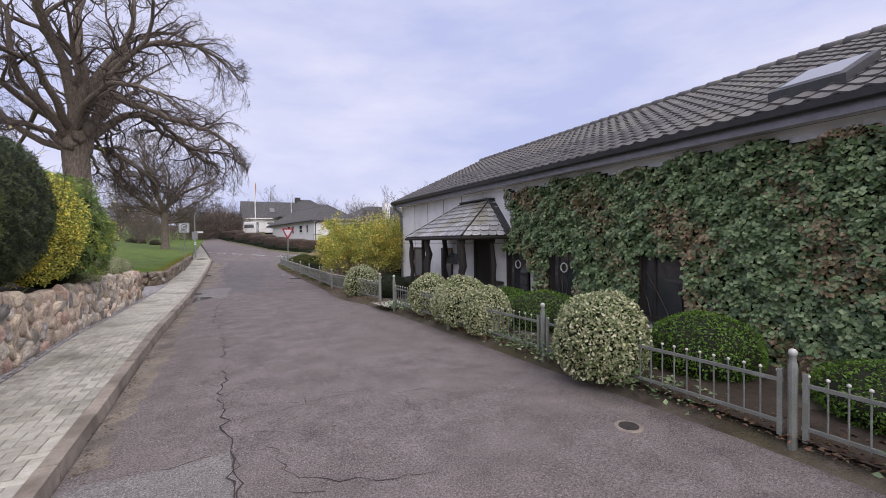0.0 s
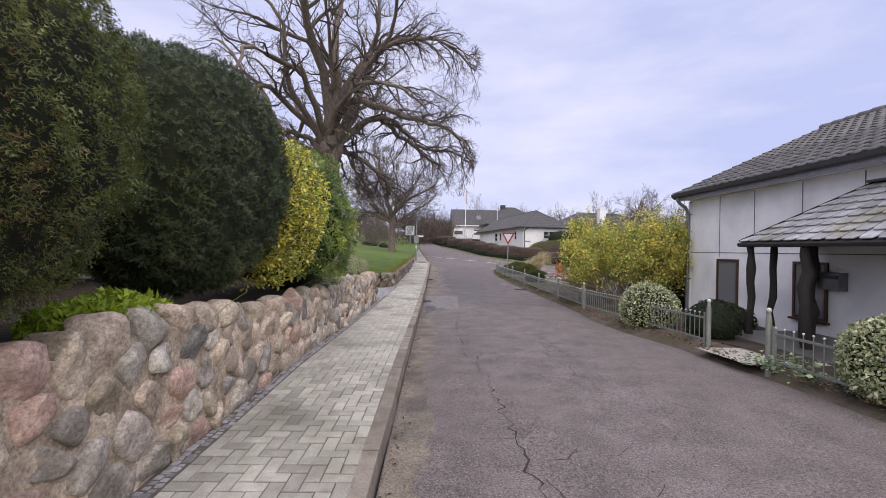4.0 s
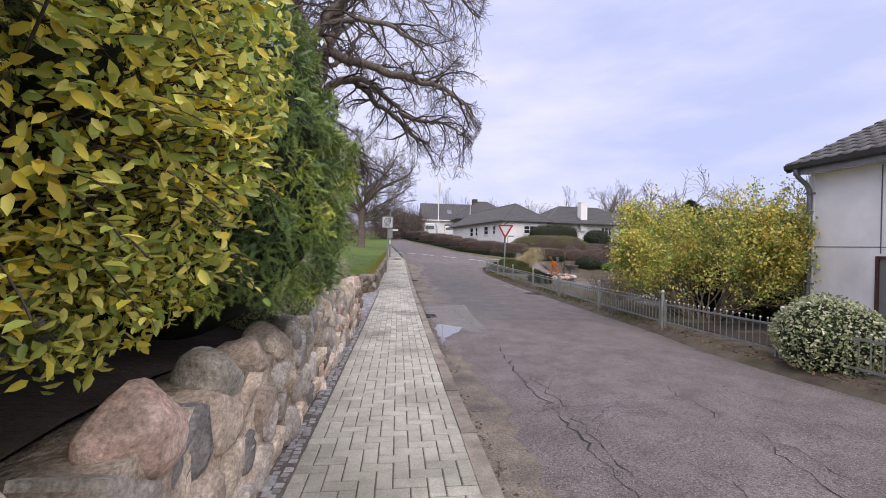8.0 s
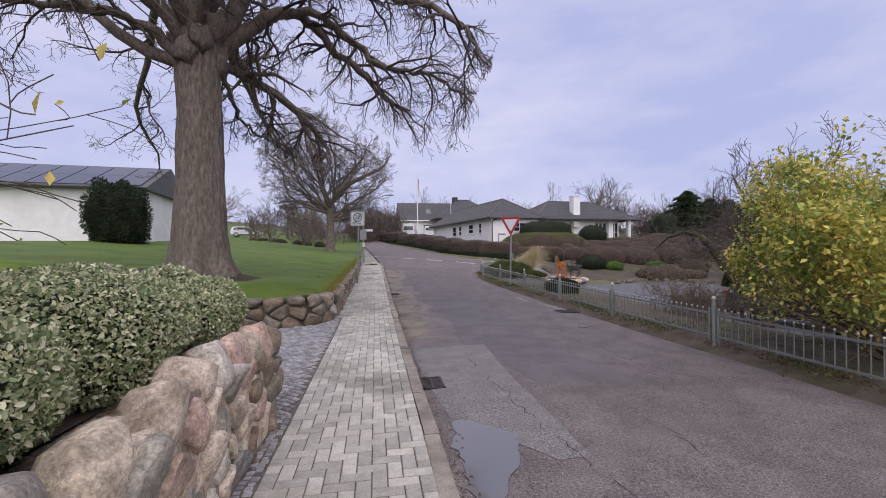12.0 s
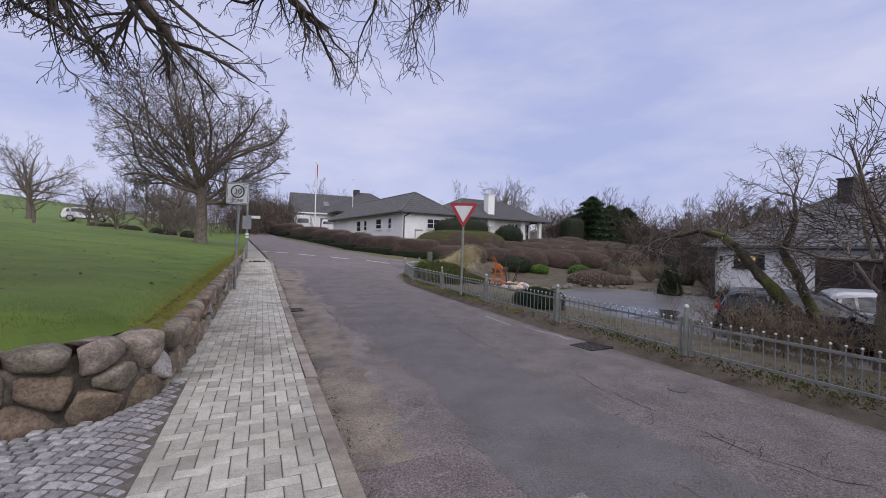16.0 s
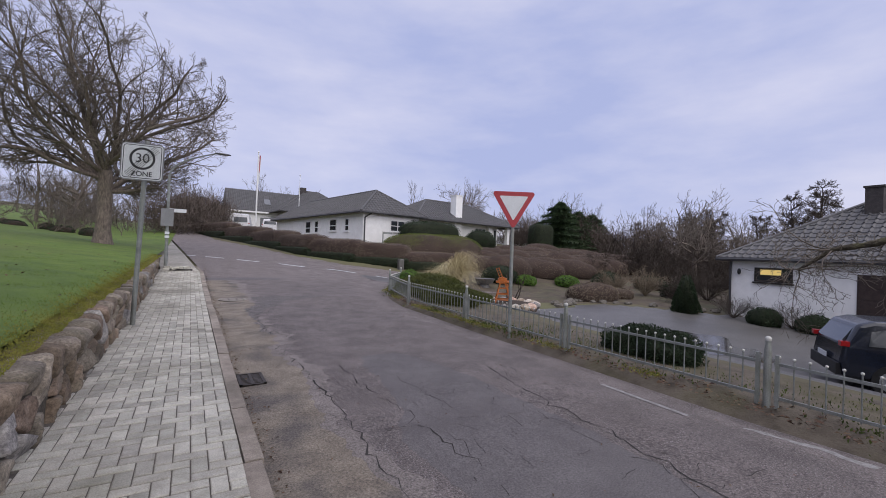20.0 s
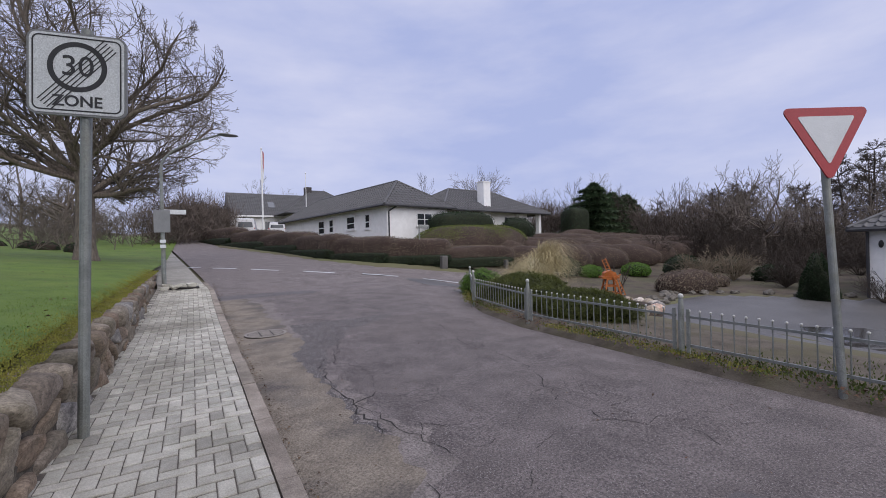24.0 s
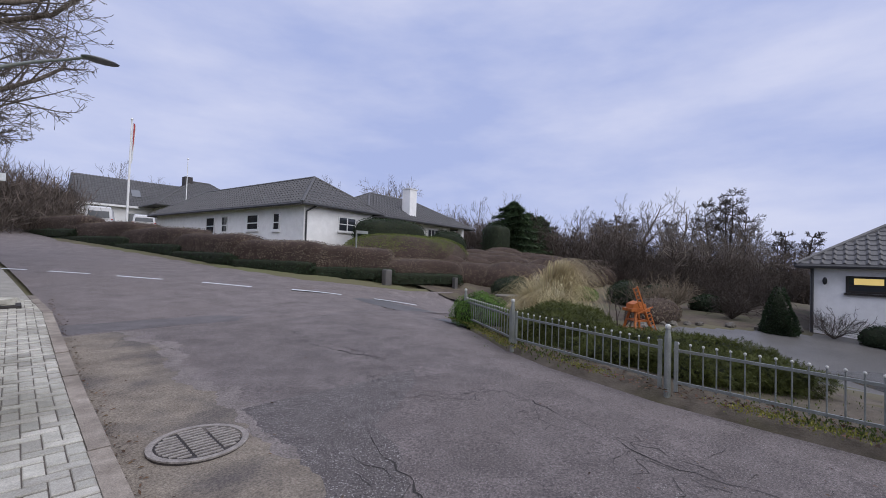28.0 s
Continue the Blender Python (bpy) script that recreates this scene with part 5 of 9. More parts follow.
def fence_panel(p, q, group, h=0.54):
    """Two rails and a row of ball-tipped pickets between two posts."""
    (x0, y0), (x1, y1) = p, q
    l = math.hypot(x1 - x0, y1 - y0)
    turn = math.degrees(math.atan2(y1 - y0, x1 - x0))
    z0, z1 = base(x0, y0) - 0.03, base(x1, y1) - 0.03
    ob = thing("picket_fence", "low galvanised fence panel with ball-tipped pickets", "fence", group, (x0, y0, z0), turn)
    k = (z1 - z0) / l
    for z in (0.13, h - 0.07):
        bm = box(0.06, l - 0.06, -0.012, 0.012, z - 0.014, z + 0.014)
        for v in bm.verts:
            v.co.z += v.co.x * k
        part("rail", bm, STEEL, ob)
    n = int((l - 0.2) / 0.118)
    for i in range(n + 1):
        x = 0.1 + (l - 0.2) * i / n
        pk = part("picket", PICK, STEEL, ob)
        pk.location = (x, 0, x * k)
        tp = part("tip", CURL, TIP, pk)
    for x in (0.085, l - 0.085):
        bm = box(x - 0.018, x + 0.018, -0.014, 0.014, 0.02, h + 0.02)
        for v in bm.verts:
            v.co.z += x * k
        part("end_stile", bm, STEELPOST, ob)
    return ob


ends = [(x, y) for y, x in FENCE[1:]]
for (p, q) in zip(ends, ends[1:]):
    if abs(p[1] - 9.2) < 0.01:
        continue
    fence_panel(p, q, "panels of the road fence")
for x, y in ends:
    gate = abs(y - 9.2) < 0.01 or abs(y - 10.5) < 0.01
    fence_post(x, y, 0.78 if gate else 0.74)
fence_panel((5.28, -1.0), (5.22, 1.69), "panels of the road fence")


# ---- garden shrubs on the house side ----
def euonymus(at, radii, n, label="cream-edged variegated euonymus bush clipped round", size=0.042, low=-0.7):
    return shrub("variegated_bush", label, "bush", at, radii, EUO, n, size, "variegated bushes", 0.62, 0.10, 4, low, 0.12, core=0.9, oval=size < 0.03)


def yard_z(x, y):
    return base(x, y)


euonymus((5.15, 3.55, yard_z(5.2, 3.6)), (0.5, 0.54, 0.56), 10000, "large variegated euonymus ball growing through the fence")
for x, y, r in ((5.1, 8.1, 0.44), (5.12, 7.3, 0.36), (5.12, 6.72, 0.46), (5.15, 6.0, 0.4)):
    euonymus((x, y, yard_z(x, y)), (r, r, r * 1.12), 7000)
euonymus((4.95, 12.7, yard_z(4.9, 12.7)), (0.55, 0.58, 0.52), 5600, "round variegated bush leaning over the fence")


def box_ball(at, radii, n, label="bright green clipped box mound", mat=BOXGREEN, size=0.035):
    return shrub("box_bush", label, "bush", at, radii, mat, n, size, "clipped green bushes", 0.55, 0.06, 5, -0.55, 0.1, core=0.93)


for x, y, r, s in ((6.3, 3.05, 0.56, 0.44), (6.5, 1.2, 0.8, 0.3), (6.3, 5.95, 0.72, 0.4), (6.4, 7.1, 0.45, 0.36)):
    box_ball((x, y, yard_z(x, y)), (r, r * 1.1, s), 5200)
box_ball((5.45, 11.4, yard_z(5.4, 11.4)), (0.42, 0.42, 0.42), 3600, "dark green clipped ball beside the gate", HEDGEGREEN)
box_ball((6.5, 12.6, yard_z(6.5, 12.6)), (0.5, 0.6, 0.3), 3000, "low green shrub under the window", HEDGEGREEN)

big = thing("yellow_shrub", "large rounded shrub with thin yellowing leaves and bare arching twigs", "bush", at=(6.5, 16.9, base(6.5, 16.9) - 0.1))
lines = []
rnd = random.Random(12)
for k in range(64):
    a = rnd.random() * math.tau
    grow(lines, Vector((0.3 * math.cos(a), 0.3 * math.sin(a), 0)), Vector((math.cos(a) * 0.8, math.sin(a) * 0.85, 0.95)), rnd.uniform(2.3, 3.4), 0.022, 0, rnd, 0.05, (8, 6), 0.16, 0.08, 0.4, 7, 0.7, 0.3, 0.0028, lambda p: (p.x / 2.1) ** 2 + (p.y / 2.1) ** 2 + ((p.z - 1.5) / 2.25) ** 2 < 1)
part("stem_frame", tube_mesh("stems", lines, TWIGPALE, 4), TWIGPALE, big)
tw = np.array([tuple(p) for l in lines if l[0][1] < 0.014 for p, r in l])
rr = np.hypot(tw[:, 0], tw[:, 1])
tw = tw[(tw[:, 2] < 2.75 + 0.45 * RNG.normal(size=len(tw))) & (tw[:, 2] > 1.0 + 0.25 * RNG.normal(size=len(tw))) & (rr > 0.55) & (tufts(tw, 4.0, 0.5) > -0.75)]
tw = np.repeat(tw, 5, 0) + 0.07 * RNG.normal(size=(len(tw) * 5, 3))
pick = tufts(tw, 9.0, 0.8) + 0.5 * RNG.normal(size=len(tw)) > 0.35
tl = 0.045 + 0.045 * RNG.random(len(tw))
td, tn = unit(RNG.normal(size=tw.shape) + np.array([0, 0, -0.2])), unit(RNG.normal(size=tw.shape) + np.array([0, 0, 0.8]))
part("foliage", leaf_mesh("foliage", tw[~pick], td[~pick], tn[~pick], tl[~pick], tl[~pick] * 0.6, FORSY), FORSY, big, "yellowing leaves along the twigs")
part("foliage", leaf_mesh("foliage", tw[pick], td[pick], tn[pick], tl[pick], tl[pick] * 0.6, LIMEDULL), LIMEDULL, big, "dull green leaves along the twigs")
shrub("dark_hedge", "dark evergreen shrub behind the house corner", "bush", (9.0, 18.5, base(9, 18.5) - 0.1), (1.3, 1.4, 1.35), HEDGEGREEN, 5000, 0.09, core=0.92)

# ---- yews and shrubs on the garden wall ----


def bed_z(x, y):
    return top_one(min(y + 12, 28)) - 0.12 + 0.05 * min(3, -1.55 - x)


def yew(centre, radii, mat, n, label, second=None, size=0.06, bump=0.06, tuft=0.17, power=2.6, under=0.25, pairs=4, droop=0.0, reach=0.3, lift=0.03, thick=0.06):
    """A clipped evergreen body of small twigs in tufts over a core coloured near-black as inner shade; it narrows to
    its foot in the bed.
    """
    foot = bed_z(centre[0], centre[1])
    ob = thing("yew", label, "yew", "clipped yews", (centre[0], centre[1], foot))
    rad = np.array(radii)
    u = unit(RNG.normal(size=(int(n * 1.5), 3)))
    k = (np.abs(u) ** power).sum(1) ** (-1 / power)
    p = u * k[:, None] * rad
    out = unit(np.sign(u) * np.abs(u) ** (power - 1) / rad)
    seed = centre[1]
    h = tufts(p, seed, tuft) * 0.75 + tufts(p, seed + 1, tuft * 2.6) * 0.4
    keep = h + 0.55 * RNG.normal(size=len(p)) > -0.35
    p, out, h = p[keep][:n], out[keep][:n], h[keep][:n]
    shrink = 1 - under * np.clip(-p[:, 2] / rad[2], 0, 1) ** 1.5
    p = p + out * (bump * h - 0.02)[:, None]
    p[:, :2] *= shrink[:, None]
    d = unit(out * 0.7 + 0.75 * RNG.normal(size=p.shape) + np.array([0, 0, 0.25 - droop]))
    d = unit(d - 0.3 * out * (d * out).sum(1, keepdims=True))
    nrm = unit(out * 0.6 + np.array([0, 0, 0.6]) + 0.4 * RNG.normal(size=p.shape))
    ln = size * (0.65 + 0.7 * RNG.random(len(p)))
    p[:, 2] += centre[2] - foot
    ok = p[:, 2] > lift
    pick = np.zeros(len(p), bool)
    if second:
        pick = tufts(p, seed + 5, 0.6) + 0.5 * RNG.normal(size=len(p)) > second[1]
    part("foliage", needle_mesh("foliage", p[ok & ~pick], d[ok & ~pick], nrm[ok & ~pick], ln[ok & ~pick], mat, pairs, reach, thick), mat, ob)
    if second:
        part("new_growth", needle_mesh("new_growth", p[ok & pick], d[ok & pick], nrm[ok & pick], ln[ok & pick], second[0], pairs, reach, thick), second[0], ob, second[2])
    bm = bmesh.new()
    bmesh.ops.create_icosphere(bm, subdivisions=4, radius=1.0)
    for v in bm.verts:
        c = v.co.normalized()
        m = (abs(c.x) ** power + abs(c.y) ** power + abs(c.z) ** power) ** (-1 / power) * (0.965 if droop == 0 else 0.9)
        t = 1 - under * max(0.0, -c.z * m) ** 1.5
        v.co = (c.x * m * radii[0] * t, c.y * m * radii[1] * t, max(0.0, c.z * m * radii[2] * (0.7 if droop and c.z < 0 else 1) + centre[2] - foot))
    part("core", bm, SHADECORE, ob, smooth=True)
    return ob


yew((-2.3, 5.4, 2.0), (1.56, 1.02, 1.03), YEWLIT, 52000, "tall clipped dome of dark yew with brownish tips", (YEWBROWN, 1.05, "browned shoot tips"), size=0.05, tuft=0.15, pairs=3)
yew((-1.95, 8.02, 2.22), (0.86, 1.12, 1.06), YEWDARK, 40000, "tall clipped barrel of very dark yew", (YEWLIT, 1.15, "slightly fresher shoots"), size=0.055, tuft=0.14, power=2.7, under=0.15, pairs=4)
gold = shrub("golden_shrub", "golden yellow variegated shrub squeezed between yews", "bush", (-1.95, 9.35, bed_z(-1.95, 9.35) + 0.14), (1.03, 0.62, 1.1), OLIVELEAF, 19000, 0.046, "", 0.45, 0.12, 5, -0.85, 0.35, core=0.5, second=(YELLOWLEAF, 0.25), under=0.25, oval=True)
lines = []
rnd = random.Random(17)
for k in range(60):
    a = rnd.random() * math.tau
    grow(lines, Vector((0.2 * math.cos(a), 0.15 * math.sin(a), 0.1)), Vector((0.6 * math.cos(a), 0.4 * math.sin(a), 1.0)), rnd.uniform(1.2, 2.1), 0.012, 1, rnd, -0.02, (0, 5, 2), 0.16, 0.1, 0.4, 6, 0.8, 0.2, 0.003, lambda p: p.x < 0.95 and p.z < 2.1)
shoots, sp, sd, sn = [], [], [], []
for k in range(430):
    u = Vector((rnd.gauss(0.25, 1), rnd.gauss(0, 1), rnd.gauss(0.1, 0.8))).normalized()
    here = Vector((u.x * 0.72, u.y * 0.46, 0.87 + u.z * 0.74))
    way = (Vector((u.x, u.y, u.z * 0.6 + 0.5)) + Vector((rnd.gauss(0, 0.4), rnd.gauss(0, 0.4), rnd.gauss(0, 0.3)))).normalized()
    line = [(here.copy(), 0.004)]
    for m in range(rnd.randint(9, 17)):
        way = (way + Vector((rnd.gauss(0, 0.05), rnd.gauss(0, 0.05), -0.06))).normalized()
        here = here + way * 0.03
        if here.x > 1.0 or here.z < 0.2:
            break
        line.append((here.copy(), 0.003))
        side = way.cross(Vector((0, 0, 1))).normalized() * (-1 if m % 2 else 1)
        sp.append(tuple(here))
        sd.append(tuple(way * 0.7 + side + Vector((0, 0, rnd.gauss(0.1, 0.25)))))
        sn.append((rnd.gauss(0, 0.35), rnd.gauss(0, 0.35), 1))
    if len(line) > 2:
        shoots.append(line)
sp, sd, sn = np.array(sp), unit(np.array(sd)), unit(np.array(sn))
sl = 0.05 * (0.7 + 0.6 * RNG.random(len(sp)))
pick = tufts(sp, 2.0, 0.7) + 0.4 * RNG.normal(size=len(sp)) > 0.4
for q, mat in ((~pick, OLIVELEAF), (pick, YELLOWLEAF)):
    part("shoot_leaves", leaf_mesh("shoot_leaves", sp[q], sd[q], sn[q], sl[q], sl[q] * 0.48, mat, oval=True), mat, gold, "glossy leaves along the shoots")
part("stem_frame", tube_mesh("stem_frame", lines + shoots, TWIG, 4), TWIG, gold)
yew((-1.9, 10.7, 1.75), (1.03, 0.72, 1.36), YEWMID, 30000, "loose feathery yew overhanging the wall", (YEWGREEN, 0.55, "fresh yellow-green tips"), size=0.085, bump=0.13, tuft=0.22, power=2.2, under=0.42, pairs=9, droop=0.4, reach=0.2, lift=0.3, thick=0.04)
for x, y, rx, ry, rz, n, lab in ((-1.62, 11.75, 0.36, 0.5, 0.24, 5000, "low variegated euonymus at the foot of the yew"), (-2.05, 14.0, 0.66, 0.85, 0.34, 9000, "low variegated euonymus spreading over the wall"), (-2.0, 15.2, 0.62, 0.85, 0.36, 9000, "low variegated euonymus spreading over the wall"), (-1.95, 16.2, 0.55, 0.6, 0.34, 7000, "low variegated euonymus spreading over the wall end"), (-3.1, 14.6, 0.9, 1.3, 0.34, 8000, "low variegated euonymus in the bed")):
    euonymus((x, y, bed_z(x, y) - 0.04), (rx, ry, rz), int(n * 3.4), lab, 0.023)
def stalks(ob):
    """Thin stalks under a low leafy plant."""
    r = random.Random(6)
    lines = []
    for k in range(40):
        x, y = r.gauss(0, 0.12), r.gauss(0, 0.2)
        lines.append([(Vector((x, y, 0)), 0.004), (Vector((x * 1.2, y * 1.2, 0.1)), 0.003), (Vector((x * 1.4, y * 1.4, 0.17)), 0.002)])
    part("stalks", tube_mesh("stalks", lines, LIMEDULL, 4), LIMEDULL, ob, "thin green stalks")


stalks(shrub("lime_plant", "patch of lime green leafy perennials", "plant", (-1.55, 6.65, bed_z(-1.55, 6.65) - 0.03), (0.24, 0.42, 0.17), LIME, 2400, 0.06, "lime perennials", 0.45, 0.2, 4, -0.3, 0.5))
stalks(shrub("lime_plant", "patch of lime green leafy perennials", "plant", (-1.72, 12.75, bed_z(-1.72, 12.75) - 0.03), (0.3, 0.5, 0.17), LIME, 2600, 0.06, "lime perennials", 0.45, 0.2, 4, -0.3, 0.5))
for x, y, h, s in ((-2.55, 12.6, 2.9, 3), (-3.4, 13.7, 2.4, 5), (-3.5, 12.2, 3.0, 8)):
    ob = thing("bare_shrub", "tangled leafless shrub in the garden bed", "bush", "bare shrubs", (x, y, bed_z(x, y)))
    lines = []
    rnd = random.Random(s)
    for k in range(26):
        a = rnd.random() * math.tau
        grow(lines, Vector((0, 0, 0)), Vector((math.cos(a), math.sin(a), 1.1)), h * rnd.uniform(0.6, 1.0), 0.014, 0, rnd, 0.02, (6, 4), 0.18, 0.08, 0.45, 6, 0.7, 0.25, 0.003, lambda p, x=x: p.x + x < -1.15)
    part("twig_mass", tube_mesh("twig_mass", lines, TWIGFAR, 4), TWIGFAR, ob)
    tips = [l[-1][0] for l in lines if l[0][1] < 0.012]
    tips = np.array([tuple(p) for p in tips[::3]])
    d3 = unit(RNG.normal(size=tips.shape) + np.array([0, 0, 0.2]))
    sz3 = 0.05 + 0.04 * RNG.random(len(tips))
    part("foliage", leaf_mesh("foliage", tips, d3, unit(RNG.normal(size=tips.shape)), sz3, sz3 * 0.5, FORSY), FORSY, ob, "sparse yellow-green leaves")
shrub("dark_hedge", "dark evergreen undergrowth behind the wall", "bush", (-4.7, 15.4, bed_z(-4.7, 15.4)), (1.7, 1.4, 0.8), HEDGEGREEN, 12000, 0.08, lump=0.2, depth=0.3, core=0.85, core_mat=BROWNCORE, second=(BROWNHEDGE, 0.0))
shrub("dark_hedge", "dark evergreen undergrowth behind the yews", "bush", (-5.0, 7.5, bed_z(-5, 8)), (1.2, 4.0, 0.9), HEDGEGREEN, 6000, 0.12, core=0.93)

# ---- signs and street lamp ----
ys = thing("yield_sign", "red and white give-way triangle on a grey post", "road sign", at=(4.6, 27.8, base(4.6, 27.8)), turn=-32)
ys.rotation_euler = (Matrix.Rotation(radians(4.0), 3, Vector((-0.81, 0.585, 0))) @ Matrix.Rotation(radians(-32), 3, "Z")).to_euler()
part("post", rod((0, 0, -0.2), (0, 0, 2.5), 0.032, sides=12), STEEL, ys, smooth=False)


def triangle(side, y0, y1, cz, rim=0.04):
    pts = []
    for k in range(3):
        a = math.radians(-90 + 120 * k)
        cx, c2 = (side / math.sqrt(3) - rim) * math.cos(a), (side / math.sqrt(3) - rim) * math.sin(a)
        for s in range(-2, 3):
            b = a + math.radians(s * 30)
            pts.append((cx + rim * math.cos(b), cz + c2 + rim * math.sin(b)))
    return prism(pts, y0, y1)


plate = part("plate", triangle(0.74, -0.052, -0.04, 2.335), SIGNRED, ys)
part("face", triangle(0.50, -0.056, -0.050, 2.335, 0.015), SIGNWHITE, plate)
part("back", triangle(0.73, -0.04, -0.034, 2.335), SIGNGREY, plate)
for z in (2.15, 2.42):
    part("clamp", box(-0.05, 0.05, -0.04, 0.036, z - 0.015, z + 0.015), ZINC, ys)


def rounded(w, h, r, cz, n=5):
    pts = []
    for sx, sz, a0 in ((1, -1, -90), (1, 1, 0), (-1, 1, 90), (-1, -1, 180)):
        for k in range(n):
            a = math.radians(a0 + 90 * k / (n - 1))
            pts.append((sx * (w / 2 - r) + r * math.cos(a), cz + sz * (h / 2 - r) + r * math.sin(a)))
    return pts


def letters(text, size, x, y, z, mat, parent, bold=0.0):
    cu = bpy.data.curves.new("lettering", "FONT")
    cu.body, cu.size, cu.align_x, cu.align_y, cu.extrude, cu.offset = text, size, "CENTER", "CENTER", 0.0015, bold
    tmp = bpy.data.objects.new("lettering", cu)
    me = bpy.data.meshes.new_from_object(tmp)
    bpy.data.objects.remove(tmp)
    me.transform(pose(x, y, z, 90, 0, 0))
    me.materials.clear()
    me.materials.append(mat)
    return part("lettering", me, mat, parent)


zs = thing("zone_sign", "white end of thirty zone sign with grey ring on a post", "road sign", at=(-1.11, 30.4, walk_z(30.4)), turn=-14)
zs.rotation_euler = (Matrix.Rotation(radians(1.2), 3, "Y") @ Matrix.Rotation(radians(-14), 3, "Z")).to_euler()
part("post", rod((0, 0, -0.2), (0.03, 0, 3.0), 0.036, sides=12), STEEL, zs)
plate = part("plate", prism(rounded(0.68, 0.68, 0.07, 2.68), -0.062, -0.042), SIGNGREY, zs)
part("face", prism(rounded(0.645, 0.645, 0.055, 2.68), -0.066, -0.06), SIGNWHITE, plate)


def ring(r0, r1, cx, cz, y, mat, parent, name="ring", n=40):
    bm = bmesh.new()
    a = [bm.verts.new((cx + r0 * math.cos(math.tau * k / n), y, cz + r0 * math.sin(math.tau * k / n))) for k in range(n)]
    b = [bm.verts.new((cx + r1 * math.cos(math.tau * k / n), y, cz + r1 * math.sin(math.tau * k / n))) for k in range(n)]
    for k in range(n):
        bm.faces.new((a[k], a[(k + 1) % n], b[(k + 1) % n], b[k]))
    return part(name, bm, mat, parent)


def outline(w, r, t, cz, y, mat, parent):
    bm = bmesh.new()
    a, b = rounded(w, w, r, cz), rounded(w - 2 * t, w - 2 * t, max(0.01, r - t), cz)
    va, vb = [bm.verts.new((p, y, q)) for p, q in a], [bm.verts.new((p, y, q)) for p, q in b]
    for k in range(len(a)):
        bm.faces.new((va[k], va[(k + 1) % len(a)], vb[(k + 1) % len(a)], vb[k]))
    return part("border", bm, mat, parent)


outline(0.61, 0.05, 0.012, 2.68, -0.0675, SIGNBLACK, plate)
ring(0.165, 0.205, 0.0, 2.74, -0.0675, SIGNBLACK, plate)
letters("30", 0.235, 0, -0.0678, 2.74, SIGNBLACK, plate, 0.0)
letters("ZONE", 0.125, 0, -0.0678, 2.455, SIGNBLACK, plate, 0.002)
for k in range(5):
    o = (k - 2) * 0.03
    bm = prism([(-0.230 + o * 0.7, 2.42 - o * 0.7), (-0.223 + o * 0.7, 2.415 - o * 0.7), (0.230 + o * 0.7, 2.935 - o * 0.7), (0.223 + o * 0.7, 2.94 - o * 0.7)], -0.0684, -0.0681)
    part("stripe", bm, SIGNBLACK, plate)
plate.scale = (0.885, 1, 0.885)
plate.location.z = 0.27
for z in (2.42, 2.86):
    part("clamp", box(-0.06, 0.06, -0.043, 0.04, z - 0.015, z + 0.015), ZINC, zs)

lamp = thing("street_lamp", "tall grey street lamp with curved arm and small signs", "street lamp", at=(-1.15, 41.7, walk_z(41.5)))
part("pole", rod((0, 0, -0.2), (0, 0, 3.6), 0.065, 0.045, 12), STEEL, lamp)
arm = [(Vector((0, 0, 3.5)), 0.045)] + [(Vector((1.55 * ease(k / 8) * (k / 8) ** 0.6, -1.5 * (k / 8) ** 2 * 0.6, 3.5 + 1.05 * math.sin(k / 8 * 1.5))), 0.04 - 0.015 * k / 8) for k in range(1, 9)]
part("arm", tube_mesh("arm", [arm], STEEL, 10), STEEL, lamp)
end = arm[-1][0]
bm = ball((end.x + 0.22, end.y - 0.12, end.z - 0.02), 0.3, 2, squash=(1.0, 0.55, 0.13))
part("lamp_head", bm, ZINC, lamp, smooth=True)
sg = part("direction_sign", box(0.05, 0.62, -0.02, 0.0, 2.18, 2.32), SIGNWHITE, lamp, "white direction board")
part("grey_board", box(-0.22, 0.2, -0.09, -0.07, 1.62, 2.3), SIGNGREY, lamp, "back of a grey sign board")
for z in (1.15, 1.3):
    part("sticker_box", box(-0.07, 0.08, -0.09, -0.05, z, z + 0.1), SIGNWHITE, lamp)

# ---- big trees ----
def ridged_trunk(r, h, seed, flare=0.42, taper=0.14, sides=84, rows=60):
    """A trunk with root lobes and long bark ridges."""
    v, f = [], []
    for j in range(rows + 1):
        z = -0.25 + (h + 0.25) * (j / rows) ** 1.15
        for k in range(sides):
            a = math.tau * k / sides
            rr = r * (1 - taper * z / h)
            rr += flare * math.exp(-max(0, z) / 0.4) * (0.55 + 0.45 * math.cos(5 * a + seed)) + 0.10 * math.exp(-max(0, z) / 1.2)
            rr += 0.045 * noise.noise((math.cos(a) * 1.3, math.sin(a) * 1.3, z * 0.35 + seed))
            rr += 0.085 * abs(noise.noise((math.cos(a) * 6.5, math.sin(a) * 6.5, z * 0.55 + seed)))
            rr += 0.03 * noise.noise((math.cos(a) * 14, math.sin(a) * 14, z * 2.2))
            v.append((rr * math.cos(a), rr * math.sin(a), z))
        if j:
            f += [((j - 1) * sides + k, (j - 1) * sides + (k + 1) % sides, j * sides + (k + 1) % sides, j * sides + k) for k in range(sides)]
    return mesh_of("trunk", v, f, BARK, True)


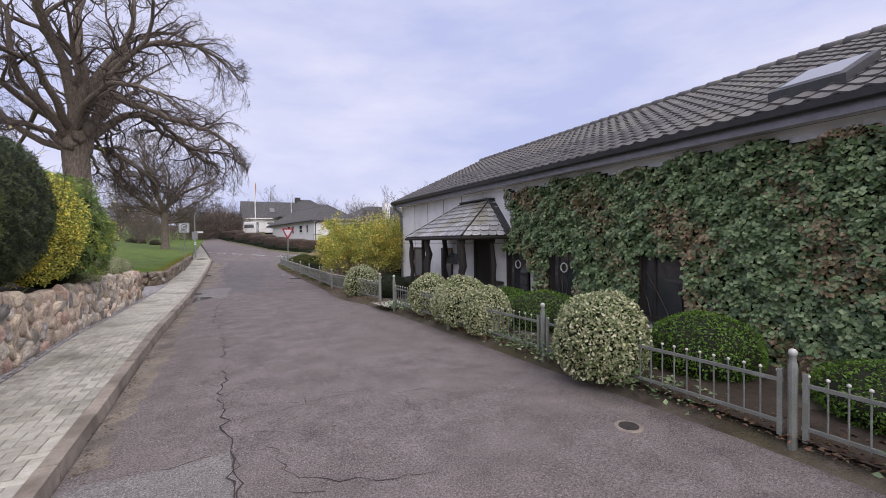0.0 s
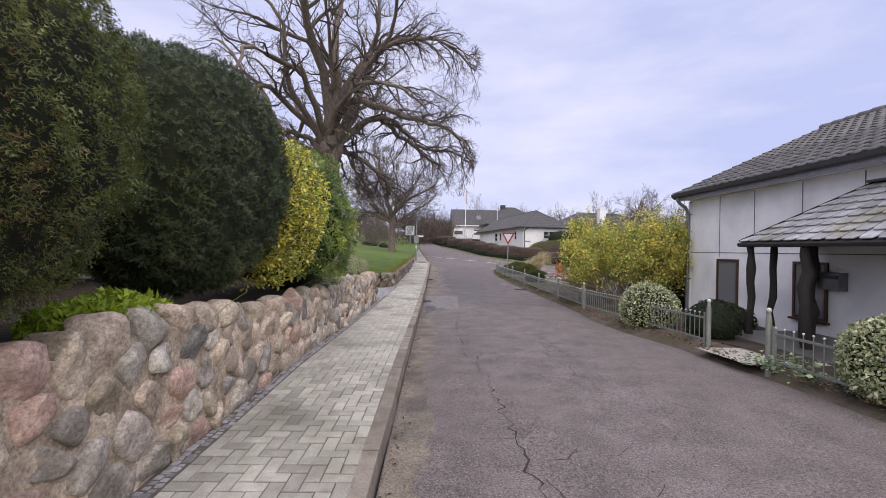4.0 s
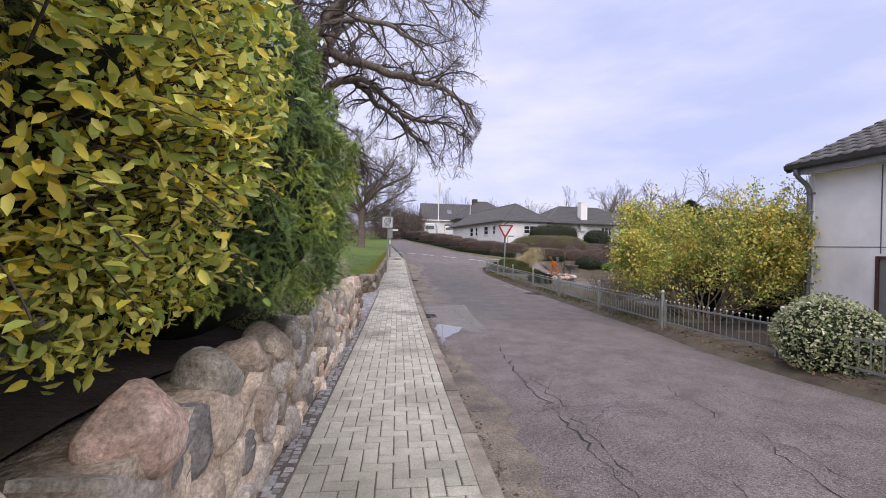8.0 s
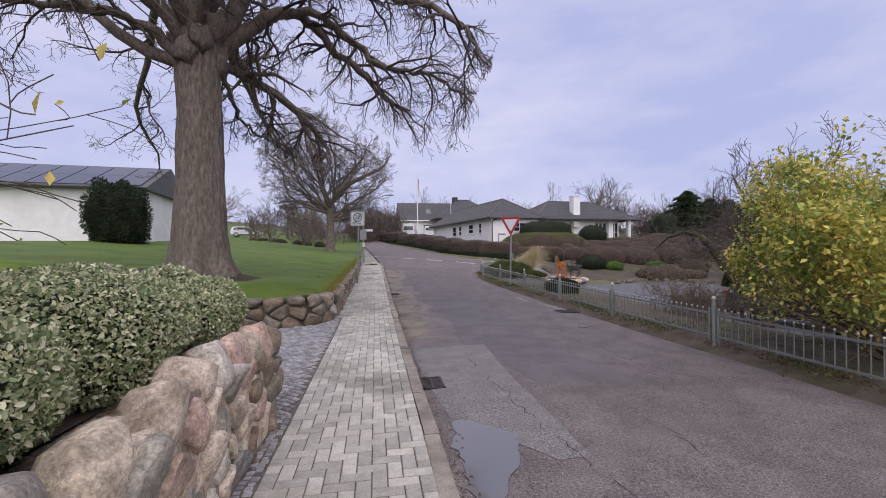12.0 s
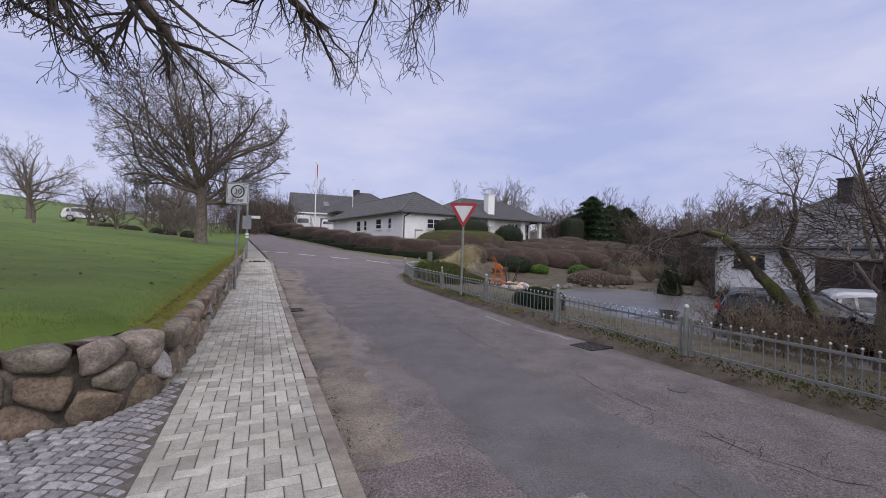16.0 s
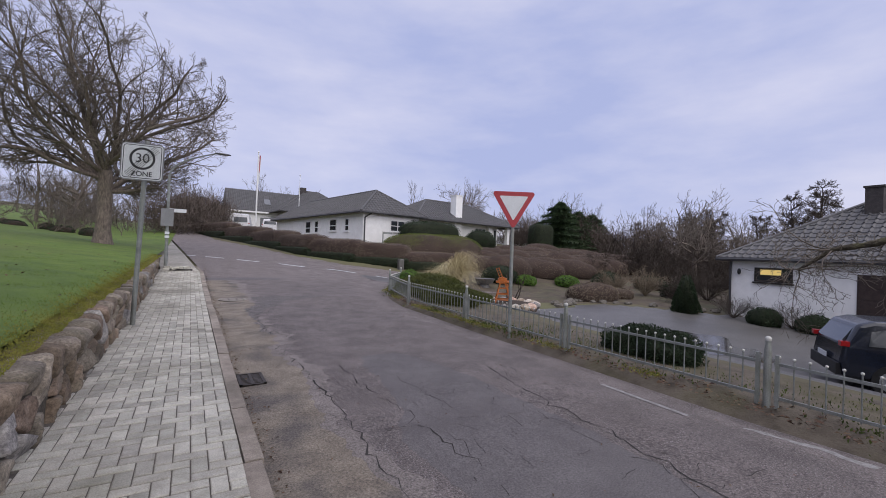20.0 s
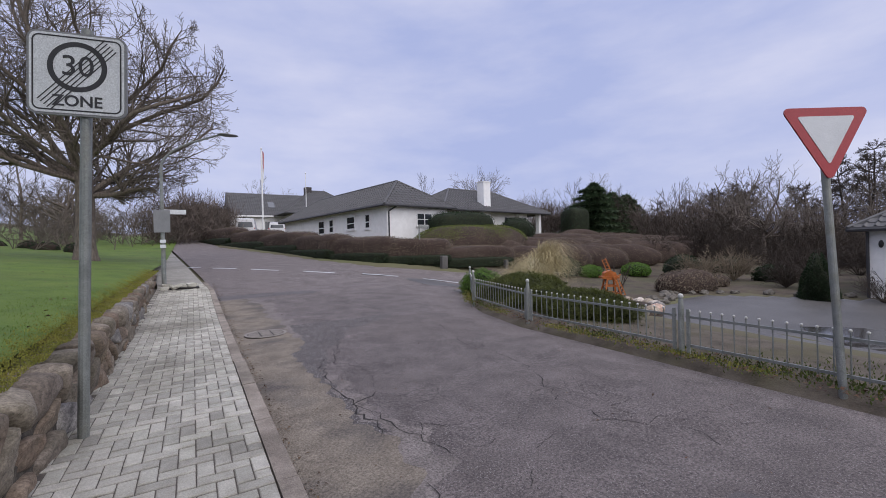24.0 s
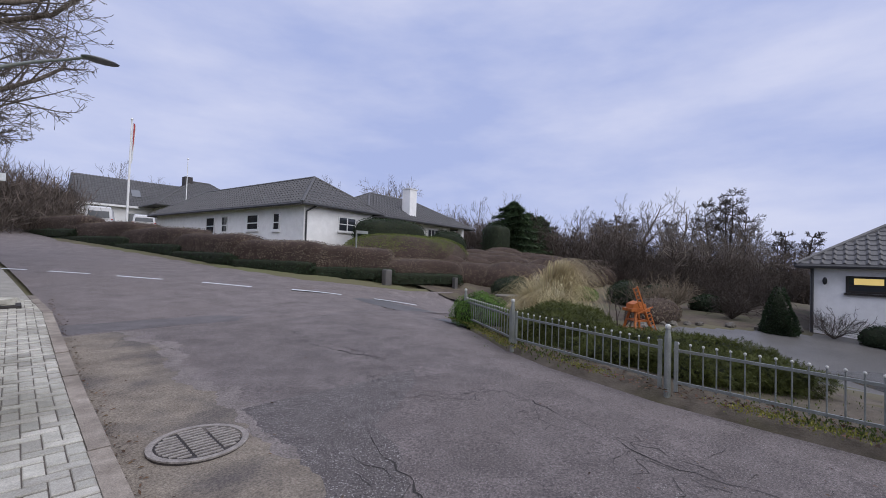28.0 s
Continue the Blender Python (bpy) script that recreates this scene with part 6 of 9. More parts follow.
linden = thing("linden_tree", "huge old leafless linden with ridged brown trunk and drooping boughs", "tree", at=(-4.45, 23.5, lawn_z(-4.45, 23.5) - 0.02))
part("trunk", ridged_trunk(0.49, 6.0, 2.0, 0.36), BARK, linden)
rnd = random.Random(21)
boughs = []
inside = lambda p: p.z > 3.2 and p.z < 16.5 and math.hypot(p.x, p.y) < 7.6 - max(0, p.z - 9) * 0.38
for k, (az, rise, ln, rr) in enumerate(((0.3, 2.4, 9, 0.26), (2.2, 1.3, 9.5, 0.3), (4.2, 1.3, 9.0, 0.28), (5.6, 2.6, 10.0, 0.26))):
    grow(boughs, Vector((0.12 * math.cos(az), 0.12 * math.sin(az), 5.6)), Vector((math.cos(az), math.sin(az), rise)), ln, rr, 0, rnd, 0.1, (9, 8, 6), 0.26, 0.05, 0.42, 10, 0.95, 0.2, 0.0055, inside)
for k in range(8):
    az = 1.1 + 3.9 * k / 7 + rnd.gauss(0, 0.1)
    start = Vector((0.3 * math.cos(az), 0.3 * math.sin(az), 5.0 + 0.4 * (k % 4)))
    grow(boughs, start, Vector((math.cos(az), math.sin(az), 0.35 + 0.35 * rnd.random())), 8.2 + rnd.random(), 0.12 + 0.05 * rnd.random(), 0, rnd, 0.05, (10, 8, 6), 0.26, 0.2, 0.36, 11, 1.0, 0.22, 0.0055, inside)


def bough(way, r0, r1, n, length, lean, seed):
    """An arching bough along a few points, kinked and knotty, with drooping side branches."""
    q = random.Random(seed)
    pts = [Vector(p) for p in way]
    line = []
    for a in range(len(pts) - 1):
        p0, p1, p2, p3 = pts[max(a - 1, 0)], pts[a], pts[a + 1], pts[min(a + 2, len(pts) - 1)]
        for m in range(4):
            t = m / 4
            c = p1 * (2 - 5 * t * t + 3 * t ** 3) + p0 * (-t + 2 * t * t - t ** 3) + p2 * (t + 4 * t * t - 3 * t ** 3) + p3 * (t ** 3 - t * t)
            u = (a + t) / (len(pts) - 1)
            w = Vector((q.gauss(0, 1), q.gauss(0, 1), q.gauss(0, 1))) * 0.035
            line.append((c * 0.5 + w, (r0 + (r1 - r0) * u ** 0.8) * q.uniform(0.9, 1.12)))
    line.append((pts[-1], r1 * 0.5))
    boughs.append(line)
    for k in range(n):
        u = 0.12 + 0.88 * (k + q.random()) / n
        m = min(int(u * (len(line) - 1)), len(line) - 2)
        ahead = (line[m + 1][0] - line[m][0]).normalized()
        side = Vector((q.gauss(0, 0.6), q.gauss(0, 0.6), q.gauss(lean, 0.5)))
        grow(boughs, line[m][0].copy(), ahead * (0.3 + 0.9 * u) + side, length * q.uniform(0.55, 1.2) * (0.8 + 0.4 * u), min(0.055, line[m][1] * 0.55), 1, q, 0.03, (0, 9, 5), 0.24, 0.3, 0.45, 8, 0.85, 0.2, 0.0052, lambda p: p.z > 3.2 and math.hypot(p.x, p.y) < 6.9 + 1.1 * noise.noise((p.x * 0.7, p.y * 0.7, p.z * 0.8)))


bough(((0.3, 0.4, 5.5), (1.1, 0.7, 6.4), (1.8, 1.1, 7.0), (2.4, 1.7, 7.0), (3.0, 2.2, 6.5), (3.9, 2.8, 6.0), (4.7, 3.4, 5.5), (5.3, 3.9, 5.4)), 0.21, 0.06, 24, 1.9, -0.25, 1)
bough(((1.8, 1.1, 7.0), (2.6, 1.1, 7.0), (3.3, 0.9, 6.5), (4.0, 0.8, 5.8), (4.8, 0.7, 5.4), (5.6, 0.8, 5.4), (6.2, 0.8, 5.1), (6.8, 0.7, 4.6)), 0.13, 0.025, 24, 1.9, -0.15, 2)
bough(((0.1, 0.0, 6.3), (1.0, -0.2, 7.4), (2.2, -0.6, 7.1), (3.5, -1.1, 6.5), (4.5, -1.5, 6.1), (5.2, -1.8, 5.9), (5.7, -2.0, 5.5), (6.1, -2.2, 5.0), (6.4, -2.3, 4.4)), 0.2, 0.025, 28, 1.9, -0.1, 3)
bough(((0.3, 0.4, 5.1), (0.4, 0.9, 4.7), (0.4, 1.4, 4.4), (0.4, 2.1, 4.2), (0.7, 3.1, 4.1), (1.3, 4.1, 4.0)), 0.07, 0.025, 10, 1.1, -0.5, 4)
bough(((0.4, 0.3, 6.0), (0.9, 1.1, 6.2), (1.0, 1.5, 5.3), (1.3, 1.7, 4.8), (1.2, 1.9, 4.2), (1.5, 2.3, 3.9)), 0.07, 0.02, 12, 1.1, -0.5, 5)
bough(((-0.4, -0.1, 5.2), (-1.0, -0.3, 5.7), (-1.7, -0.7, 5.8), (-2.3, -1.1, 5.6), (-2.9, -1.5, 5.5), (-3.6, -1.8, 5.2), (-4.4, -2.2, 4.7)), 0.14, 0.03, 20, 1.7, -0.3, 6)
bough(((0.2, 0.0, 6.5), (1.2, -0.4, 8.4), (2.6, -0.8, 9.6), (4.2, -1.1, 9.9), (5.6, -1.3, 9.4), (6.6, -1.4, 8.4)), 0.17, 0.03, 28, 2.0, 0.1, 8)
bough(((0.1, 0.2, 6.8), (0.8, 0.9, 9.0), (2.0, 1.6, 10.8), (3.4, 2.2, 11.6), (4.8, 2.6, 11.2), (5.6, 2.8, 10.2)), 0.16, 0.03, 26, 2.0, 0.15, 9)
bough(((0.0, -0.3, 5.6), (0.6, -1.2, 6.6), (1.6, -2.4, 7.2), (2.8, -3.4, 7.0), (3.8, -4.2, 6.4), (4.6, -4.8, 5.6)), 0.16, 0.03, 22, 1.9, -0.1, 7)
bm = bmesh.new()
for k in range(9):
    a = math.tau * k / 9 + 0.3
    ball((0.42 * math.cos(a), 0.42 * math.sin(a), 5.15 + 0.35 * (k % 3)), 0.26, 2, bm, (1, 1, 1.25), 0.7, k * 1.3)
part("burl", bm, BARK, linden, "swollen knots where the boughs leave the trunk", smooth=True)
part("limb_frame", tube_mesh("limb_frame", [l for l in boughs if l[0][1] > 0.06], BARK, 8), BARK, linden)
part("crown", tube_mesh("crown", [l for l in boughs if l[0][1] <= 0.06], TWIG, 4), TWIG, linden)
mulch = new("mulch_ring", sheet("mulch_ring", steps(-6.7, -2.5, 0.2), steps(22.2, 24.9, 0.2), lambda x, y: lawn_z(x, y) + 0.1 + 0.05 * noise.noise((x * 2.1, y * 2.1, 3.0)) - 0.14 * (((x + 4.6) / 1.75) ** 2 + ((y - 23.45) / 1.1) ** 2), SOIL, 0.02))
tagged(mulch, "bare soil ring round the trunk", "soil", kind="structure")
maple = thing("maple_tree", "broad leafless tree with dense fine twigs at the lawn edge", "tree", at=(-3.9, 47.2, 1.3))
part("trunk", tube_mesh("trunk", [[(Vector((0, 0, -0.3)), 0.5), (Vector((0, 0, 0.15)), 0.38), (Vector((0, 0.02, 0.6)), 0.31), (Vector((0.03, 0, 2.0)), 0.29), (Vector((0, 0, 3.4)), 0.28)]], BARK, 14), BARK, maple)
rnd = random.Random(33)
boughs = []
dome = lambda p: (p.x / 5.5) ** 2 + (p.y / 5.8) ** 2 + ((p.z - 6.4) / (4.9 if p.z > 6.4 else 4.4)) ** 2 < 1
for k in range(24):
    az = math.tau * k / 24 * 5.0 + rnd.gauss(0, 0.12)
    grow(boughs, Vector((0, 0, 2.4 + 1.2 * (k % 5) / 4)), Vector((math.cos(az), math.sin(az), (0.2, 0.6, 1.3, 3.0)[k % 4])), 9.5, 0.105, 0, rnd, 0.02, (12, 8, 6), 0.2, 0.03, 0.36, 11, 0.9, 0.14, 0.008, dome)
part("limb_frame", tube_mesh("limb_frame", [l for l in boughs if l[0][1] > 0.05], BARK, 6), BARK, maple)
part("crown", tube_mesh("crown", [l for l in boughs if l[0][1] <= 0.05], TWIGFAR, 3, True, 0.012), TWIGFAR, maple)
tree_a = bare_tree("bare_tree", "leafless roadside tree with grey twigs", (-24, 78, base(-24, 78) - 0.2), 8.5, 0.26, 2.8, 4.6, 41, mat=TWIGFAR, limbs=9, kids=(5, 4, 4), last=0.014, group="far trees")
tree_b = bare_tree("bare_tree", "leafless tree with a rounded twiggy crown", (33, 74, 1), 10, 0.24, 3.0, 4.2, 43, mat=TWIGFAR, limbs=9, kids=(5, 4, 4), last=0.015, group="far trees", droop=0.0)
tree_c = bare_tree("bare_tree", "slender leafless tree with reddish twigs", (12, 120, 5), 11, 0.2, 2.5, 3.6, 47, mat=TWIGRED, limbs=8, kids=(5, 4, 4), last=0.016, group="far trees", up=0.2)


# ---- woods and distance ----
rnd = random.Random(77)


def plant(src, x, y, s, dz=-0.3):
    copy_thing(src, Matrix.Translation((x, y, base(x, y) + dz)) @ Matrix.Rotation(rnd.random() * math.tau, 4, "Z") @ Matrix.Diagonal((s, s, s * rnd.uniform(0.85, 1.15), 1)))


for k in range(7):
    plant(rnd.choice((tree_a, tree_b, tree_c)), rnd.uniform(-16, -8), 62 + k * 5, rnd.uniform(0.45, 0.7))
for k in range(17):
    plant(rnd.choice((tree_a, tree_b, tree_c)), -30 + k * 6 + rnd.uniform(-2, 2), 125 + rnd.uniform(-8, 14), rnd.uniform(0.6, 0.95), 0)
for k in range(22):
    t = k / 21
    plant(rnd.choice((tree_a, tree_b, tree_c, tree_c)), 34 + 34 * t + rnd.uniform(-3, 3), 84 - 58 * t + rnd.uniform(-4, 4), rnd.uniform(0.5, 0.95) * (1 if t < 0.7 else 1.15), 0)
for k in range(16):
    t = k / 15
    plant(rnd.choice((tree_b, tree_c)), 48 + 50 * t + rnd.uniform(-4, 4), 105 - 80 * t + rnd.uniform(-6, 6), rnd.uniform(0.7, 1.1), 0)

for x, y, k in ((-11, 58, 0.42), (-14.5, 64, 0.5), (-19, 66, 0.55), (-9.5, 70, 0.6)):
    plant(tree_b, x, y, k)

for x, y, k in ((36.5, 37.2, 0.55), (39.5, 39.5, 0.6), (33.5, 40.0, 0.7), (43, 36, 0.65), (41, 45, 0.8)):
    plant(tree_b, x, y, k, 0)


ALDERS = ((66, 42.8, 12.5, 4), (80, 65, 11.2, 5), (76, 61, 10.2, 4), (72, 50, 9.0, 3), (70, 57, 9.0, 2), (62, 36, 6.8, 3), (75, 71, 9.5, 3))


def alder(at, h, stems, seed):
    """A tall leafless alder on several slender trunks, with short level branches and small fans of twigs."""
    r = random.Random(seed)
    ob = thing("alder_tree", "tall slender leafless alder on several dark trunks", "tree", "alders in the valley", (at[0], at[1], base(*at) - 0.2))
    trunks, twigs = [], []
    for k in range(stems):
        a = math.tau * k / stems + r.random()
        foot = Vector((0.9 * math.cos(a), 0.9 * math.sin(a), 0))
        way = Vector((0.13 * math.cos(a), 0.13 * math.sin(a), 1)).normalized()
        line = [(foot - way * 0.3, 0.34)]
        hh = h * r.uniform(0.78, 1.0)
        for m in range(12):
            foot = foot + (way + Vector((r.gauss(0, 0.05), r.gauss(0, 0.05), 0))) * hh / 12
            line.append((foot.copy(), max(0.03, 0.3 * (1 - m / 12.5))))
        trunks.append(line)
        for m in range(4, 13):
            for b in range(5):
                c = r.random() * math.tau
                grow(twigs, line[m][0].copy(), Vector((math.cos(c), math.sin(c), 0.35)), h * 0.2 * (1.25 - m / 14) * r.uniform(0.7, 1.3), 0.06, 0, r, 0.05, (8, 6), 0.2, 0, 0.5, 5, 0.9, 0.2, 0.018)
    part("trunk", tube_mesh("trunk", trunks, TWIGRED, 8), TWIGRED, ob)
    part("crown", tube_mesh("crown", twigs, TWIGRED, 3), TWIGRED, ob)


for k, (x, y, top, n) in enumerate(ALDERS):
    alder((x, y), top - base(x, y), n, 80 + k)


def thicket(name, label, spots, mat, h, n, seed):
    """A dense mass of upright twigs along a line of spots: far brush."""
    r = random.Random(seed)
    lines = []
    for k in range(n):
        t = r.random() * (len(spots) - 1)
        i = int(t)
        a, b = spots[i], spots[i + 1]
        x, y = a[0] + (b[0] - a[0]) * (t - i) + r.gauss(0, 1.4), a[1] + (b[1] - a[1]) * (t - i) + r.gauss(0, 1.4)
        grow(lines, Vector((x, y, base(x, y) - 0.2)), Vector((r.gauss(0, 0.25), r.gauss(0, 0.25), 1)), h * r.uniform(0.45, 1.0), 0.035, 1, r, 0.06, (0, 10, 7), 0.2, 0, 0.42, 4, 0.9, 0.2, 0.012)
    ob = thing(name, label, "thicket", kind="stuff")
    part("stem_mass", tube_mesh("stem_mass", lines, mat, 3, True, 0.2), mat, ob)
    return ob


thicket("thicket", "brown leafless brushwood along the valley", ((34, 66), (42, 52), (48, 42), (54, 30), (60, 18)), TWIGRED, 3.2, 420, 3)
thicket("thicket", "brown leafless brushwood beyond the drive", ((35, 45), (38, 38), (42, 28)), TWIGRED, 3.0, 130, 4)
thicket("thicket", "dark leafless brushwood on the far bank", ((29, 43), (33, 39), (38, 35), (44, 30), (50, 24)), TWIGRED, 3.4, 190, 9)
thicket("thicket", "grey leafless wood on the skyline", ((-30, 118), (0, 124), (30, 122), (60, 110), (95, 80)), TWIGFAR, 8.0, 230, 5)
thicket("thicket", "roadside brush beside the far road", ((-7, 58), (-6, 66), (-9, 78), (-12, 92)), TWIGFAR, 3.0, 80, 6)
thicket("thicket", "brush between the road and the far houses", ((0.0, 72), (1.5, 80), (1, 92)), TWIGRED, 4.0, 70, 8)


def brush(label, spots, h, n, seed):
    """Dense brown undergrowth: slender shoots crowded along a line of spots, with an uneven top."""
    r = np.random.default_rng(seed)
    t = r.random(n) * (len(spots) - 1)
    a = np.minimum(t.astype(int), len(spots) - 2)
    sp = np.array(spots, float)
    xy = sp[a] + (sp[a + 1] - sp[a]) * (t - a)[:, None] + r.normal(0, 1.3, (n, 2))
    top = h * (0.72 + 0.2 * np.sin(t * 7.3 + seed) + 0.16 * np.sin(t * 17.1 + 2) + 0.1 * np.sin(t * 41))
    z = np.array([base(x, y) for x, y in xy]) - 0.2 + top * r.random(n) ** 0.8
    d = unit(r.normal(0, 0.55, (n, 3)) + np.array([0, 0, 0.8]))
    ln = r.uniform(0.5, 1.2, n)
    ob = thing("brushwood", label, "thicket", kind="stuff")
    part("shoots", leaf_mesh("shoots", np.column_stack([xy, z]), d, unit(r.normal(size=(n, 3))), ln, ln * 0.045, BRUSH), BRUSH, ob)


brush("dense brown leafless brushwood along the valley", ((33, 62), (38, 52), (42, 44), (45, 37), (48, 30), (52, 20)), 4.2, 46000, 3)
brush("dense brown leafless bushes beside the main road", ((-2.5, 66), (-0.5, 71), (1.2, 78), (2, 88)), 4.0, 16000, 4)
far_hill = new("wooded_hill", sheet("wooded_hill", steps(-160, 260, 12), [170, 185, 200, 230, 300], lambda x, y: base(x, 160) - 2 - 7 * ease((-x - 5) / 30) + (9 + 3 * noise.noise((x * 0.02, 1.0, 0))) * ease((y - 170) / 50), BROWNCORE, 1.5))
tagged(far_hill, "dull brown wooded hillside in the distance", "hill", kind="structure")

meadow = new("far_meadow", sheet("far_meadow", steps(-230, -60, 12) + steps(-56, -9, 3), steps(60, 220, 5), lambda x, y: base(x, y) + 0.12, GRASS, 0.1))
tagged(meadow, "green winter meadow rising up the far hillside", "meadow", kind="structure")


# ---- far houses ----
def hip_roof(parent, x0, x1, y0, y1, z, rise, mat, over=0.5, name="roof"):
    """A hipped roof over a rectangle; the ridge runs along the longer side."""
    x0, x1, y0, y1 = x0 - over, x1 + over, y0 - over, y1 + over
    w, d = x1 - x0, y1 - y0
    h = min(w, d) / 2
    if w > d:
        r0, r1 = (x0 + h, y0 + h), (x1 - h, y0 + h)
    else:
        r0, r1 = (x0 + h, y0 + h), (x0 + h, y1 - h)
    bm = bmesh.new()
    v = [bm.verts.new(p) for p in ((x0, y0, z), (x1, y0, z), (x1, y1, z), (x0, y1, z), (*r0, z + rise), (*r1, z + rise))]
    fs = ((0, 1, 5, 4), (1, 2, 5), (2, 3, 4, 5), (3, 0, 4), (0, 3, 2, 1)) if w > d else ((0, 1, 4), (1, 2, 5, 4), (2, 3, 5), (3, 0, 4, 5), (0, 3, 2, 1))
    for f in fs:
        bm.faces.new([v[i] for i in f])
    ob = part(name, bm, mat, parent)
    corners = [(x0, y0), (x1, y0), (x1, y1), (x0, y1)]
    ends = (r0, r1, r1, r0) if w > d else (r0, r0, r1, r1)
    for c, e in zip(corners, ends):
        part("hip_tiles", rod((*c, z + 0.03), (*e, z + rise + 0.03), 0.09, sides=6), mat, ob)
    part("ridge_tiles", rod((*r0, z + rise + 0.03), (*r1, z + rise + 0.03), 0.1, sides=6), mat, ob)
    for a, b in zip(corners, corners[1:] + corners[:1]):
        part("gutter", rod((*a, z - 0.04), (*b, z - 0.04), 0.07, sides=6), GUTTER, ob)
    pan_rows(ob, x0, y0, x1, y1, r0, r1, z, rise, mat)
    return ob


def pan_rows(parent, x0, y0, x1, y1, r0, r1, z, rise, mat):
    """Tile courses, each lapped over the one below, and raised rolls, on the two slopes which face the road (towards -y and -x)."""
    verts, faces = [], []
    slope = math.hypot(r0[1] - y0, rise)
    n = max(4, int(slope / 0.36))

    def line(side, t):
        if side == "y":
            y = y0 + (r0[1] - y0) * t
            return (x0 + (r0[0] - x0) * t, y), (x1 - (x1 - r1[0]) * t, y)
        x = x0 + (r0[0] - x0) * t
        return (x, y0 + (r0[1] - y0) * t), (x, y1 - (y1 - r1[1]) * t)

    for side in ("yx" if r0[0] - x0 > 0.1 else "y"):
        for c in range(n):
            t0, t1 = max(0.0, c / n - 0.1 / n), (c + 1) / n
            a, b = line(side, t0)
            d, e = line(side, t1)
            k = len(verts)
            verts.extend([(*a, z + rise * t0 + 0.005), (*b, z + rise * t0 + 0.005), (*a, z + rise * t0 + 0.06), (*b, z + rise * t0 + 0.06), (*e, z + rise * t1 + 0.015), (*d, z + rise * t1 + 0.015)])
            faces.extend([(k, k + 1, k + 3, k + 2), (k + 2, k + 3, k + 4, k + 5)])
            length = (b[0] - a[0]) if side == "y" else (b[1] - a[1])
            m = int(length / 0.3)
            for i in range(m):
                s = (i + 0.5) * 0.3 / length
                p, q = (a[0] + (b[0] - a[0]) * s, a[1] + (b[1] - a[1]) * s), None
                top = min(s * length + (a[0] if side == "y" else a[1]), (e[0] if side == "y" else e[1]))
                top = max(top, (d[0] if side == "y" else d[1]))
                q = (top, d[1]) if side == "y" else (d[0], top)
                k = len(verts)
                w = 0.07
                dx, dy = (w, 0) if side == "y" else (0, w)
                z0_, z1_ = z + rise * t0 + 0.06, z + rise * t1 + 0.015
                verts.extend([(p[0] - dx, p[1] - dy, z0_), (p[0], p[1], z0_ + 0.06), (p[0] + dx, p[1] + dy, z0_), (q[0] - dx, q[1] - dy, z1_), (q[0], q[1], z1_ + 0.055), (q[0] + dx, q[1] + dy, z1_)])
                faces.extend([(k, k + 1, k + 4, k + 3), (k + 1, k + 2, k + 5, k + 4)])
    ob = new("tile_field", mesh_of("tile_field", verts, faces, mat))
    ob.parent = parent
    tagged(ob, kind="stuff")


def pane_y(parent, y, x0, x1, z0, z1, mullions=(0.5,), cross=True, pane=GLASS, frame_mat=WHITE):
    """A window in a wall that looks towards -y."""
    w = part("window", box(x0, x1, y - 0.01, y + 0.05, z0, z1), pane, parent)
    t = 0.07
    for a, b, c, d in ((x0, x0 + t, z0, z1), (x1 - t, x1, z0, z1), (x0 + t, x1 - t, z0, z0 + t), (x0 + t, x1 - t, z1 - t, z1)):
        part("frame", box(a, b, y - 0.035, y + 0.04, c, d), frame_mat, w)
    for m in mullions:
        x = x0 + (x1 - x0) * m
        part("mullion", box(x - 0.035, x + 0.035, y - 0.03, y + 0.04, z0 + t, z1 - t), frame_mat, w)
    if cross:
        z = z0 + (z1 - z0) * 0.5
        part("transom", box(x0 + t, x1 - t, y - 0.025, y + 0.04, z - 0.025, z + 0.025), frame_mat, w)
    part("sill", box(x0 - 0.05, x1 + 0.05, y - 0.1, y + 0.03, z0 - 0.07, z0 - 0.01), frame_mat, w)
    return w


def pane_x(parent, x, y0, y1, z0, z1, pane=GLASS, frame_mat=WHITE):
    w = part("window", box(x - 0.01, x + 0.05, y0, y1, z0, z1), pane, parent)
    t = 0.08
    for a, b, c, d in ((y0, y0 + t, z0, z1), (y1 - t, y1, z0, z1), (y0 + t, y1 - t, z0, z0 + t), (y0 + t, y1 - t, z1 - t, z1)):
        part("frame", box(x - 0.035, x + 0.04, a, b, c, d), frame_mat, w)
    z = z0 + (z1 - z0) * 0.45
    part("transom", box(x - 0.03, x + 0.04, y0 + t, y1 - t, z - 0.03, z + 0.03), frame_mat, w)
    part("sill", box(x - 0.1, x + 0.03, y0 - 0.05, y1 + 0.05, z0 - 0.08, z0 - 0.01), frame_mat, w)
    return w


# white bungalow with two wings
bung = thing("bungalow", "white rendered bungalow with grey hipped roofs and tall white chimney", "house", at=(10.65, 52.0, 2.0), turn=9)
part("wall", box(0, 5.2, 0, 19, -0.8, 2.35), RENDER_W, bung)
hip_roof(bung, 0, 5.2, 0, 19, 2.28, 2.1, TILEFAR, 0.5)
pane_y(bung, 0, 2.4, 3.8, 0.95, 1.85, (0.5,), True)
for y0, y1, z0 in ((2.2, 2.9, 0.85), (4.4, 5.7, 0.9), (8.0, 8.8, 0.8), (9.7, 10.9, 0.75)):
    pane_x(bung, 0, y0, y1, z0, 1.9)
part("downpipe", rod((0.5, -0.4, 2.2), (0.12, -0.06, 1.9), 0.05, sides=6), GUTTER, bung)
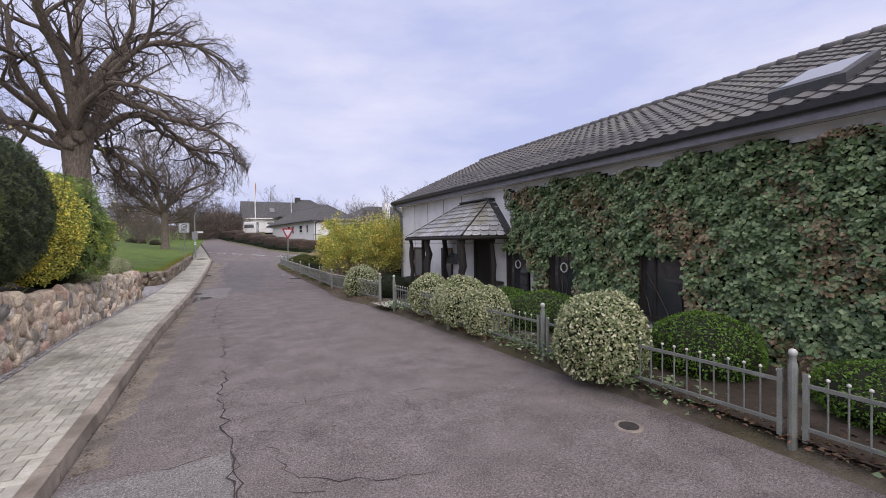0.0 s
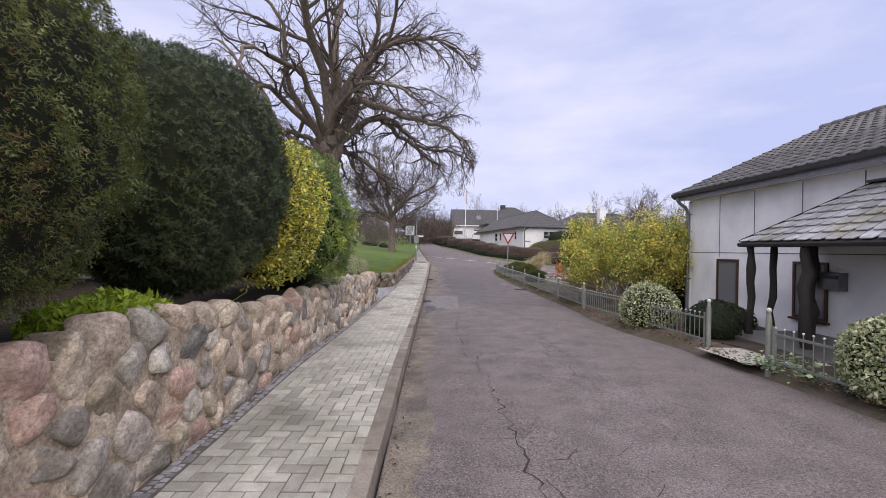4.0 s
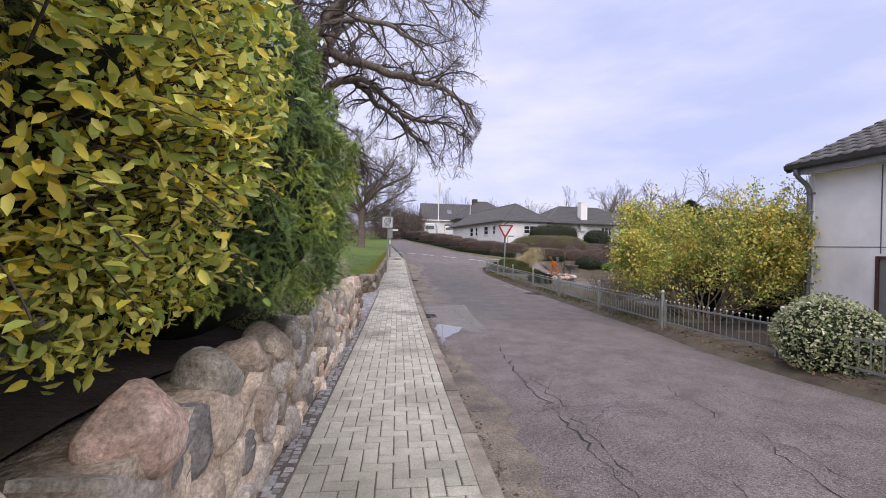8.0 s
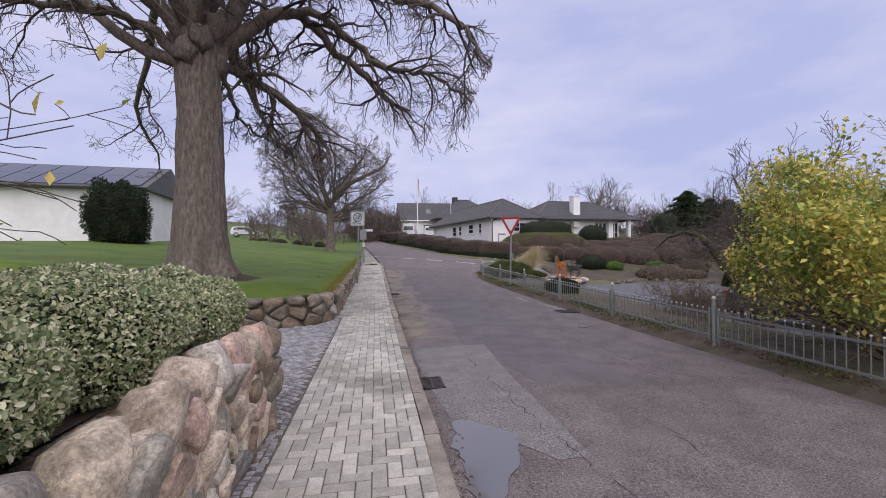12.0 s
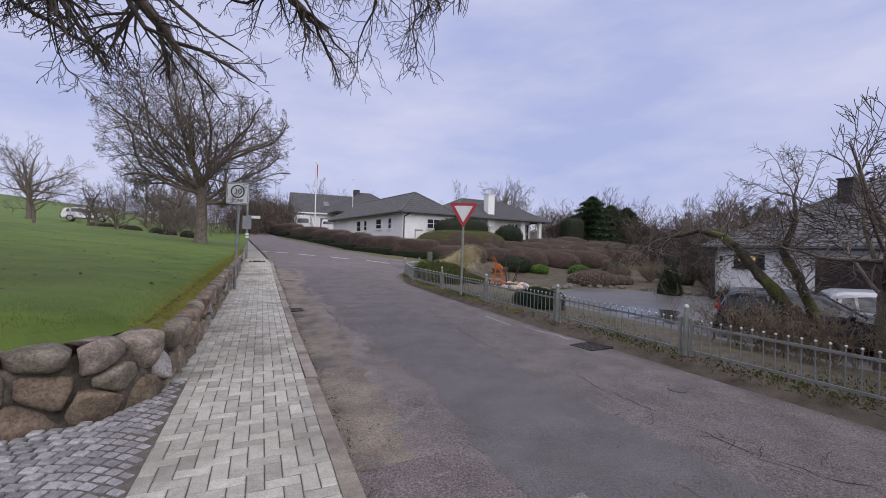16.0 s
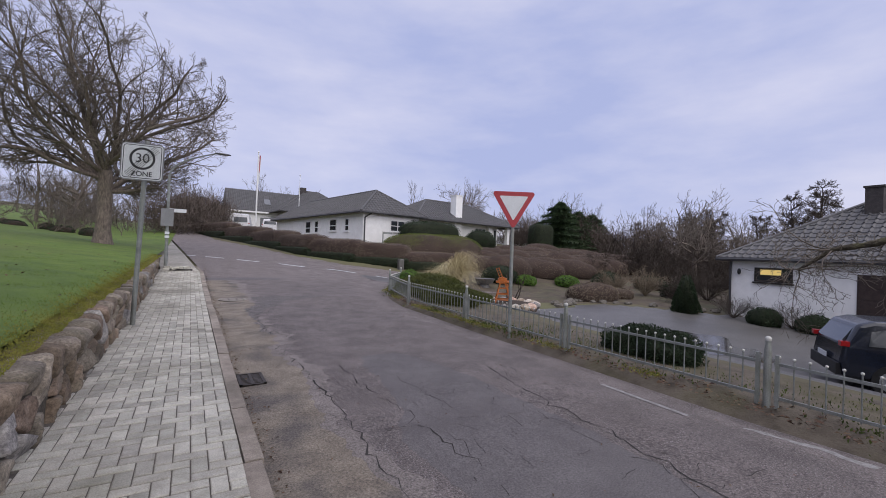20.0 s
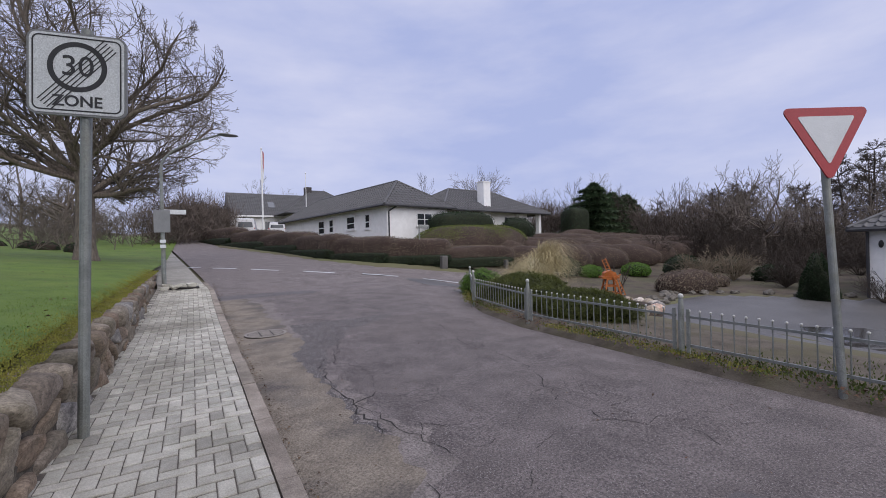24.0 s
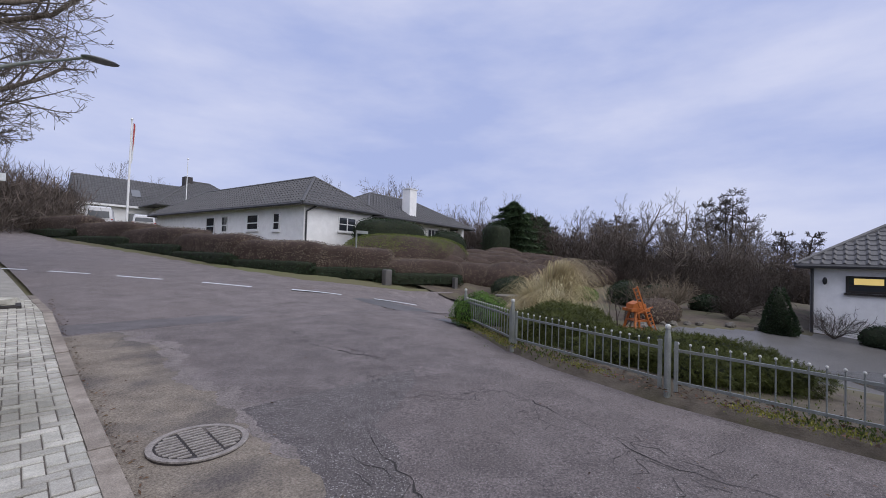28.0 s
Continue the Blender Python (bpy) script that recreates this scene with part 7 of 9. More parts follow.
part("downpipe", rod((0.12, -0.06, 1.9), (0.12, -0.06, -0.4), 0.05, sides=6), GUTTER, bung)
part("wing_wall", box(5.25, 16.4, 1.6, 7.6, -0.8, 2.35), RENDER_W, bung)
hip_roof(bung, 5.6, 17.8, 0.8, 7.6, 2.3, 2.15, TILEFAR, 0.5)
ch = part("chimney", box(10.1, 10.9, 1.0, 1.75, 1.5, 4.75), RENDER_W, bung, "tall white rendered chimney")
part("chimney_cap", box(10.05, 10.95, 0.95, 1.8, 4.75, 4.83), WHITE, ch)
pane_y(bung, 1.6, 13.2, 14.7, 0.2, 2.0, (0.33, 0.66), True)
pane_y(bung, 1.6, 15.4, 16.3, -0.1, 2.0, (0.5,), True)
part("porch_post", box(16.95, 17.3, 0.7, 1.05, -0.6, 2.25), WHITE, bung)
part("porch_wall", box(14.75, 15.35, 1.2, 1.6, -0.4, 2.25), RENDER_W, bung)

# house with long roof behind the vans
far1 = thing("house", "long white house with dark slate roof, roof window and gabled porch", "house", at=(4.3, 90, 3.7), turn=2)
part("wall", box(0, 14, 0, 8, -0.6, 2.9), RENDER_W, far1)
bm = prism([(-0.6, 2.75), (4, 6.4), (8.6, 2.75)], -0.3, 14.3, axis="x")
pan_rows(part("roof", bm, TILEFAR, far1), -0.3, -0.6, 14.3, 8.6, (-0.3, 4.0), (14.3, 4.0), 2.75, 3.65, TILEFAR)
part("roof_window", prism([(1.0, 4.05), (0.93, 4.12), (2.03, 5.02), (2.1, 4.95)], 4.9, 5.8, axis="x"), GLASSLIT, far1, "pale roof window")
dormer = part("dormer", prism([(7.8, 2.75), (8.8, 5.2), (9.8, 2.75)], -0.9, 3.5), TILEFAR, far1, "gabled porch roof")
part("gable", prism([(8.0, 2.75), (8.8, 4.85), (9.6, 2.75)], -0.95, -0.9), WHITE, dormer, "white boarded gable")
part("gable_window", prism([(8.3, 2.9), (8.8, 4.3), (9.3, 2.9)], -0.98, -0.95), GLASS, dormer)
part("door", box(8.3, 9.2, -0.05, 0.02, -0.3, 2.2), WHITE, far1)
for x0, x1 in ((0.6, 2.6), (4.2, 6.6)):
    part("garage_opening", box(x0, x1, -0.04, 0.02, -0.3, 2.0), GLASS, far1)
part("eaves_board", box(-0.2, 14.2, -0.62, -0.5, 2.62, 2.84), WHITE, far1)

far2 = thing("house", "house with dark chimney and slate hipped roof behind the bungalow", "house", at=(11.5, 84, 3.4), turn=4)
part("wall", box(0, 9, 0, 9, -0.6, 3.2), RENDER_W, far2)
hip_roof(far2, -1, 10, 0, 9, 3.1, 3.6, TILEFAR, 0.5)
part("chimney", box(2.55, 3.4, 4, 5.0, 5.2, 7.2), BRICKDARK, far2, "dark brick chimney")

solar = thing("house", "white garage house with solar panels on the roof", "house", at=(-22.5, 36.2, 1.9), turn=8)
part("wall", box(0, 10, 0, 7, -0.6, 2.9), RENDER_W, solar)
part("roof", prism([(-0.5, 2.95), (3.5, 4.62), (7.5, 2.95), (7.5, 2.83), (-0.5, 2.83)], -0.3, 10.3, axis="x"), TILEFAR, solar)
for k in range(8):
    for j in range(2):
        z = lambda y: 2.98 + (y + 0.5) * 0.4175
        y0, y1 = -0.35 + j * 1.75, 1.35 + j * 1.75
        part("solar_panel", prism([(y0, z(y0)), (y1, z(y1)), (y1, z(y1) + 0.03), (y0, z(y0) + 0.03)], 0.1 + k * 1.24, 1.28 + k * 1.24, axis="x"), SOLAR, solar)
part("gutter", rod((-0.3, -0.52, 2.88), (10.3, -0.52, 2.88), 0.06, sides=6), GUTTER, solar)

gh = thing("house", "white flat-roofed outbuilding behind the bungalow garden", "house", at=(34, 64, 1.2), turn=10)
part("wall", box(0, 5, 0, 5, -1, 2.6), RENDER_W, gh)
part("roof", prism([(-0.5, 2.5), (2.5, 3.5), (5.5, 2.5), (5.5, 2.7), (2.5, 3.75), (-0.5, 2.7)], -0.5, 5.4), WHITE, gh)

tile_house = thing("house", "white rendered house with dark pantile roof and brown garage doors", "house", at=(20.9, 31.7, -0.95), turn=0)
part("wall", box(0, 9, -22, 0, -0.9, 2.62), RENDER_W, tile_house)
pane_x(tile_house, 0, -2.35, -0.98, 1.65, 2.26, GLASS, DARKWOOD)
part("lit_curtain", box(-0.02, -0.012, -1.95, -1.2, 1.94, 2.18), LITWIN, tile_house, "warm lamp light behind the pane")
part("wall_lamp", ball((-0.12, -0.42, 2.05), 0.09, 2, squash=(0.8, 0.8, 1.6)), PLASTIC, tile_house, smooth=True)
gd = part("garage_door", box(-0.03, 0.04, -7.2, -4.3, -0.1, 2.15), DOORWOOD, tile_house, "brown wooden garage door")
for k in range(5):
    part("board", box(-0.045, -0.028, -7.15, -4.35, -0.05 + k * 0.43, 0.34 + k * 0.43), DOORWOOD, gd)
part("house_window", box(-0.03, 0.04, -11.6, -8.7, 0.2, 2.15), GLASS, tile_house)
for a, b, c, d in ((-11.7, -11.55, 0.1, 2.25), (-8.75, -8.6, 0.1, 2.25), (-10.2, -10.05, 0.2, 2.15), (-11.55, -8.75, 2.1, 2.25)):
    part("frame", box(-0.06, 0.03, a, b, c, d), DARKWOOD, tile_house)
hip_roof(tile_house, 0, 9, -22, 0, 2.62, 3.1, TILEFAR, 0.4)
cm = part("chimney", box(2.75, 3.3, -4.3, -3.75, 3.8, 5.75), BRICKDARK, tile_house, "dark brick chimney")
part("chimney_cap", box(2.7, 3.35, -4.35, -3.7, 5.75, 5.83), BRICKDARK, cm)
part("downpipe", rod((-0.1, -0.06, 2.5), (-0.08, -0.06, -0.2), 0.05, sides=8), GUTTER, tile_house)

for x, y, h, r in ((5.0, 66.2, 8.2, 0.09), (11.5, 78.2, 7.0, 0.06)):
    fp = thing("flagpole", "tall white painted metal flagpole", "flagpole", "flagpoles", (x, y, base(x, y)))
    part("pole", rod((0, 0, -0.3), (0, 0, h), r, r * 0.55, 10), WHITE, fp)
    part("knob", ball((0, 0, h + 0.06), 0.09, 2), WHITE, fp, smooth=True)
flag = thing("flag", "furled red and white pennant hanging from the flagpole", "flag", at=(5.0, 66.2, base(5, 66.2)))
bm = prism([(0.08, 8.0), (0.24, 7.8), (0.2, 6.5), (0.12, 5.2), (0.06, 5.2)], -0.03, 0.03)
part("cloth", bm, SIGNWHITE, flag)
part("red_band", prism([(0.1, 8.02), (0.2, 7.9), (0.16, 6.6), (0.1, 6.0)], -0.036, 0.036), SIGNRED, flag)


# ---- vehicles ----
def car(name, label, at, turn, paint, length=4.5, width=1.8, height=1.62, group="", nose=0.95, van=False):
    """A car along its own +x, its wheels on the ground at z = 0."""
    ob = thing(name, label, "van" if van else "car", group, at, turn)
    L, h = length, height
    if van:
        side = [(0, 0.35), (0.02, 1.0), (0.06, h * 0.97), (0.3, h), (L * 0.72, h), (L * 0.82, h * 0.93), (L * 0.93, h * 0.6), (L, h * 0.45), (L, 0.3)]
    else:
        side = [(0.05, 0.32), (0.0, 0.62), (0.06, 0.95), (0.3, h * 0.93), (0.55, h * 0.985), (L * 0.38, h), (L * 0.52, h * 0.97), (L * 0.70, nose), (L * 0.93, 0.82), (L, 0.6), (L, 0.3)]
    bm = bmesh.new()
    rings = []
    for s, w in ((-1, 0.94), (-0.86, 1.0), (0.86, 1.0), (1, 0.94)):
        ring = []
        for x, z in side:
            inset = 0.0 if z < 0.95 else 0.16 * (z - 0.95) / (h - 0.95)
            k = 0.985 if abs(s) == 1 else 1.0
            ring.append(bm.verts.new((L / 2 + (x - L / 2) * (k if abs(s) == 1 else 1), s * (width / 2 - inset), 0.32 + (z - 0.32) * (0.985 if abs(s) == 1 else 1))))
        rings.append(ring)
    n = len(side)
    for a, b in zip(rings, rings[1:]):
        for k in range(n):
            bm.faces.new((a[k], a[(k + 1) % n], b[(k + 1) % n], b[k]))
    bm.faces.new(rings[0])
    bm.faces.new(rings[-1][::-1])
    part("body", bm, paint, ob, smooth=False, bevel=0.05)
    for s in (-1, 1):
        y = s * (width / 2 - 0.035)
        y2 = s * (width / 2 - 0.15)
        if van:
            wins = [((L * 0.74, 1.15), (L * 0.88, 1.15), (L * 0.80, h * 0.9), (L * 0.74, h * 0.9))]
        else:
            wins = [((0.42, 0.99), (0.78, 0.99), (0.72, h * 0.9), (0.5, h * 0.88)), ((0.84, 0.99), (L * 0.40, 0.99), (L * 0.39, h * 0.925), (0.8, h * 0.905)), ((L * 0.42, 0.99), (L * 0.66, 0.99), (L * 0.53, h * 0.9), (L * 0.42, h * 0.925))]
        for w in wins:
            b2 = bmesh.new()
            f = [b2.verts.new((x, (y if z < 1.05 else y2) + s * 0.025, z)) for x, z in w]
            g = [b2.verts.new((x, (y if z < 1.05 else y2) - s * 0.02, z)) for x, z in w]
            b2.faces.new(f)
            for k in range(len(f)):
                b2.faces.new((f[k], g[k], g[(k + 1) % len(f)], f[(k + 1) % len(f)]))
            part("side_window", b2, GLASS, ob)
        for x in (L * 0.18, L * 0.80):
            wh = part("wheel", rod((x, s * (width / 2 - 0.2), 0.32), (x, s * (width / 2 + 0.01), 0.32), 0.33, sides=24), TYRE, ob)
            part("rim", rod((x, s * (width / 2), 0.32), (x, s * (width / 2 + 0.018), 0.32), 0.215, sides=20), RIM, wh)
            for k in range(7):
                a = math.tau * k / 7
                part("spoke", rod((x, s * (width / 2 + 0.022), 0.32), (x + 0.2 * math.cos(a), s * (width / 2 + 0.022), 0.32 + 0.2 * math.sin(a)), 0.022, 0.016, 6), RIM, wh)
        part("tail_lamp", box(-0.012, 0.13, min(s * width / 2 + 0.004 * s, s * (width / 2 - 0.13)), max(s * width / 2 + 0.004 * s, s * (width / 2 - 0.13)), 0.95, 1.05), TAIL, ob)
        part("mirror", ball((L * 0.63, s * (width / 2 + 0.1), 1.02), 0.1, 2, squash=(0.7, 1, 0.7)), paint, ob, smooth=True)
        part("sill_trim", box(L * 0.26, L * 0.72, s * width / 2 - 0.02, s * width / 2 + 0.012, 0.3, 0.38), PLASTIC, ob)
        part("headlamp", box(L - 0.3, L - 0.02, s * width / 2 - 0.4 if s > 0 else -width / 2 + 0.02, s * width / 2 - 0.02 if s > 0 else -width / 2 + 0.4, 0.68, 0.82), GLASSLIT, ob)
    zb, zt = (1.1, h * 0.92) if van else (1.0, h * 0.9)
    xr = 0.05 if van else 0.10
    b2 = bmesh.new()
    for pts in ([(xr - 0.04, -width * 0.38, zb), (xr - 0.04, width * 0.38, zb), (xr + (0.04 if van else 0.2), width * 0.34, zt), (xr + (0.04 if van else 0.2), -width * 0.34, zt)],):
        f = [b2.verts.new((p[0] - 0.02, p[1], p[2])) for p in pts]
        g = [b2.verts.new((p[0] + 0.05, p[1], p[2])) for p in pts]
        b2.faces.new(f)
        for k in range(4):
            b2.faces.new((f[k], g[k], g[(k + 1) % 4], f[(k + 1) % 4]))
    part("rear_window", b2, GLASS, ob)
    part("rear_bumper", box(-0.05, 0.12, -width * 0.44, width * 0.44, 0.34, 0.58), PLASTIC if not van else paint, ob)
    part("number_plate", box(-0.062, -0.048, -0.26, 0.26, 0.6, 0.71), SIGNWHITE, ob)
    b2 = bmesh.new()
    zs_ = ((L * 0.535, h * 0.95), (L * 0.695, nose + 0.03)) if not van else ((L * 0.825, h * 0.9), (L * 0.935, h * 0.6))
    f = [b2.verts.new((x + 0.03, s * width * (0.36 if k == 0 else 0.42), z + 0.012)) for k, (x, z) in enumerate(zs_) for s in ((-1, 1) if k == 0 else (1, -1))]
    g = [b2.verts.new((v.co.x - 0.05, v.co.y, v.co.z - 0.03)) for v in f]
    b2.faces.new(f)
    for k in range(4):
        b2.faces.new((f[k], g[k], g[(k + 1) % 4], f[(k + 1) % 4]))
    part("windscreen", b2, GLASS, ob)
    return ob


car("car", "dark blue estate car parked on the drive", (11.9, 25.6, base(12.8, 24.2)), -58, CARBLUE, 4.4, 1.8, 1.5, "parked cars")
car("car", "silver hatchback parked beside the dark car", (14.8, 24.6, base(16.2, 22.8)), -55, CARSILVER, 4.3, 1.8, 1.52, "parked cars")
car("van", "white van parked before the far house", (4.6, 76.5, 3.05), 80, CARWHITE, 4.8, 1.95, 2.1, "parked vans", van=True)
car("van", "white estate van parked before the far house", (8.0, 77.5, 3.05), 80, CARWHITE, 4.4, 1.85, 1.75, "parked vans", van=True)
car("car", "white hatchback parked on the far lane", (-20.5, 76.0, base(-20.5, 76.0) + 0.2), 12, CARWHITE, 4.3, 1.8, 1.5, "parked cars")


# ---- gardens beyond the fence ----
drv = new("drive", sheet("drive", steps(6.5, 21, 0.5), steps(8, 42, 0.5), lambda x, y: base(x, y) + (0.015 if x > 7.2 + 2.2 * ease((y - 29) / 4) + 5 * ease((y - 33.5) / 4) and y < along(x, ((7, 34.6), (13, 34.8), (16, 35.4), (18, 34.0), (19, 32.2), (21, 31.5))) else -0.1), DRIVE))
tagged(drv, "wide damp concrete drive in front of the house", "drive", kind="structure")


bank = new("garden_bank", sheet("garden_bank", steps(11.5, 44, 0.7), steps(30, 50, 0.7), lambda x, y: base(x, y) + (0.05 if y > along(x, ((7, 34.6), (13, 34.9), (16, 35.5), (18, 34.1), (19, 32.3), (21, 31.6), (22, 30.5))) and y < 48.5 and x + y > 49.5 else -0.15) + 0.12 * ease((x - 22) / 6), BANK, 0.12))
tagged(bank, "sloping garden bank of soil, leaf litter and moss", "garden bank", kind="structure")


def mound(name, label, at, radii, mat, n, size, core_mat, group="", second=None, turn=0.0, lump=0.06, power=2.4, low=-0.5):
    # The body under the leaves is coloured darker, as the hedge's inner shade.
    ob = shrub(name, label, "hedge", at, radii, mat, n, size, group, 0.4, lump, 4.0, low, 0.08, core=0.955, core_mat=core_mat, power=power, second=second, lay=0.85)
    ob.rotation_euler = (0, 0, radians(turn))
    return ob


# long clipped hedge along the far side of the main road
HEDGE = ((13.5, 44.2), (10.5, 45.0), (8.2, 46.4), (6.6, 49.5), (5.6, 53.5), (4.3, 58), (2.6, 63), (1.2, 69))
for k, ((x0, y0), (x1, y1)) in enumerate(zip(HEDGE, HEDGE[1:])):
    l = math.hypot(x1 - x0, y1 - y0)
    a = math.degrees(math.atan2(y1 - y0, x1 - x0))
    cx, cy = (x0 + x1) / 2, (y0 + y1) / 2
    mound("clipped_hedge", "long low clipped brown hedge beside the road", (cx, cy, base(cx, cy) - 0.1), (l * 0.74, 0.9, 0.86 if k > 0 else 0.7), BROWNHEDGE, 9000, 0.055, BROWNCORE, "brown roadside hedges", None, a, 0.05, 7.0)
    mound("clipped_hedge", "low dark lower tier of the clipped hedge", (cx - 0.75 * math.cos(radians(a + 90)) * -1, cy - 0.75 * math.sin(radians(a + 90)) * -1, base(cx, cy) - 0.1), (l * 0.7, 0.4, 0.3), HEDGEGREEN, 2600, 0.08, SHADECORE, "dark low hedges", None, a, 0.05, 7.0)
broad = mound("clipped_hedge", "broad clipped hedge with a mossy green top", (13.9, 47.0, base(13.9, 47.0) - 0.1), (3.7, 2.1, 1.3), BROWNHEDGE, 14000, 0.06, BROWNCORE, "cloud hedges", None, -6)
hp, ho = crown_points(32000, (3.7, 2.1, 1.3), 0.05, 4.0, 13.9 * 3.1 + 47.0 * 1.7, 0.1, 0.04, 2.4)
hk = ho[:, 2] + 0.25 * np.sin(hp[:, 0] * 2.1) * np.sin(hp[:, 1] * 3.0) + 0.2 * RNG.normal(size=len(hp)) > 0.78
hp, ho = hp[hk] * 1.01 + np.array([0, 0, 0.65]), ho[hk]
part("green_top", leaf_mesh("green_top", hp, unit(RNG.normal(size=hp.shape) * 0.8 + ho * 0.4), ho, np.full(len(hp), 0.06), np.full(len(hp), 0.03), HEDGETOP), HEDGETOP, broad, "fresh green leaves on the top")
mound("clipped_hedge", "dark green hedge block before the bungalow", (15.8, 50.8, base(15.8, 50.8)), (2.6, 0.9, 1.35), HEDGEGREEN, 6000, 0.1, SHADECORE, "", None, 3, 0.05, 4.0)
box_ball((20.3, 50.4, base(20.3, 50.4) + 0.2), (1.35, 1.3, 1.0), 4000, "dark green clipped ball before the terrace", HEDGEGREEN, 0.08)
rnd = random.Random(9)
for k in range(48):
    c, r_ = k % 8, k // 8
    x = 14.6 + 2.5 * c + (1.2 if r_ % 2 else 0) + rnd.uniform(-0.4, 0.4)
    y = 42.4 + 1.6 * r_ + 0.12 * c + rnd.uniform(-0.3, 0.3)
    if (x < 17.5 and r_ > 2) or (x < 16 and r_ < 1):
        continue
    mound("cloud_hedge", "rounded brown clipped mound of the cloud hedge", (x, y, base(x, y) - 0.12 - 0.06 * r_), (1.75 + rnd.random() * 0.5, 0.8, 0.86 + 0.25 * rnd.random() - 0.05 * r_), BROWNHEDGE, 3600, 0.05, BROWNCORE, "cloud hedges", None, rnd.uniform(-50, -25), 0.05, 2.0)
box_ball((15.2, 41.3, base(15.2, 41.3)), (1.1, 0.9, 0.62), 3000, "dark green clipped ball by the drive", HEDGEGREEN, 0.07)
mound("clipped_hedge", "low dark maroon hedge by the drive", (16.9, 36.0, base(16.9, 36.0)), (1.5, 0.7, 0.62), BROWNHEDGE, 3000, 0.08, BROWNCORE, "", None, -8)
mound("clipped_hedge", "low brown hedge by the drive", (19.0, 36.4, base(19.0, 36.4)), (1.2, 0.6, 0.4), BROWNHEDGE, 2600, 0.08, BROWNCORE, "", None, -8)
cone = thing("cone_conifer", "small dark green cone-shaped conifer by the drive", "conifer", at=(18.6, 32.4, base(18.6, 32.4) - 0.05))
cz, ca = 1.7 * (1 - np.sqrt(RNG.random(6000))), math.tau * RNG.random(6000)
cr = 0.58 * (1 - cz / 1.85) ** 0.8 * (1 + 0.1 * np.sin(ca * 5 + cz * 6)) * (1 - 0.12 * RNG.random(6000))
cp = np.stack([cr * np.cos(ca), cr * np.sin(ca), cz + 0.06], 1)
co = np.stack([np.cos(ca), np.sin(ca), np.full(6000, 0.6)], 1)
cl = 0.05 + 0.05 * RNG.random(6000)
part("foliage", leaf_mesh("foliage", cp, unit(co + 0.5 * RNG.normal(size=cp.shape)), unit(RNG.normal(size=cp.shape)), cl, cl * 0.35, HEDGEGREEN), HEDGEGREEN, cone)
part("core", rod((0, 0, 0), (0, 0, 1.7), 0.5, 0.03, 16), SHADECORE, cone, smooth=True)
for x, y, r in ((19.6, 29.8, 0.6), (19.7, 28.2, 0.6)):
    box_ball((x, y, base(x, y)), (r, r, r * 0.75), 2200, "dark clipped ball along the house wall", HEDGEGREEN, 0.06)
for x, y in ((19.8, 31.0), (20.0, 29.0)):
    ob = thing("bare_shrub", "low leafless shrub before the white wall", "bush", "bare shrubs", (x, y, base(x, y)))
    lines = []
    for k in range(30):
        a = rnd.random() * math.tau
        grow(lines, Vector((0, 0, 0)), Vector((math.cos(a), math.sin(a), 0.9)), rnd.uniform(0.7, 1.2), 0.012, 1, rnd, 0.02, (0, 5, 3), 0.18, 0, 0.5, 4, 0.7, 0.25, 0.004)
    part("twig_mass", tube_mesh("branches", lines, TWIGRED, 4), TWIGRED, ob)


for x, y, r, h, lab in ((21.5, 38.8, 0.9, 0.75, "dark green topiary ball on the bank"), (19.6, 40.2, 0.7, 0.4, "low pale green shrub on the bank"), (16.6, 40.6, 0.6, 0.35, "low pale green shrub on the bank"), (23.5, 35.6, 0.8, 0.5, "dark green clipped shrub on the bank"), (25.5, 38.5, 1.0, 0.6, "dark green clipped shrub on the bank")):
    box_ball((x, y, base(x, y) + 0.05), (r, r, h), 2200, lab, BOXGREEN if "pale" in lab else HEDGEGREEN, 0.08)
for k, (x, y, h, m) in enumerate(((20.0, 37.2, 1.3, TWIGPALE), (22.3, 36.8, 1.5, TWIGPALE), (21.0, 34.2, 1.1, TWIGRED), (24.0, 34.2, 1.6, TWIGRED), (27.0, 36.5, 1.8, TWIGRED), (28.5, 40.5, 2.0, TWIGRED), (31.0, 43.0, 2.2, TWIGRED), (25.0, 42.5, 1.6, TWIGRED), (29.0, 34.0, 2.0, TWIGRED))):
    ob = thing("bare_shrub", "leafless pale shrub on the garden bank" if m is TWIGPALE else "leafless brown shrub on the garden bank", "bush", "bare shrubs", (x, y, base(x, y) + 0.05))
    lines = []
    for j in range(34):
        a = rnd.random() * math.tau
        grow(lines, Vector((0, 0, 0)), Vector((math.cos(a), math.sin(a), 1.2)), h * rnd.uniform(0.6, 1.1), 0.02, 1, rnd, 0.02, (0, 7, 4), 0.16, 0, 0.45, 4, 0.7, 0.25, 0.006)
    part("twig_mass", tube_mesh("twig_mass", lines, m, 3, True, 0.1), m, ob)
for k in range(26):
    t = k / 25
    x = 13.4 + 7.0 * t + rnd.gauss(0, 0.15)
    y = along(x, ((13, 34.9), (16, 35.5), (18, 34.1), (19, 32.3), (21, 31.6))) + 0.25 + rnd.gauss(0, 0.2)
    ob = thing("edging_boulder", "rough grey boulder along the drive edge", "stone", "boulders along the drive", (x, y, base(x, y)))
    part("rock", ball((0, 0, 0.06), 0.1 + 0.12 * rnd.random(), 2, None, (1.2, 0.9, 0.7), 0.5, k * 1.7), ROCK, ob, smooth=False)


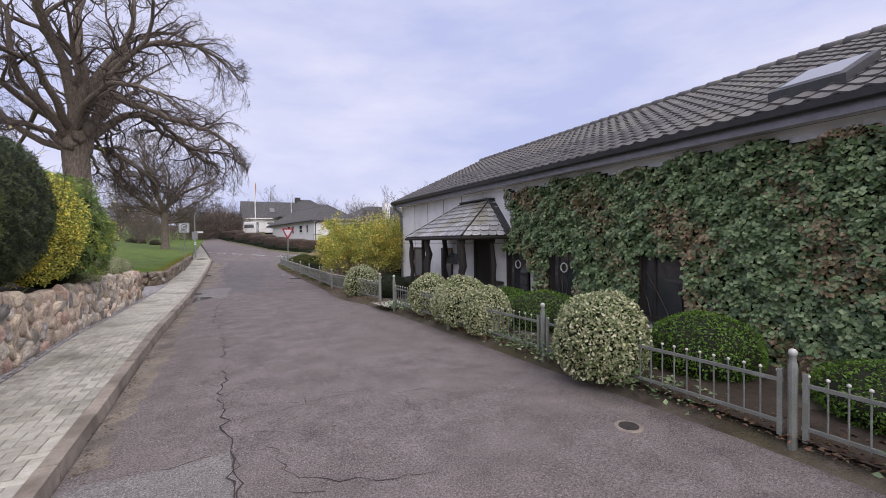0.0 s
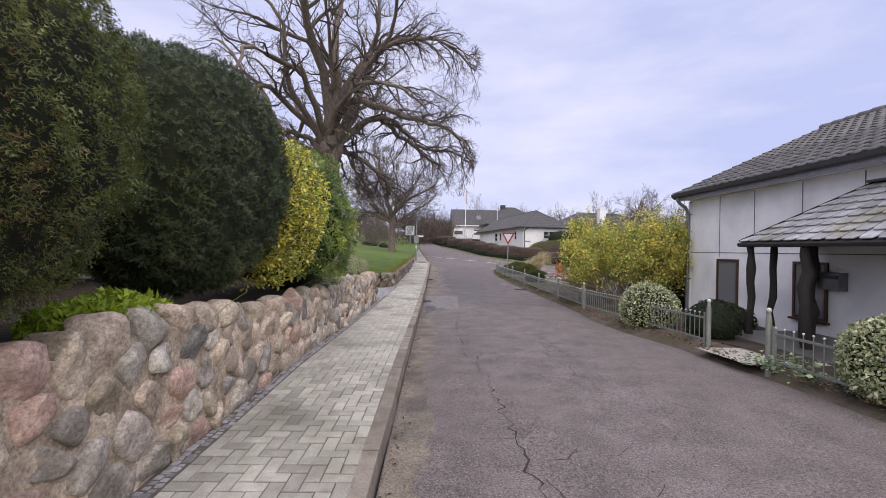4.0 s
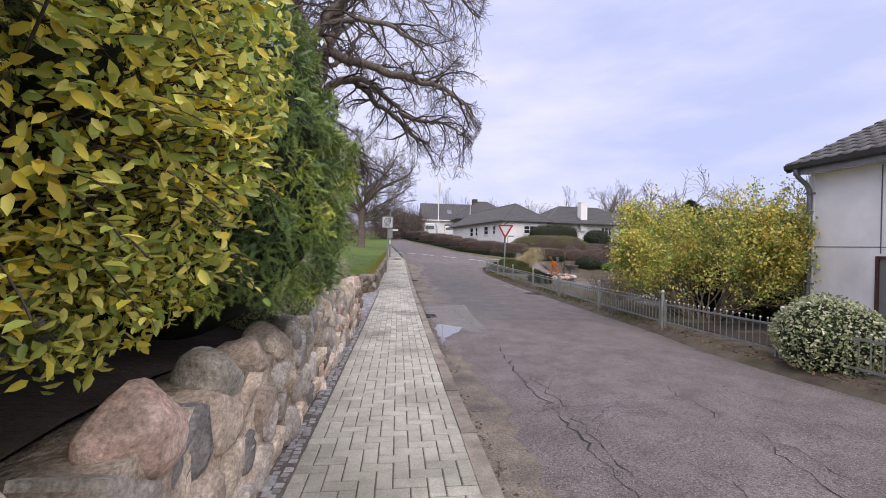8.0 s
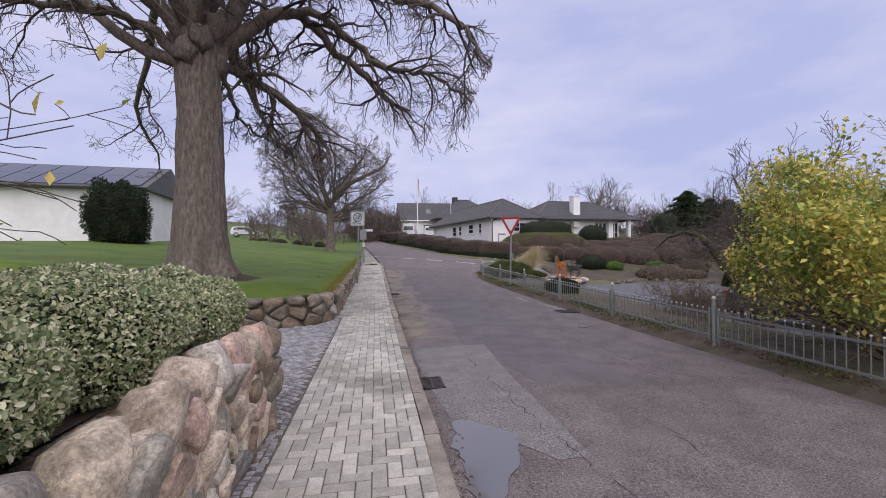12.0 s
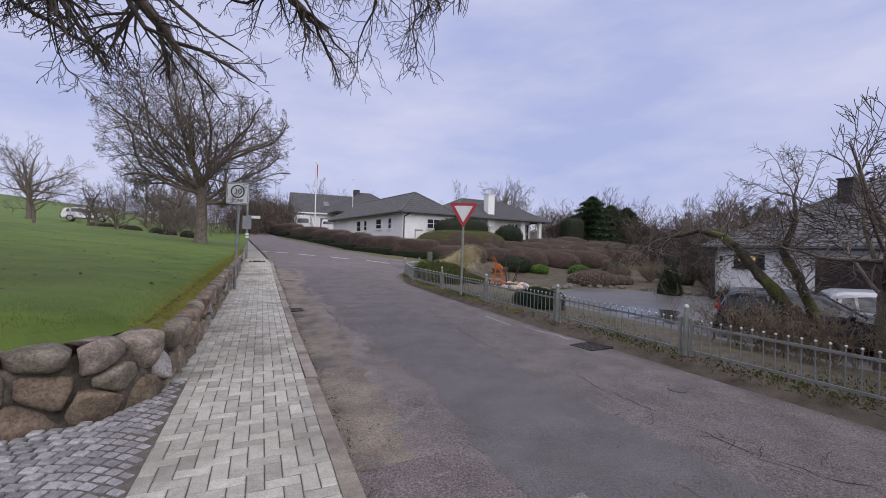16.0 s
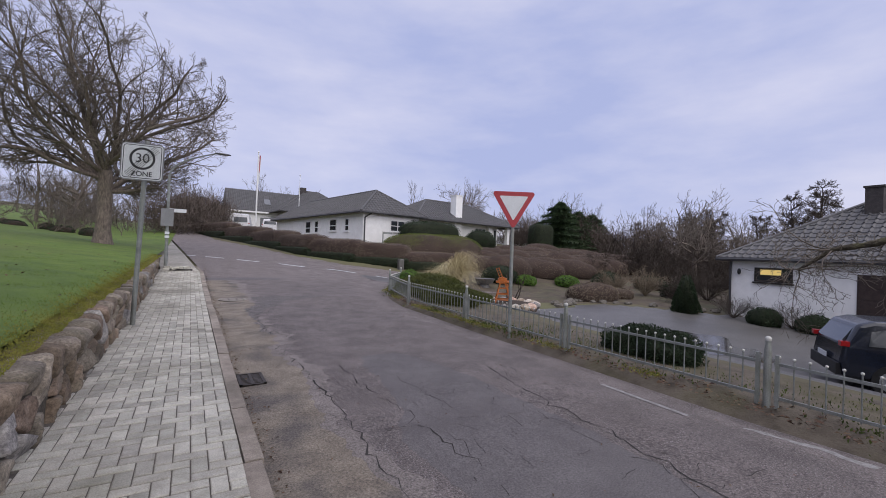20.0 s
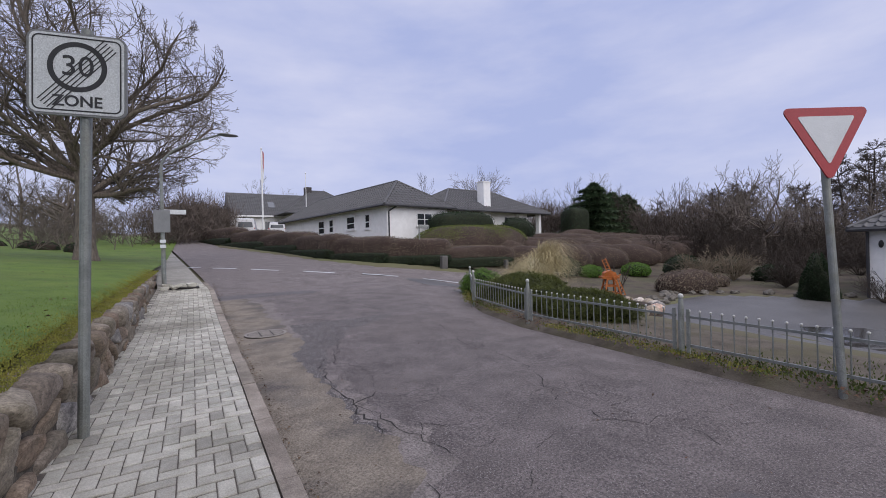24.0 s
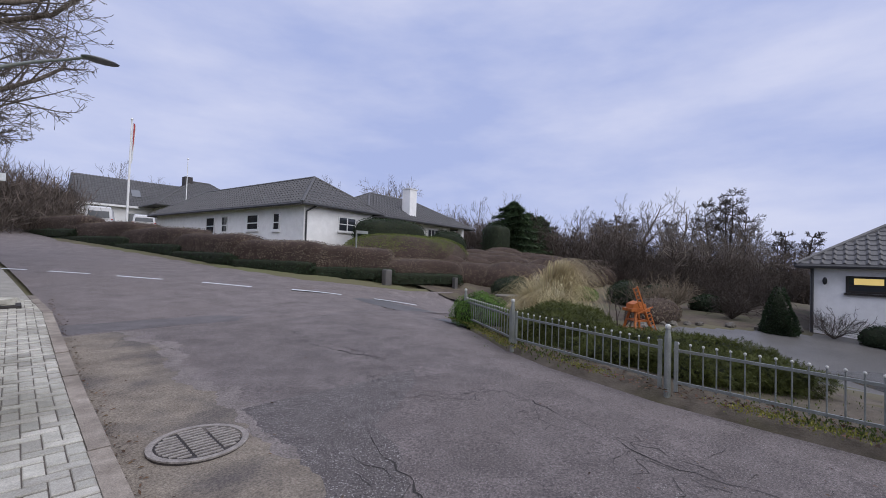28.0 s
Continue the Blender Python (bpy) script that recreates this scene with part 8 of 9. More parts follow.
def spruce(at, h, r, seed):
    ob = thing("spruce", "dark green spruce with layered drooping branches", "conifer", "spruces", at)
    part("trunk", rod((0, 0, 0), (0, 0, h * 0.95), 0.16, 0.03, 8), BARK, ob)
    n = 15000
    z = RNG.random(n) ** 0.9
    z = (np.floor(z * 7) + RNG.random(n) ** 2.2) / 7
    tier = np.floor(z * 7) / 7
    a = RNG.random(n) * math.tau
    rr = r * (1.03 - z) ** 0.7 * (0.18 + 0.82 * (1 - (z - tier) * 7)) * (0.8 + 0.28 * np.sin(a * 5 + tier * 40) + 0.15 * np.sin(a * 3 + tier * 90)) * RNG.random(n) ** 0.35
    p = np.stack([rr * np.cos(a), rr * np.sin(a), 0.3 + z * (h - 0.3) - 0.25 * rr / r], 1)
    d = unit(np.stack([np.cos(a), np.sin(a), 0.0 + 0.25 * RNG.normal(size=n)], 1) + 0.35 * RNG.normal(size=(n, 3)))
    nn = unit(np.stack([0.3 * RNG.normal(size=n), 0.3 * RNG.normal(size=n), np.ones(n)], 1))
    ln = 0.28 + 0.25 * RNG.random(n)
    part("twig_mass", leaf_mesh("branches", p, d, nn, ln, ln * 0.32, SPRUCE), SPRUCE, ob)
    return ob


for x, y, h, r, s in ((33.8, 54.4, 4.9, 3.6, 1), (36.8, 54.6, 4.2, 2.8, 2), (39.6, 55.0, 4.3, 3.4, 3)):
    spruce((x, y, base(x, y) + 0.3), h, r, s)
mound("clipped_hedge", "tall black-green hedge block by the terrace", (30.6, 54.0, base(30.6, 54.0) + 0.2), (1.2, 1.0, 1.7), HEDGEGREEN, 4000, 0.1, SHADECORE, "", None, 0, 0.04, 5.0)

# windmill, dry grass, junipers, bird bath in the corner bed
mill = thing("toy_windmill", "orange wooden garden windmill on a stone-edged bed", "garden ornament", at=(9.5, 34.0, base(9.5, 34.0) + 0.2), turn=-35)
for p in (-1, 1):
    for q in (-1, 1):
        part("leg", rod((0.27 * p, 0.27 * q, -0.05), (0.11 * p, 0.11 * q, 0.66), 0.028, sides=4), ORANGE, mill)
for z in (0.04, 0.24, 0.44, 0.62):
    r = 0.27 - 0.225 * (z + 0.05)
    for p in (-1, 1):
        part("cross_bar", box(-r, r, p * r - 0.015, p * r + 0.015, z, z + 0.035), ORANGE, mill)
        part("cross_bar", box(p * r - 0.015, p * r + 0.015, -r, r, z + 0.004, z + 0.031), ORANGE, mill)
part("gallery", box(-0.26, 0.2, -0.17, 0.17, 0.66, 0.72), ORANGE, mill)
part("cap", prism([(-0.2, 0.72), (0.14, 0.72), (0.12, 0.82), (-0.03, 0.88), (-0.18, 0.82)], -0.13, 0.13), ORANGE, mill)
for k in range(2):
    a = math.radians(112 + 180 * k)
    d = Vector((math.cos(a), 0, math.sin(a)))
    hub = Vector((0.02, -0.24, 0.7))
    sail = part("sail", rod(hub, hub + d * 0.56, 0.018, sides=4), ORANGE, mill)
    sd = Vector((-d.z, 0, d.x))
    part("sail_edge", rod(hub + d * 0.1 + sd * 0.1, hub + d * 0.56 + sd * 0.1, 0.013, sides=4), ORANGE, sail)
    for j in range(6):
        c = hub + d * (0.11 + 0.085 * j)
        part("slat", rod(c, c + sd * 0.1, 0.01, sides=4), ORANGE, sail)
for k in range(2):
    a = math.radians(22 + 180 * k)
    d = Vector((math.cos(a), 0, math.sin(a)))
    sail = part("sail", rod(Vector((0.02, -0.24, 0.7)), Vector((0.02, -0.24, 0.7)) + d * 0.2, 0.016, sides=4), ORANGE, mill, "broken stump of a sail")

gr = thing("pampas_grass", "tall tuft of pale dry ornamental grass", "ornamental grass", at=(8.1, 35.5, base(8.1, 35.5)))
n = 3200
a = RNG.random(n) * math.tau
lines_v, lines_f = [], []
for k in range(n):
    r0, reach, hh = 0.3 * RNG.random(), 0.25 + 1.15 * RNG.random() ** 0.8, 0.68 + 0.64 * RNG.random()
    c, s = math.cos(a[k]), math.sin(a[k])
    hh *= 1.0 + 0.3 * c - 0.15 * s
    fall, sway = 1.9 + 0.9 * RNG.random(), RNG.normal() * 0.45
    i0 = len(lines_v)
    for j in range(7):
        t = j / 6
        rr = r0 + reach * t ** 1.3
        z = hh * math.sin(t * fall)
        c, s = math.cos(a[k] + sway * t * t), math.sin(a[k] + sway * t * t)
        w = 0.008 * (1.1 - t)
        lines_v += [(rr * c - s * w, rr * s + c * w, z), (rr * c + s * w, rr * s - c * w, z)]
    lines_f += [(i0 + 2 * j, i0 + 2 * j + 1, i0 + 2 * j + 3, i0 + 2 * j + 2) for j in range(6)]
part("tuft", mesh_of("blades", lines_v, lines_f, PAMPAS), PAMPAS, gr)
for x, y, rx, ry, h, lab in ((6.6, 34.3, 1.1, 0.85, 0.44, "low spreading juniper behind the fence"), (5.95, 32.3, 0.8, 1.5, 0.3, "low spreading juniper behind the fence"), (6.9, 36.4, 0.6, 0.6, 0.45, "rounded green shrub in the corner bed"), (5.75, 25.85, 0.45, 0.75, 0.3, "low dark green clipped shrub behind the fence"), (7.4, 33.4, 0.8, 0.8, 0.2, "spreading juniper in the corner bed")):
    shrub("juniper" if "juniper" in lab else "garden_shrub", lab, "bush", (x, y, base(x, y)), (rx, ry, h), JUNIPER if "juniper" in lab else BOXGREEN if "rounded" in lab else HEDGEGREEN, 15000, 0.075 if "juniper" in lab else 0.04, "low shrubs", 0.3, 0.2, 5, -0.4, 0.22, core=0.9, needles=5 if "juniper" in lab else 0)
sb = thing("raised_bed", "round raised bed edged with dark stones", "flower bed", at=(9.3, 34.0, base(9.3, 34.0)))
for k in range(22):
    a = math.tau * k / 22
    part("edging_stone", ball((1.45 * math.cos(a), 1.2 * math.sin(a), 0.06), 0.2, 2, squash=(1, 0.9, 0.7), lump=0.3, seed=k), STONES[k % 4], sb, smooth=True)
part("soil", rod((0, 0, -0.1), (0, 0, 0.12), 1.4, 1.2, 24), SOIL, sb)
bt = thing("stone_trough", "pale round stone planter", "planter", at=(13.3, 40.2, base(13.3, 40.2)))
part("bowl", rod((0, 0, 0.25), (0, 0, 0.5), 0.42, 0.55, 20), DRIVE, bt)
part("foot", rod((0, 0, 0), (0, 0, 0.26), 0.3, 0.22, 16), DRIVE, bt)
sh = thing("bare_shrub", "young leafless shrub with thick stems in the bed", "bush", "bare shrubs", (10.6, 34.9, base(10.6, 34.9)))
lines = []
for k in range(5):
    grow(lines, Vector((rnd.gauss(0, 0.1), rnd.gauss(0, 0.1), 0)), Vector((rnd.gauss(0, 0.2), rnd.gauss(0, 0.2), 1)), 1.3, 0.035, 0, rnd, 0.05, (3, 2), 0.12, 0, 0.4, 5, 0.6, 0.5, 0.008)
part("stem_mass", tube_mesh("stems", lines, TWIG, 5), TWIG, sh)

# leaning apple tree behind the fence, and the brown bush at its foot
ap = thing("apple_tree", "old leaning apple tree with mossy trunk and tangled twigs", "tree", at=(9.1, 21.9, base(9.1, 21.9)))
boughs = []
rnd = random.Random(31)
V = Vector
lines = [[(V((0.05, -0.1, -0.1)), 0.2), (V((0.02, 0.05, 0.45)), 0.15), (V((-0.1, 0.6, 1.2)), 0.12), (V((-0.2, 1.2, 1.95)), 0.105), (V((-0.2, 1.6, 2.3)), 0.09), (V((-0.3, 2.1, 2.45)), 0.06), (V((-0.4, 2.7, 2.3)), 0.04), (V((-0.5, 3.1, 1.95)), 0.025)],
         [(V((0.1, -0.1, -0.1)), 0.19), (V((0.16, 0.0, 0.6)), 0.12), (V((0.02, 0.2, 1.3)), 0.10), (V((-0.15, 0.45, 2.0)), 0.075), (V((-0.05, 0.3, 2.6)), 0.045), (V((0.15, 0.45, 3.1)), 0.025)]]
for l, first in zip(lines, (3, 2)):
    for k in range(first, len(l)):
        for j in range(6 if first == 3 else 8):
            rise = rnd.gauss(-0.1, 0.3) if first == 3 else rnd.gauss(0.45, 0.45)
            grow(boughs, l[k][0].copy(), Vector((rnd.gauss(0, 0.8), rnd.gauss(0.1, 0.8), rise)), rnd.uniform(0.8, 1.5) if first == 3 else rnd.uniform(0.5, 1.25), 0.015, 0, rnd, 0.03, (8, 5), 0.24, 0.14, 0.45, 6, 0.9, 0.2, 0.0035)


def gnarl(line, seed, n=7):
    """The same limb with knots, kinks and swellings."""
    out = []
    for (p, r), (q, r1) in zip(line, line[1:]):
        for i in range(n):
            t = i / n
            c, rr = p.lerp(q, t), r + (r1 - r) * t
            w = Vector((noise.noise((c.z * 2.6, c.y * 2.1, seed)), noise.noise((c.z * 2.6, c.y * 2.1, seed + 7)), noise.noise((c.z * 3, c.y * 2, seed + 13))))
            out.append((c + w * rr * 0.55, rr * (0.92 + 0.34 * noise.noise((c.x * 9, c.y * 7, c.z * 7 + seed)))))
    return out + [line[-1]]


lines = [gnarl(l, 3.0 + 5 * k) for k, l in enumerate(lines)]
part("trunk", tube_mesh("trunk", lines, MOSSBARK, 14), MOSSBARK, ap)
part("crown", tube_mesh("twigs", boughs, TWIGFAR, 5), TWIGFAR, ap)
bb = thing("brown_bush", "dry brown bush behind the fence", "bush", at=(6.9, 21.2, base(6.9, 21.2)))
lines = []
for k in range(100):
    a = rnd.random() * math.tau
    grow(lines, Vector((0.6 * rnd.gauss(0, 0.5), 1.2 * rnd.gauss(0, 0.5), 0)), Vector((math.cos(a) * 0.6, math.sin(a) * 0.6, 1)), rnd.uniform(0.4, 0.9), 0.008, 1, rnd, 0.0, (0, 6, 3), 0.2, 0, 0.5, 4, 0.7, 0.2, 0.003)
part("stem_mass", tube_mesh("stems", lines, TWIGPALE, 3), TWIGPALE, bb)
tips = np.array([tuple(l[-1][0]) for l in lines])[::4]
tagged(part("dry_leaf_cover", leaf_mesh("dry_leaf_cover", tips, unit(RNG.normal(size=tips.shape)), unit(RNG.normal(size=tips.shape)), np.full(len(tips), 0.045), np.full(len(tips), 0.025), LITTER), LITTER, bb), kind="stuff")
bm = bmesh.new()
ring_v = [bm.verts.new((x, y, base(x, y) + 0.021)) for x, y in (((12.9 + (1.6 + 0.5 * math.sin(3 * a) + 0.35 * math.sin(7 * a + 1)) * math.cos(a)), (28.9 + (1.8 + 0.3 * math.sin(4 * a + 2)) * math.sin(a))) for a in (math.tau * k / 48 for k in range(48)))]
hub = bm.verts.new((12.9, 28.9, base(12.9, 28.9) + 0.021))
for k in range(48):
    bm.faces.new((ring_v[k], ring_v[(k + 1) % 48], hub))
tagged(part("puddle", bm, DAMP), "thin film of rain water shining on the drive", "puddle", kind="structure")
for x, y, h, s in ((7.95, 20.5, 3.7, 61), (12.5, 18.6, 4.6, 62)):
    bare_tree("fruit_tree", "small leafless fruit tree with arching twigs", (x, y, base(x, y)), h, 0.08, 1.2, 2.1 if x < 10 else 2.4, s, limbs=8, kids=(6, 5, 3), last=0.005, group="fruit trees", droop=0.1)

for k in range(11):
    t = k / 10
    x, y = -15 + 9.5 * t + 0.5 * math.sin(k * 2.3), 67 - 10.5 * t
    mound("low_bush", "small dark clipped bush at the far edge of the lawn", (x, y, base(x, y)), (0.55 + 0.12 * math.sin(k * 1.7), 0.5, 0.42), HEDGEGREEN if k % 3 else BROWNHEDGE, 900, 0.09, BROWNCORE, "bushes along the lawn edge")

# roadside furniture across the main road
pl = thing("sign_post", "thin post with a small street name board", "sign post", at=(9.3, 44.9, base(9.3, 44.9)))
part("post", rod((0, 0, -0.1), (0, 0, 1.95), 0.035, sides=8), STEEL, pl)
part("board", box(0, 0.55, -0.02, 0.0, 1.82, 1.94), STEEL, pl)
st = thing("stone_bollard", "short pale stone marker on the grass verge", "bollard", at=(9.9, 43.6, base(9.9, 43.6)))
part("stone", box(-0.16, 0.16, -0.13, 0.13, -0.1, 0.62), DRIVE, st, bevel=0.04)
st = thing("stone_bollard", "short weathered post on the grass verge", "bollard", at=(13.2, 43.0, base(13.2, 43.0)))
part("stone", box(-0.09, 0.09, -0.09, 0.09, -0.1, 0.5), DRIVE, st, bevel=0.02)
tv = new("grass_verge", sheet("grass_verge", steps(-1.0, 22, 0.5), steps(42, 64, 0.5), lambda x, y: base(x, y) + (0.03 if x > along(y, RIGHT) - 0.1 and x < along(y, RIGHT) + 2.2 else -0.1), GROUND, 0.02))
tagged(tv, "narrow grass verge along the hedge", "grass", kind="structure")

# black conifer bush and low shrubs by the solar house, white car in the distance
shrub("dark_hedge", "tall black-green conifer bush on the lawn", "bush", (-12.4, 34.8, lawn_z(-12.4, 34.8)), (1.2, 1.1, 1.55), HEDGEGREEN, 11000, 0.13, "", 0.35, 0.16, 5.0, -0.8, 0.2, core=0.86, power=3.0, lay=0.2)
thicket("thicket", "reddish leafless shrubs along the white wall", ((-26, 34.6), (-18, 34.9), (-10.5, 36.5)), TWIGRED, 1.2, 120, 14)


# ---- what lies on the road ----
for pts, w in (
    (((1.1, 9.2), (1.14, 8.1), (1.19, 7.3), (1.16, 6.4), (1.2, 5.8), (1.14, 5.2), (1.16, 4.3), (1.24, 3.75), (1.3, 1.0)), 0.032),
    (((2.5, 11.7), (2.44, 9.6), (2.48, 8.6)), 0.014), (((1.13, 7.0), (0.81, 6.95), (0.5, 6.8)), 0.016), (((1.12, 6.0), (0.95, 6.05), (0.72, 5.95)), 0.018), (((1.45, 5.95), (1.75, 5.95), (1.62, 5.62)), 0.018), (((1.2, 4.8), (1.56, 4.7), (2.05, 4.55), (2.5, 4.62)), 0.018),
    (((3.41, 4.06), (3.25, 4.33), (2.92, 4.33), (2.9, 3.75), (2.8, 3.6)), 0.02), (((1.3, 3.77), (1.55, 3.75), (1.62, 3.2), (2.0, 2.9), (2.6, 2.7)), 0.018), (((1.24, 3.8), (0.82, 3.74), (0.2, 3.86)), 0.018), (((1.25, 3.8), (1.25, 2.0)), 0.024), (((1.1, 12.9), (1.08, 11.0), (1.1, 9.2)), 0.02),
    (((1.21, 15.3), (0.99, 13.2), (0.97, 11.9), (0.95, 11.0), (0.94, 10.4), (1.1, 9.2)), 0.034), (((0.98, 11.2), (1.54, 11.7), (2.06, 12.1)), 0.016), (((2.51, 12.5), (2.41, 11.6), (2.31, 10.8), (2.19, 10.2), (2.3, 8.5)), 0.018),
    (((0.94, 19.0), (1.02, 16.6), (1.15, 15.3)), 0.022), (((2.92, 20.0), (2.93, 19.3), (3.11, 18.8), (3.11, 18.2), (2.9, 16.4)), 0.022), (((3.0, 21.5), (2.95, 20.2)), 0.03),
    (((1.4, 27.5), (1.33, 26.2), (1.5, 25.6), (1.42, 25.3), (1.5, 24.4)), 0.03), (((3.23, 26.8), (3.03, 26.1), (2.91, 24.9), (2.83, 24.1), (2.72, 23.3), (2.75, 22.2)), 0.034), (((1.76, 26.8), (1.88, 26.1), (1.82, 25.4)), 0.026), (((3.35, 26.6), (3.34, 26.0)), 0.03),
    (((1.31, 32.4), (1.1, 31.5), (1.31, 31.2), (1.24, 30.4), (0.91, 30.1), (0.95, 29.7), (1.1, 28.8)), 0.026), (((3.15, 32.2), (2.96, 31.6), (3.04, 30.8), (3.0, 30.2), (2.49, 29.2), (2.51, 28.7), (2.69, 28.3)), 0.024),
    (((2.77, 36.5), (3.02, 35.5), (3.21, 35.0)), 0.05), (((2.88, 38.2), (2.99, 36.5), (3.17, 35.6), (3.11, 34.8)), 0.03), (((2.64, 34.8), (2.32, 33.75), (3.39, 33.2), (3.24, 32.4), (3.16, 31.7), (3.04, 30.9)), 0.022),
    (((1.39, 33.1), (1.37, 32.6), (1.3, 32.3)), 0.022), (((2.43, 32.0), (2.61, 31.7), (3.06, 31.8)), 0.016), (((0.14, 39.2), (3.1, 39.8)), 0.03), (((2.0, 19.4), (2.1, 17.0), (2.0, 15.0)), 0.012), (((3.3, 14.5), (3.2, 12.0), (3.35, 9.0)), 0.014),
):
    crack(list(pts), w * 0.75)
crack([(0.8, 28.7), (0.9, 27.2), (0.92, 26.2), (0.9, 25.4), (0.87, 24.3)], 0.03, "dark seam between two layers of asphalt")
crack([(1.68, 33.4), (1.28, 32.05), (0.97, 31.7), (0.84, 31.1), (0.85, 30.6), (0.82, 29.4)], 0.028, "dark seam between two layers of asphalt")
crack([(2.1, 30.85), (2.25, 30.6), (2.25, 30.4), (2.2, 30.0)], 0.018)
crack([(3.5, 30.0), (3.45, 29.8), (3.35, 29.6), (3.3, 29.2)], 0.018)

def crack_net(x0, x1, y0, y1, size, seed, keep=0.5, width=0.0072):
    """Fine cracks in broken asphalt, round small plates."""
    rnd = random.Random(seed)
    pts = []
    nx, ny = max(2, int((x1 - x0) / size)), max(2, int((y1 - y0) / size))
    for i in range(nx):
        for j in range(ny):
            pts.append((x0 + (x1 - x0) * (i + 0.5 + rnd.gauss(0, 0.3)) / nx, y0 + (y1 - y0) * (j + 0.5 + rnd.gauss(0, 0.3)) / ny))
    v, f, done = [], [], set()
    for p in pts:
        poly = [(p[0] - size, p[1] - size), (p[0] + size, p[1] - size), (p[0] + size, p[1] + size), (p[0] - size, p[1] + size)]
        for q in pts:
            if q is not p and abs(q[0] - p[0]) < 2 * size and abs(q[1] - p[1]) < 2 * size:
                poly = clip_cell(poly, p, q)
        for a, b in zip(poly, poly[1:] + poly[:1]):
            key = (round((a[0] + b[0]) * 50), round((a[1] + b[1]) * 50))
            if key in done or abs(a[0] - p[0]) > 0.9 * size or abs(a[1] - p[1]) > 0.9 * size:
                continue
            done.add(key)
            l = math.hypot(b[0] - a[0], b[1] - a[1])
            if l < 0.02 or rnd.random() > keep * (0.6 + 0.8 * noise.noise((a[0] * 1.3, a[1] * 0.9, seed))):
                continue
            n = max(2, int(l / 0.05))
            k0 = len(v)
            for i in range(n + 1):
                t = i / n
                j = rnd.gauss(0, 0.005)
                x, y = a[0] + (b[0] - a[0]) * t - (b[1] - a[1]) / l * j, a[1] + (b[1] - a[1]) * t + (b[0] - a[0]) / l * j
                w = width * (0.3 + 0.7 * rnd.random())
                for s in (-0.5, 0.5):
                    px, py = x - (b[1] - a[1]) / l * w * s, y + (b[0] - a[0]) / l * w * s
                    v.append((px, py, road_z(px, py) + 0.0045))
            f += [(k0 + 2 * i, k0 + 2 * i + 1, k0 + 2 * i + 3, k0 + 2 * i + 2) for i in range(n)]
    tagged(new("crack_network", mesh_of("crack_network", v, f, CRACK)), "network of fine cracks in the worn asphalt", "crack", "cracks in the road", "structure")


for k, (x0, x1, y0, y1, size, keep) in enumerate(((1.2, 3.3, 22.0, 27.0, 0.2, 0.34), (2.5, 3.5, 28.0, 35.0, 0.17, 0.42), (0.9, 1.9, 28.0, 33.0, 0.2, 0.28), (0.9, 1.8, 9.5, 15.0, 0.22, 0.2), (1.0, 2.2, 2.5, 8.0, 0.25, 0.2), (2.6, 3.4, 15.5, 20.5, 0.2, 0.3), (0.6, 2.8, 37.0, 39.5, 0.25, 0.3))):
    crack_net(x0, x1, y0, y1, size, 40 + k, keep)

band("road_patch", ((-4.0, 0.15, 1.25), (3.78, 0.15, 1.24)), PATCH, "paler rectangular asphalt patch", "road patch", 0.003, 0.04)
band("road_patch", ((15.6, 0.95, 1.2), (16.6, 0.3, 1.24), (17.6, 0.2, 1.28), (19.4, 0.2, 1.38)), PATCH, "paler coarse asphalt patch by the kerb", "road patch", 0.004, 0.03)
band("road_patch", ((15.2, 2.3, 2.5), (17.3, 1.4, 3.9), (20.0, 1.25, 4.05), (24.0, 0.98, 4.1), (28.0, 0.9, 4.0), (31.0, 0.95, 3.95), (34.0, 1.3, 4.0), (36.5, 1.2, 4.6), (38.5, 1.0, 5.2)), ASPHALTDARK, "older darker layer of asphalt", "road patch", 0.0008, 0.25, 0.07, 14)
band("road_patch", ((17.3, 1.42, 2.75), (19.5, 1.05, 2.45), (22.6, 1.25, 2.6), (24.7, 1.1, 2.75), (26.2, 1.6, 2.7), (27.6, 1.75, 2.3)), DARKPATCH, "long darker strip of asphalt", "road patch", 0.002, 0.12)
band("road_patch", ((29.4, 0.75, 0.85), (31.0, 0.65, 0.85), (32.0, 0.6, 1.25), (33.3, 0.95, 1.65), (33.9, 1.0, 2.7), (34.4, 1.0, 3.1)), SPECKLED, "worn strip of asphalt with pale aggregate showing", "road patch", 0.0015, 0.2)
band("road_patch", ((23.0, 4.36, 4.43), (23.5, 4.3, 4.36), (23.9, 4.15, 4.19)), WORNPAINT, "thin white streak of spilt lime by the verge", "lime streak", 0.002, 0.12)
band("road_patch", ((38.6, 0.15, 2.6), (39.4, 0.15, 3.1)), DARKPATCH, "dark asphalt seam across the road", "road patch", 0.003, 0.1)
GRITTHIN = material("thin grit", [(0.138, 0.119, 0.110), (0.187, 0.164, 0.152), (0.237, 0.209, 0.194)], 3.0, 0.88, 0.5, 90, fine=0.7, fscale=60)
band("road_grit", ((20.2, 0.15, 0.70), (21.0, 0.15, 0.90), (24.0, 0.15, 1.00), (27.5, 0.15, 0.95), (31, 0.15, 1.00), (34.5, 0.15, 1.20), (38.5, 0.15, 1.05)), GRITTHIN, "thin scatter of grit on the asphalt", "grit", 0.0012, 0.3)
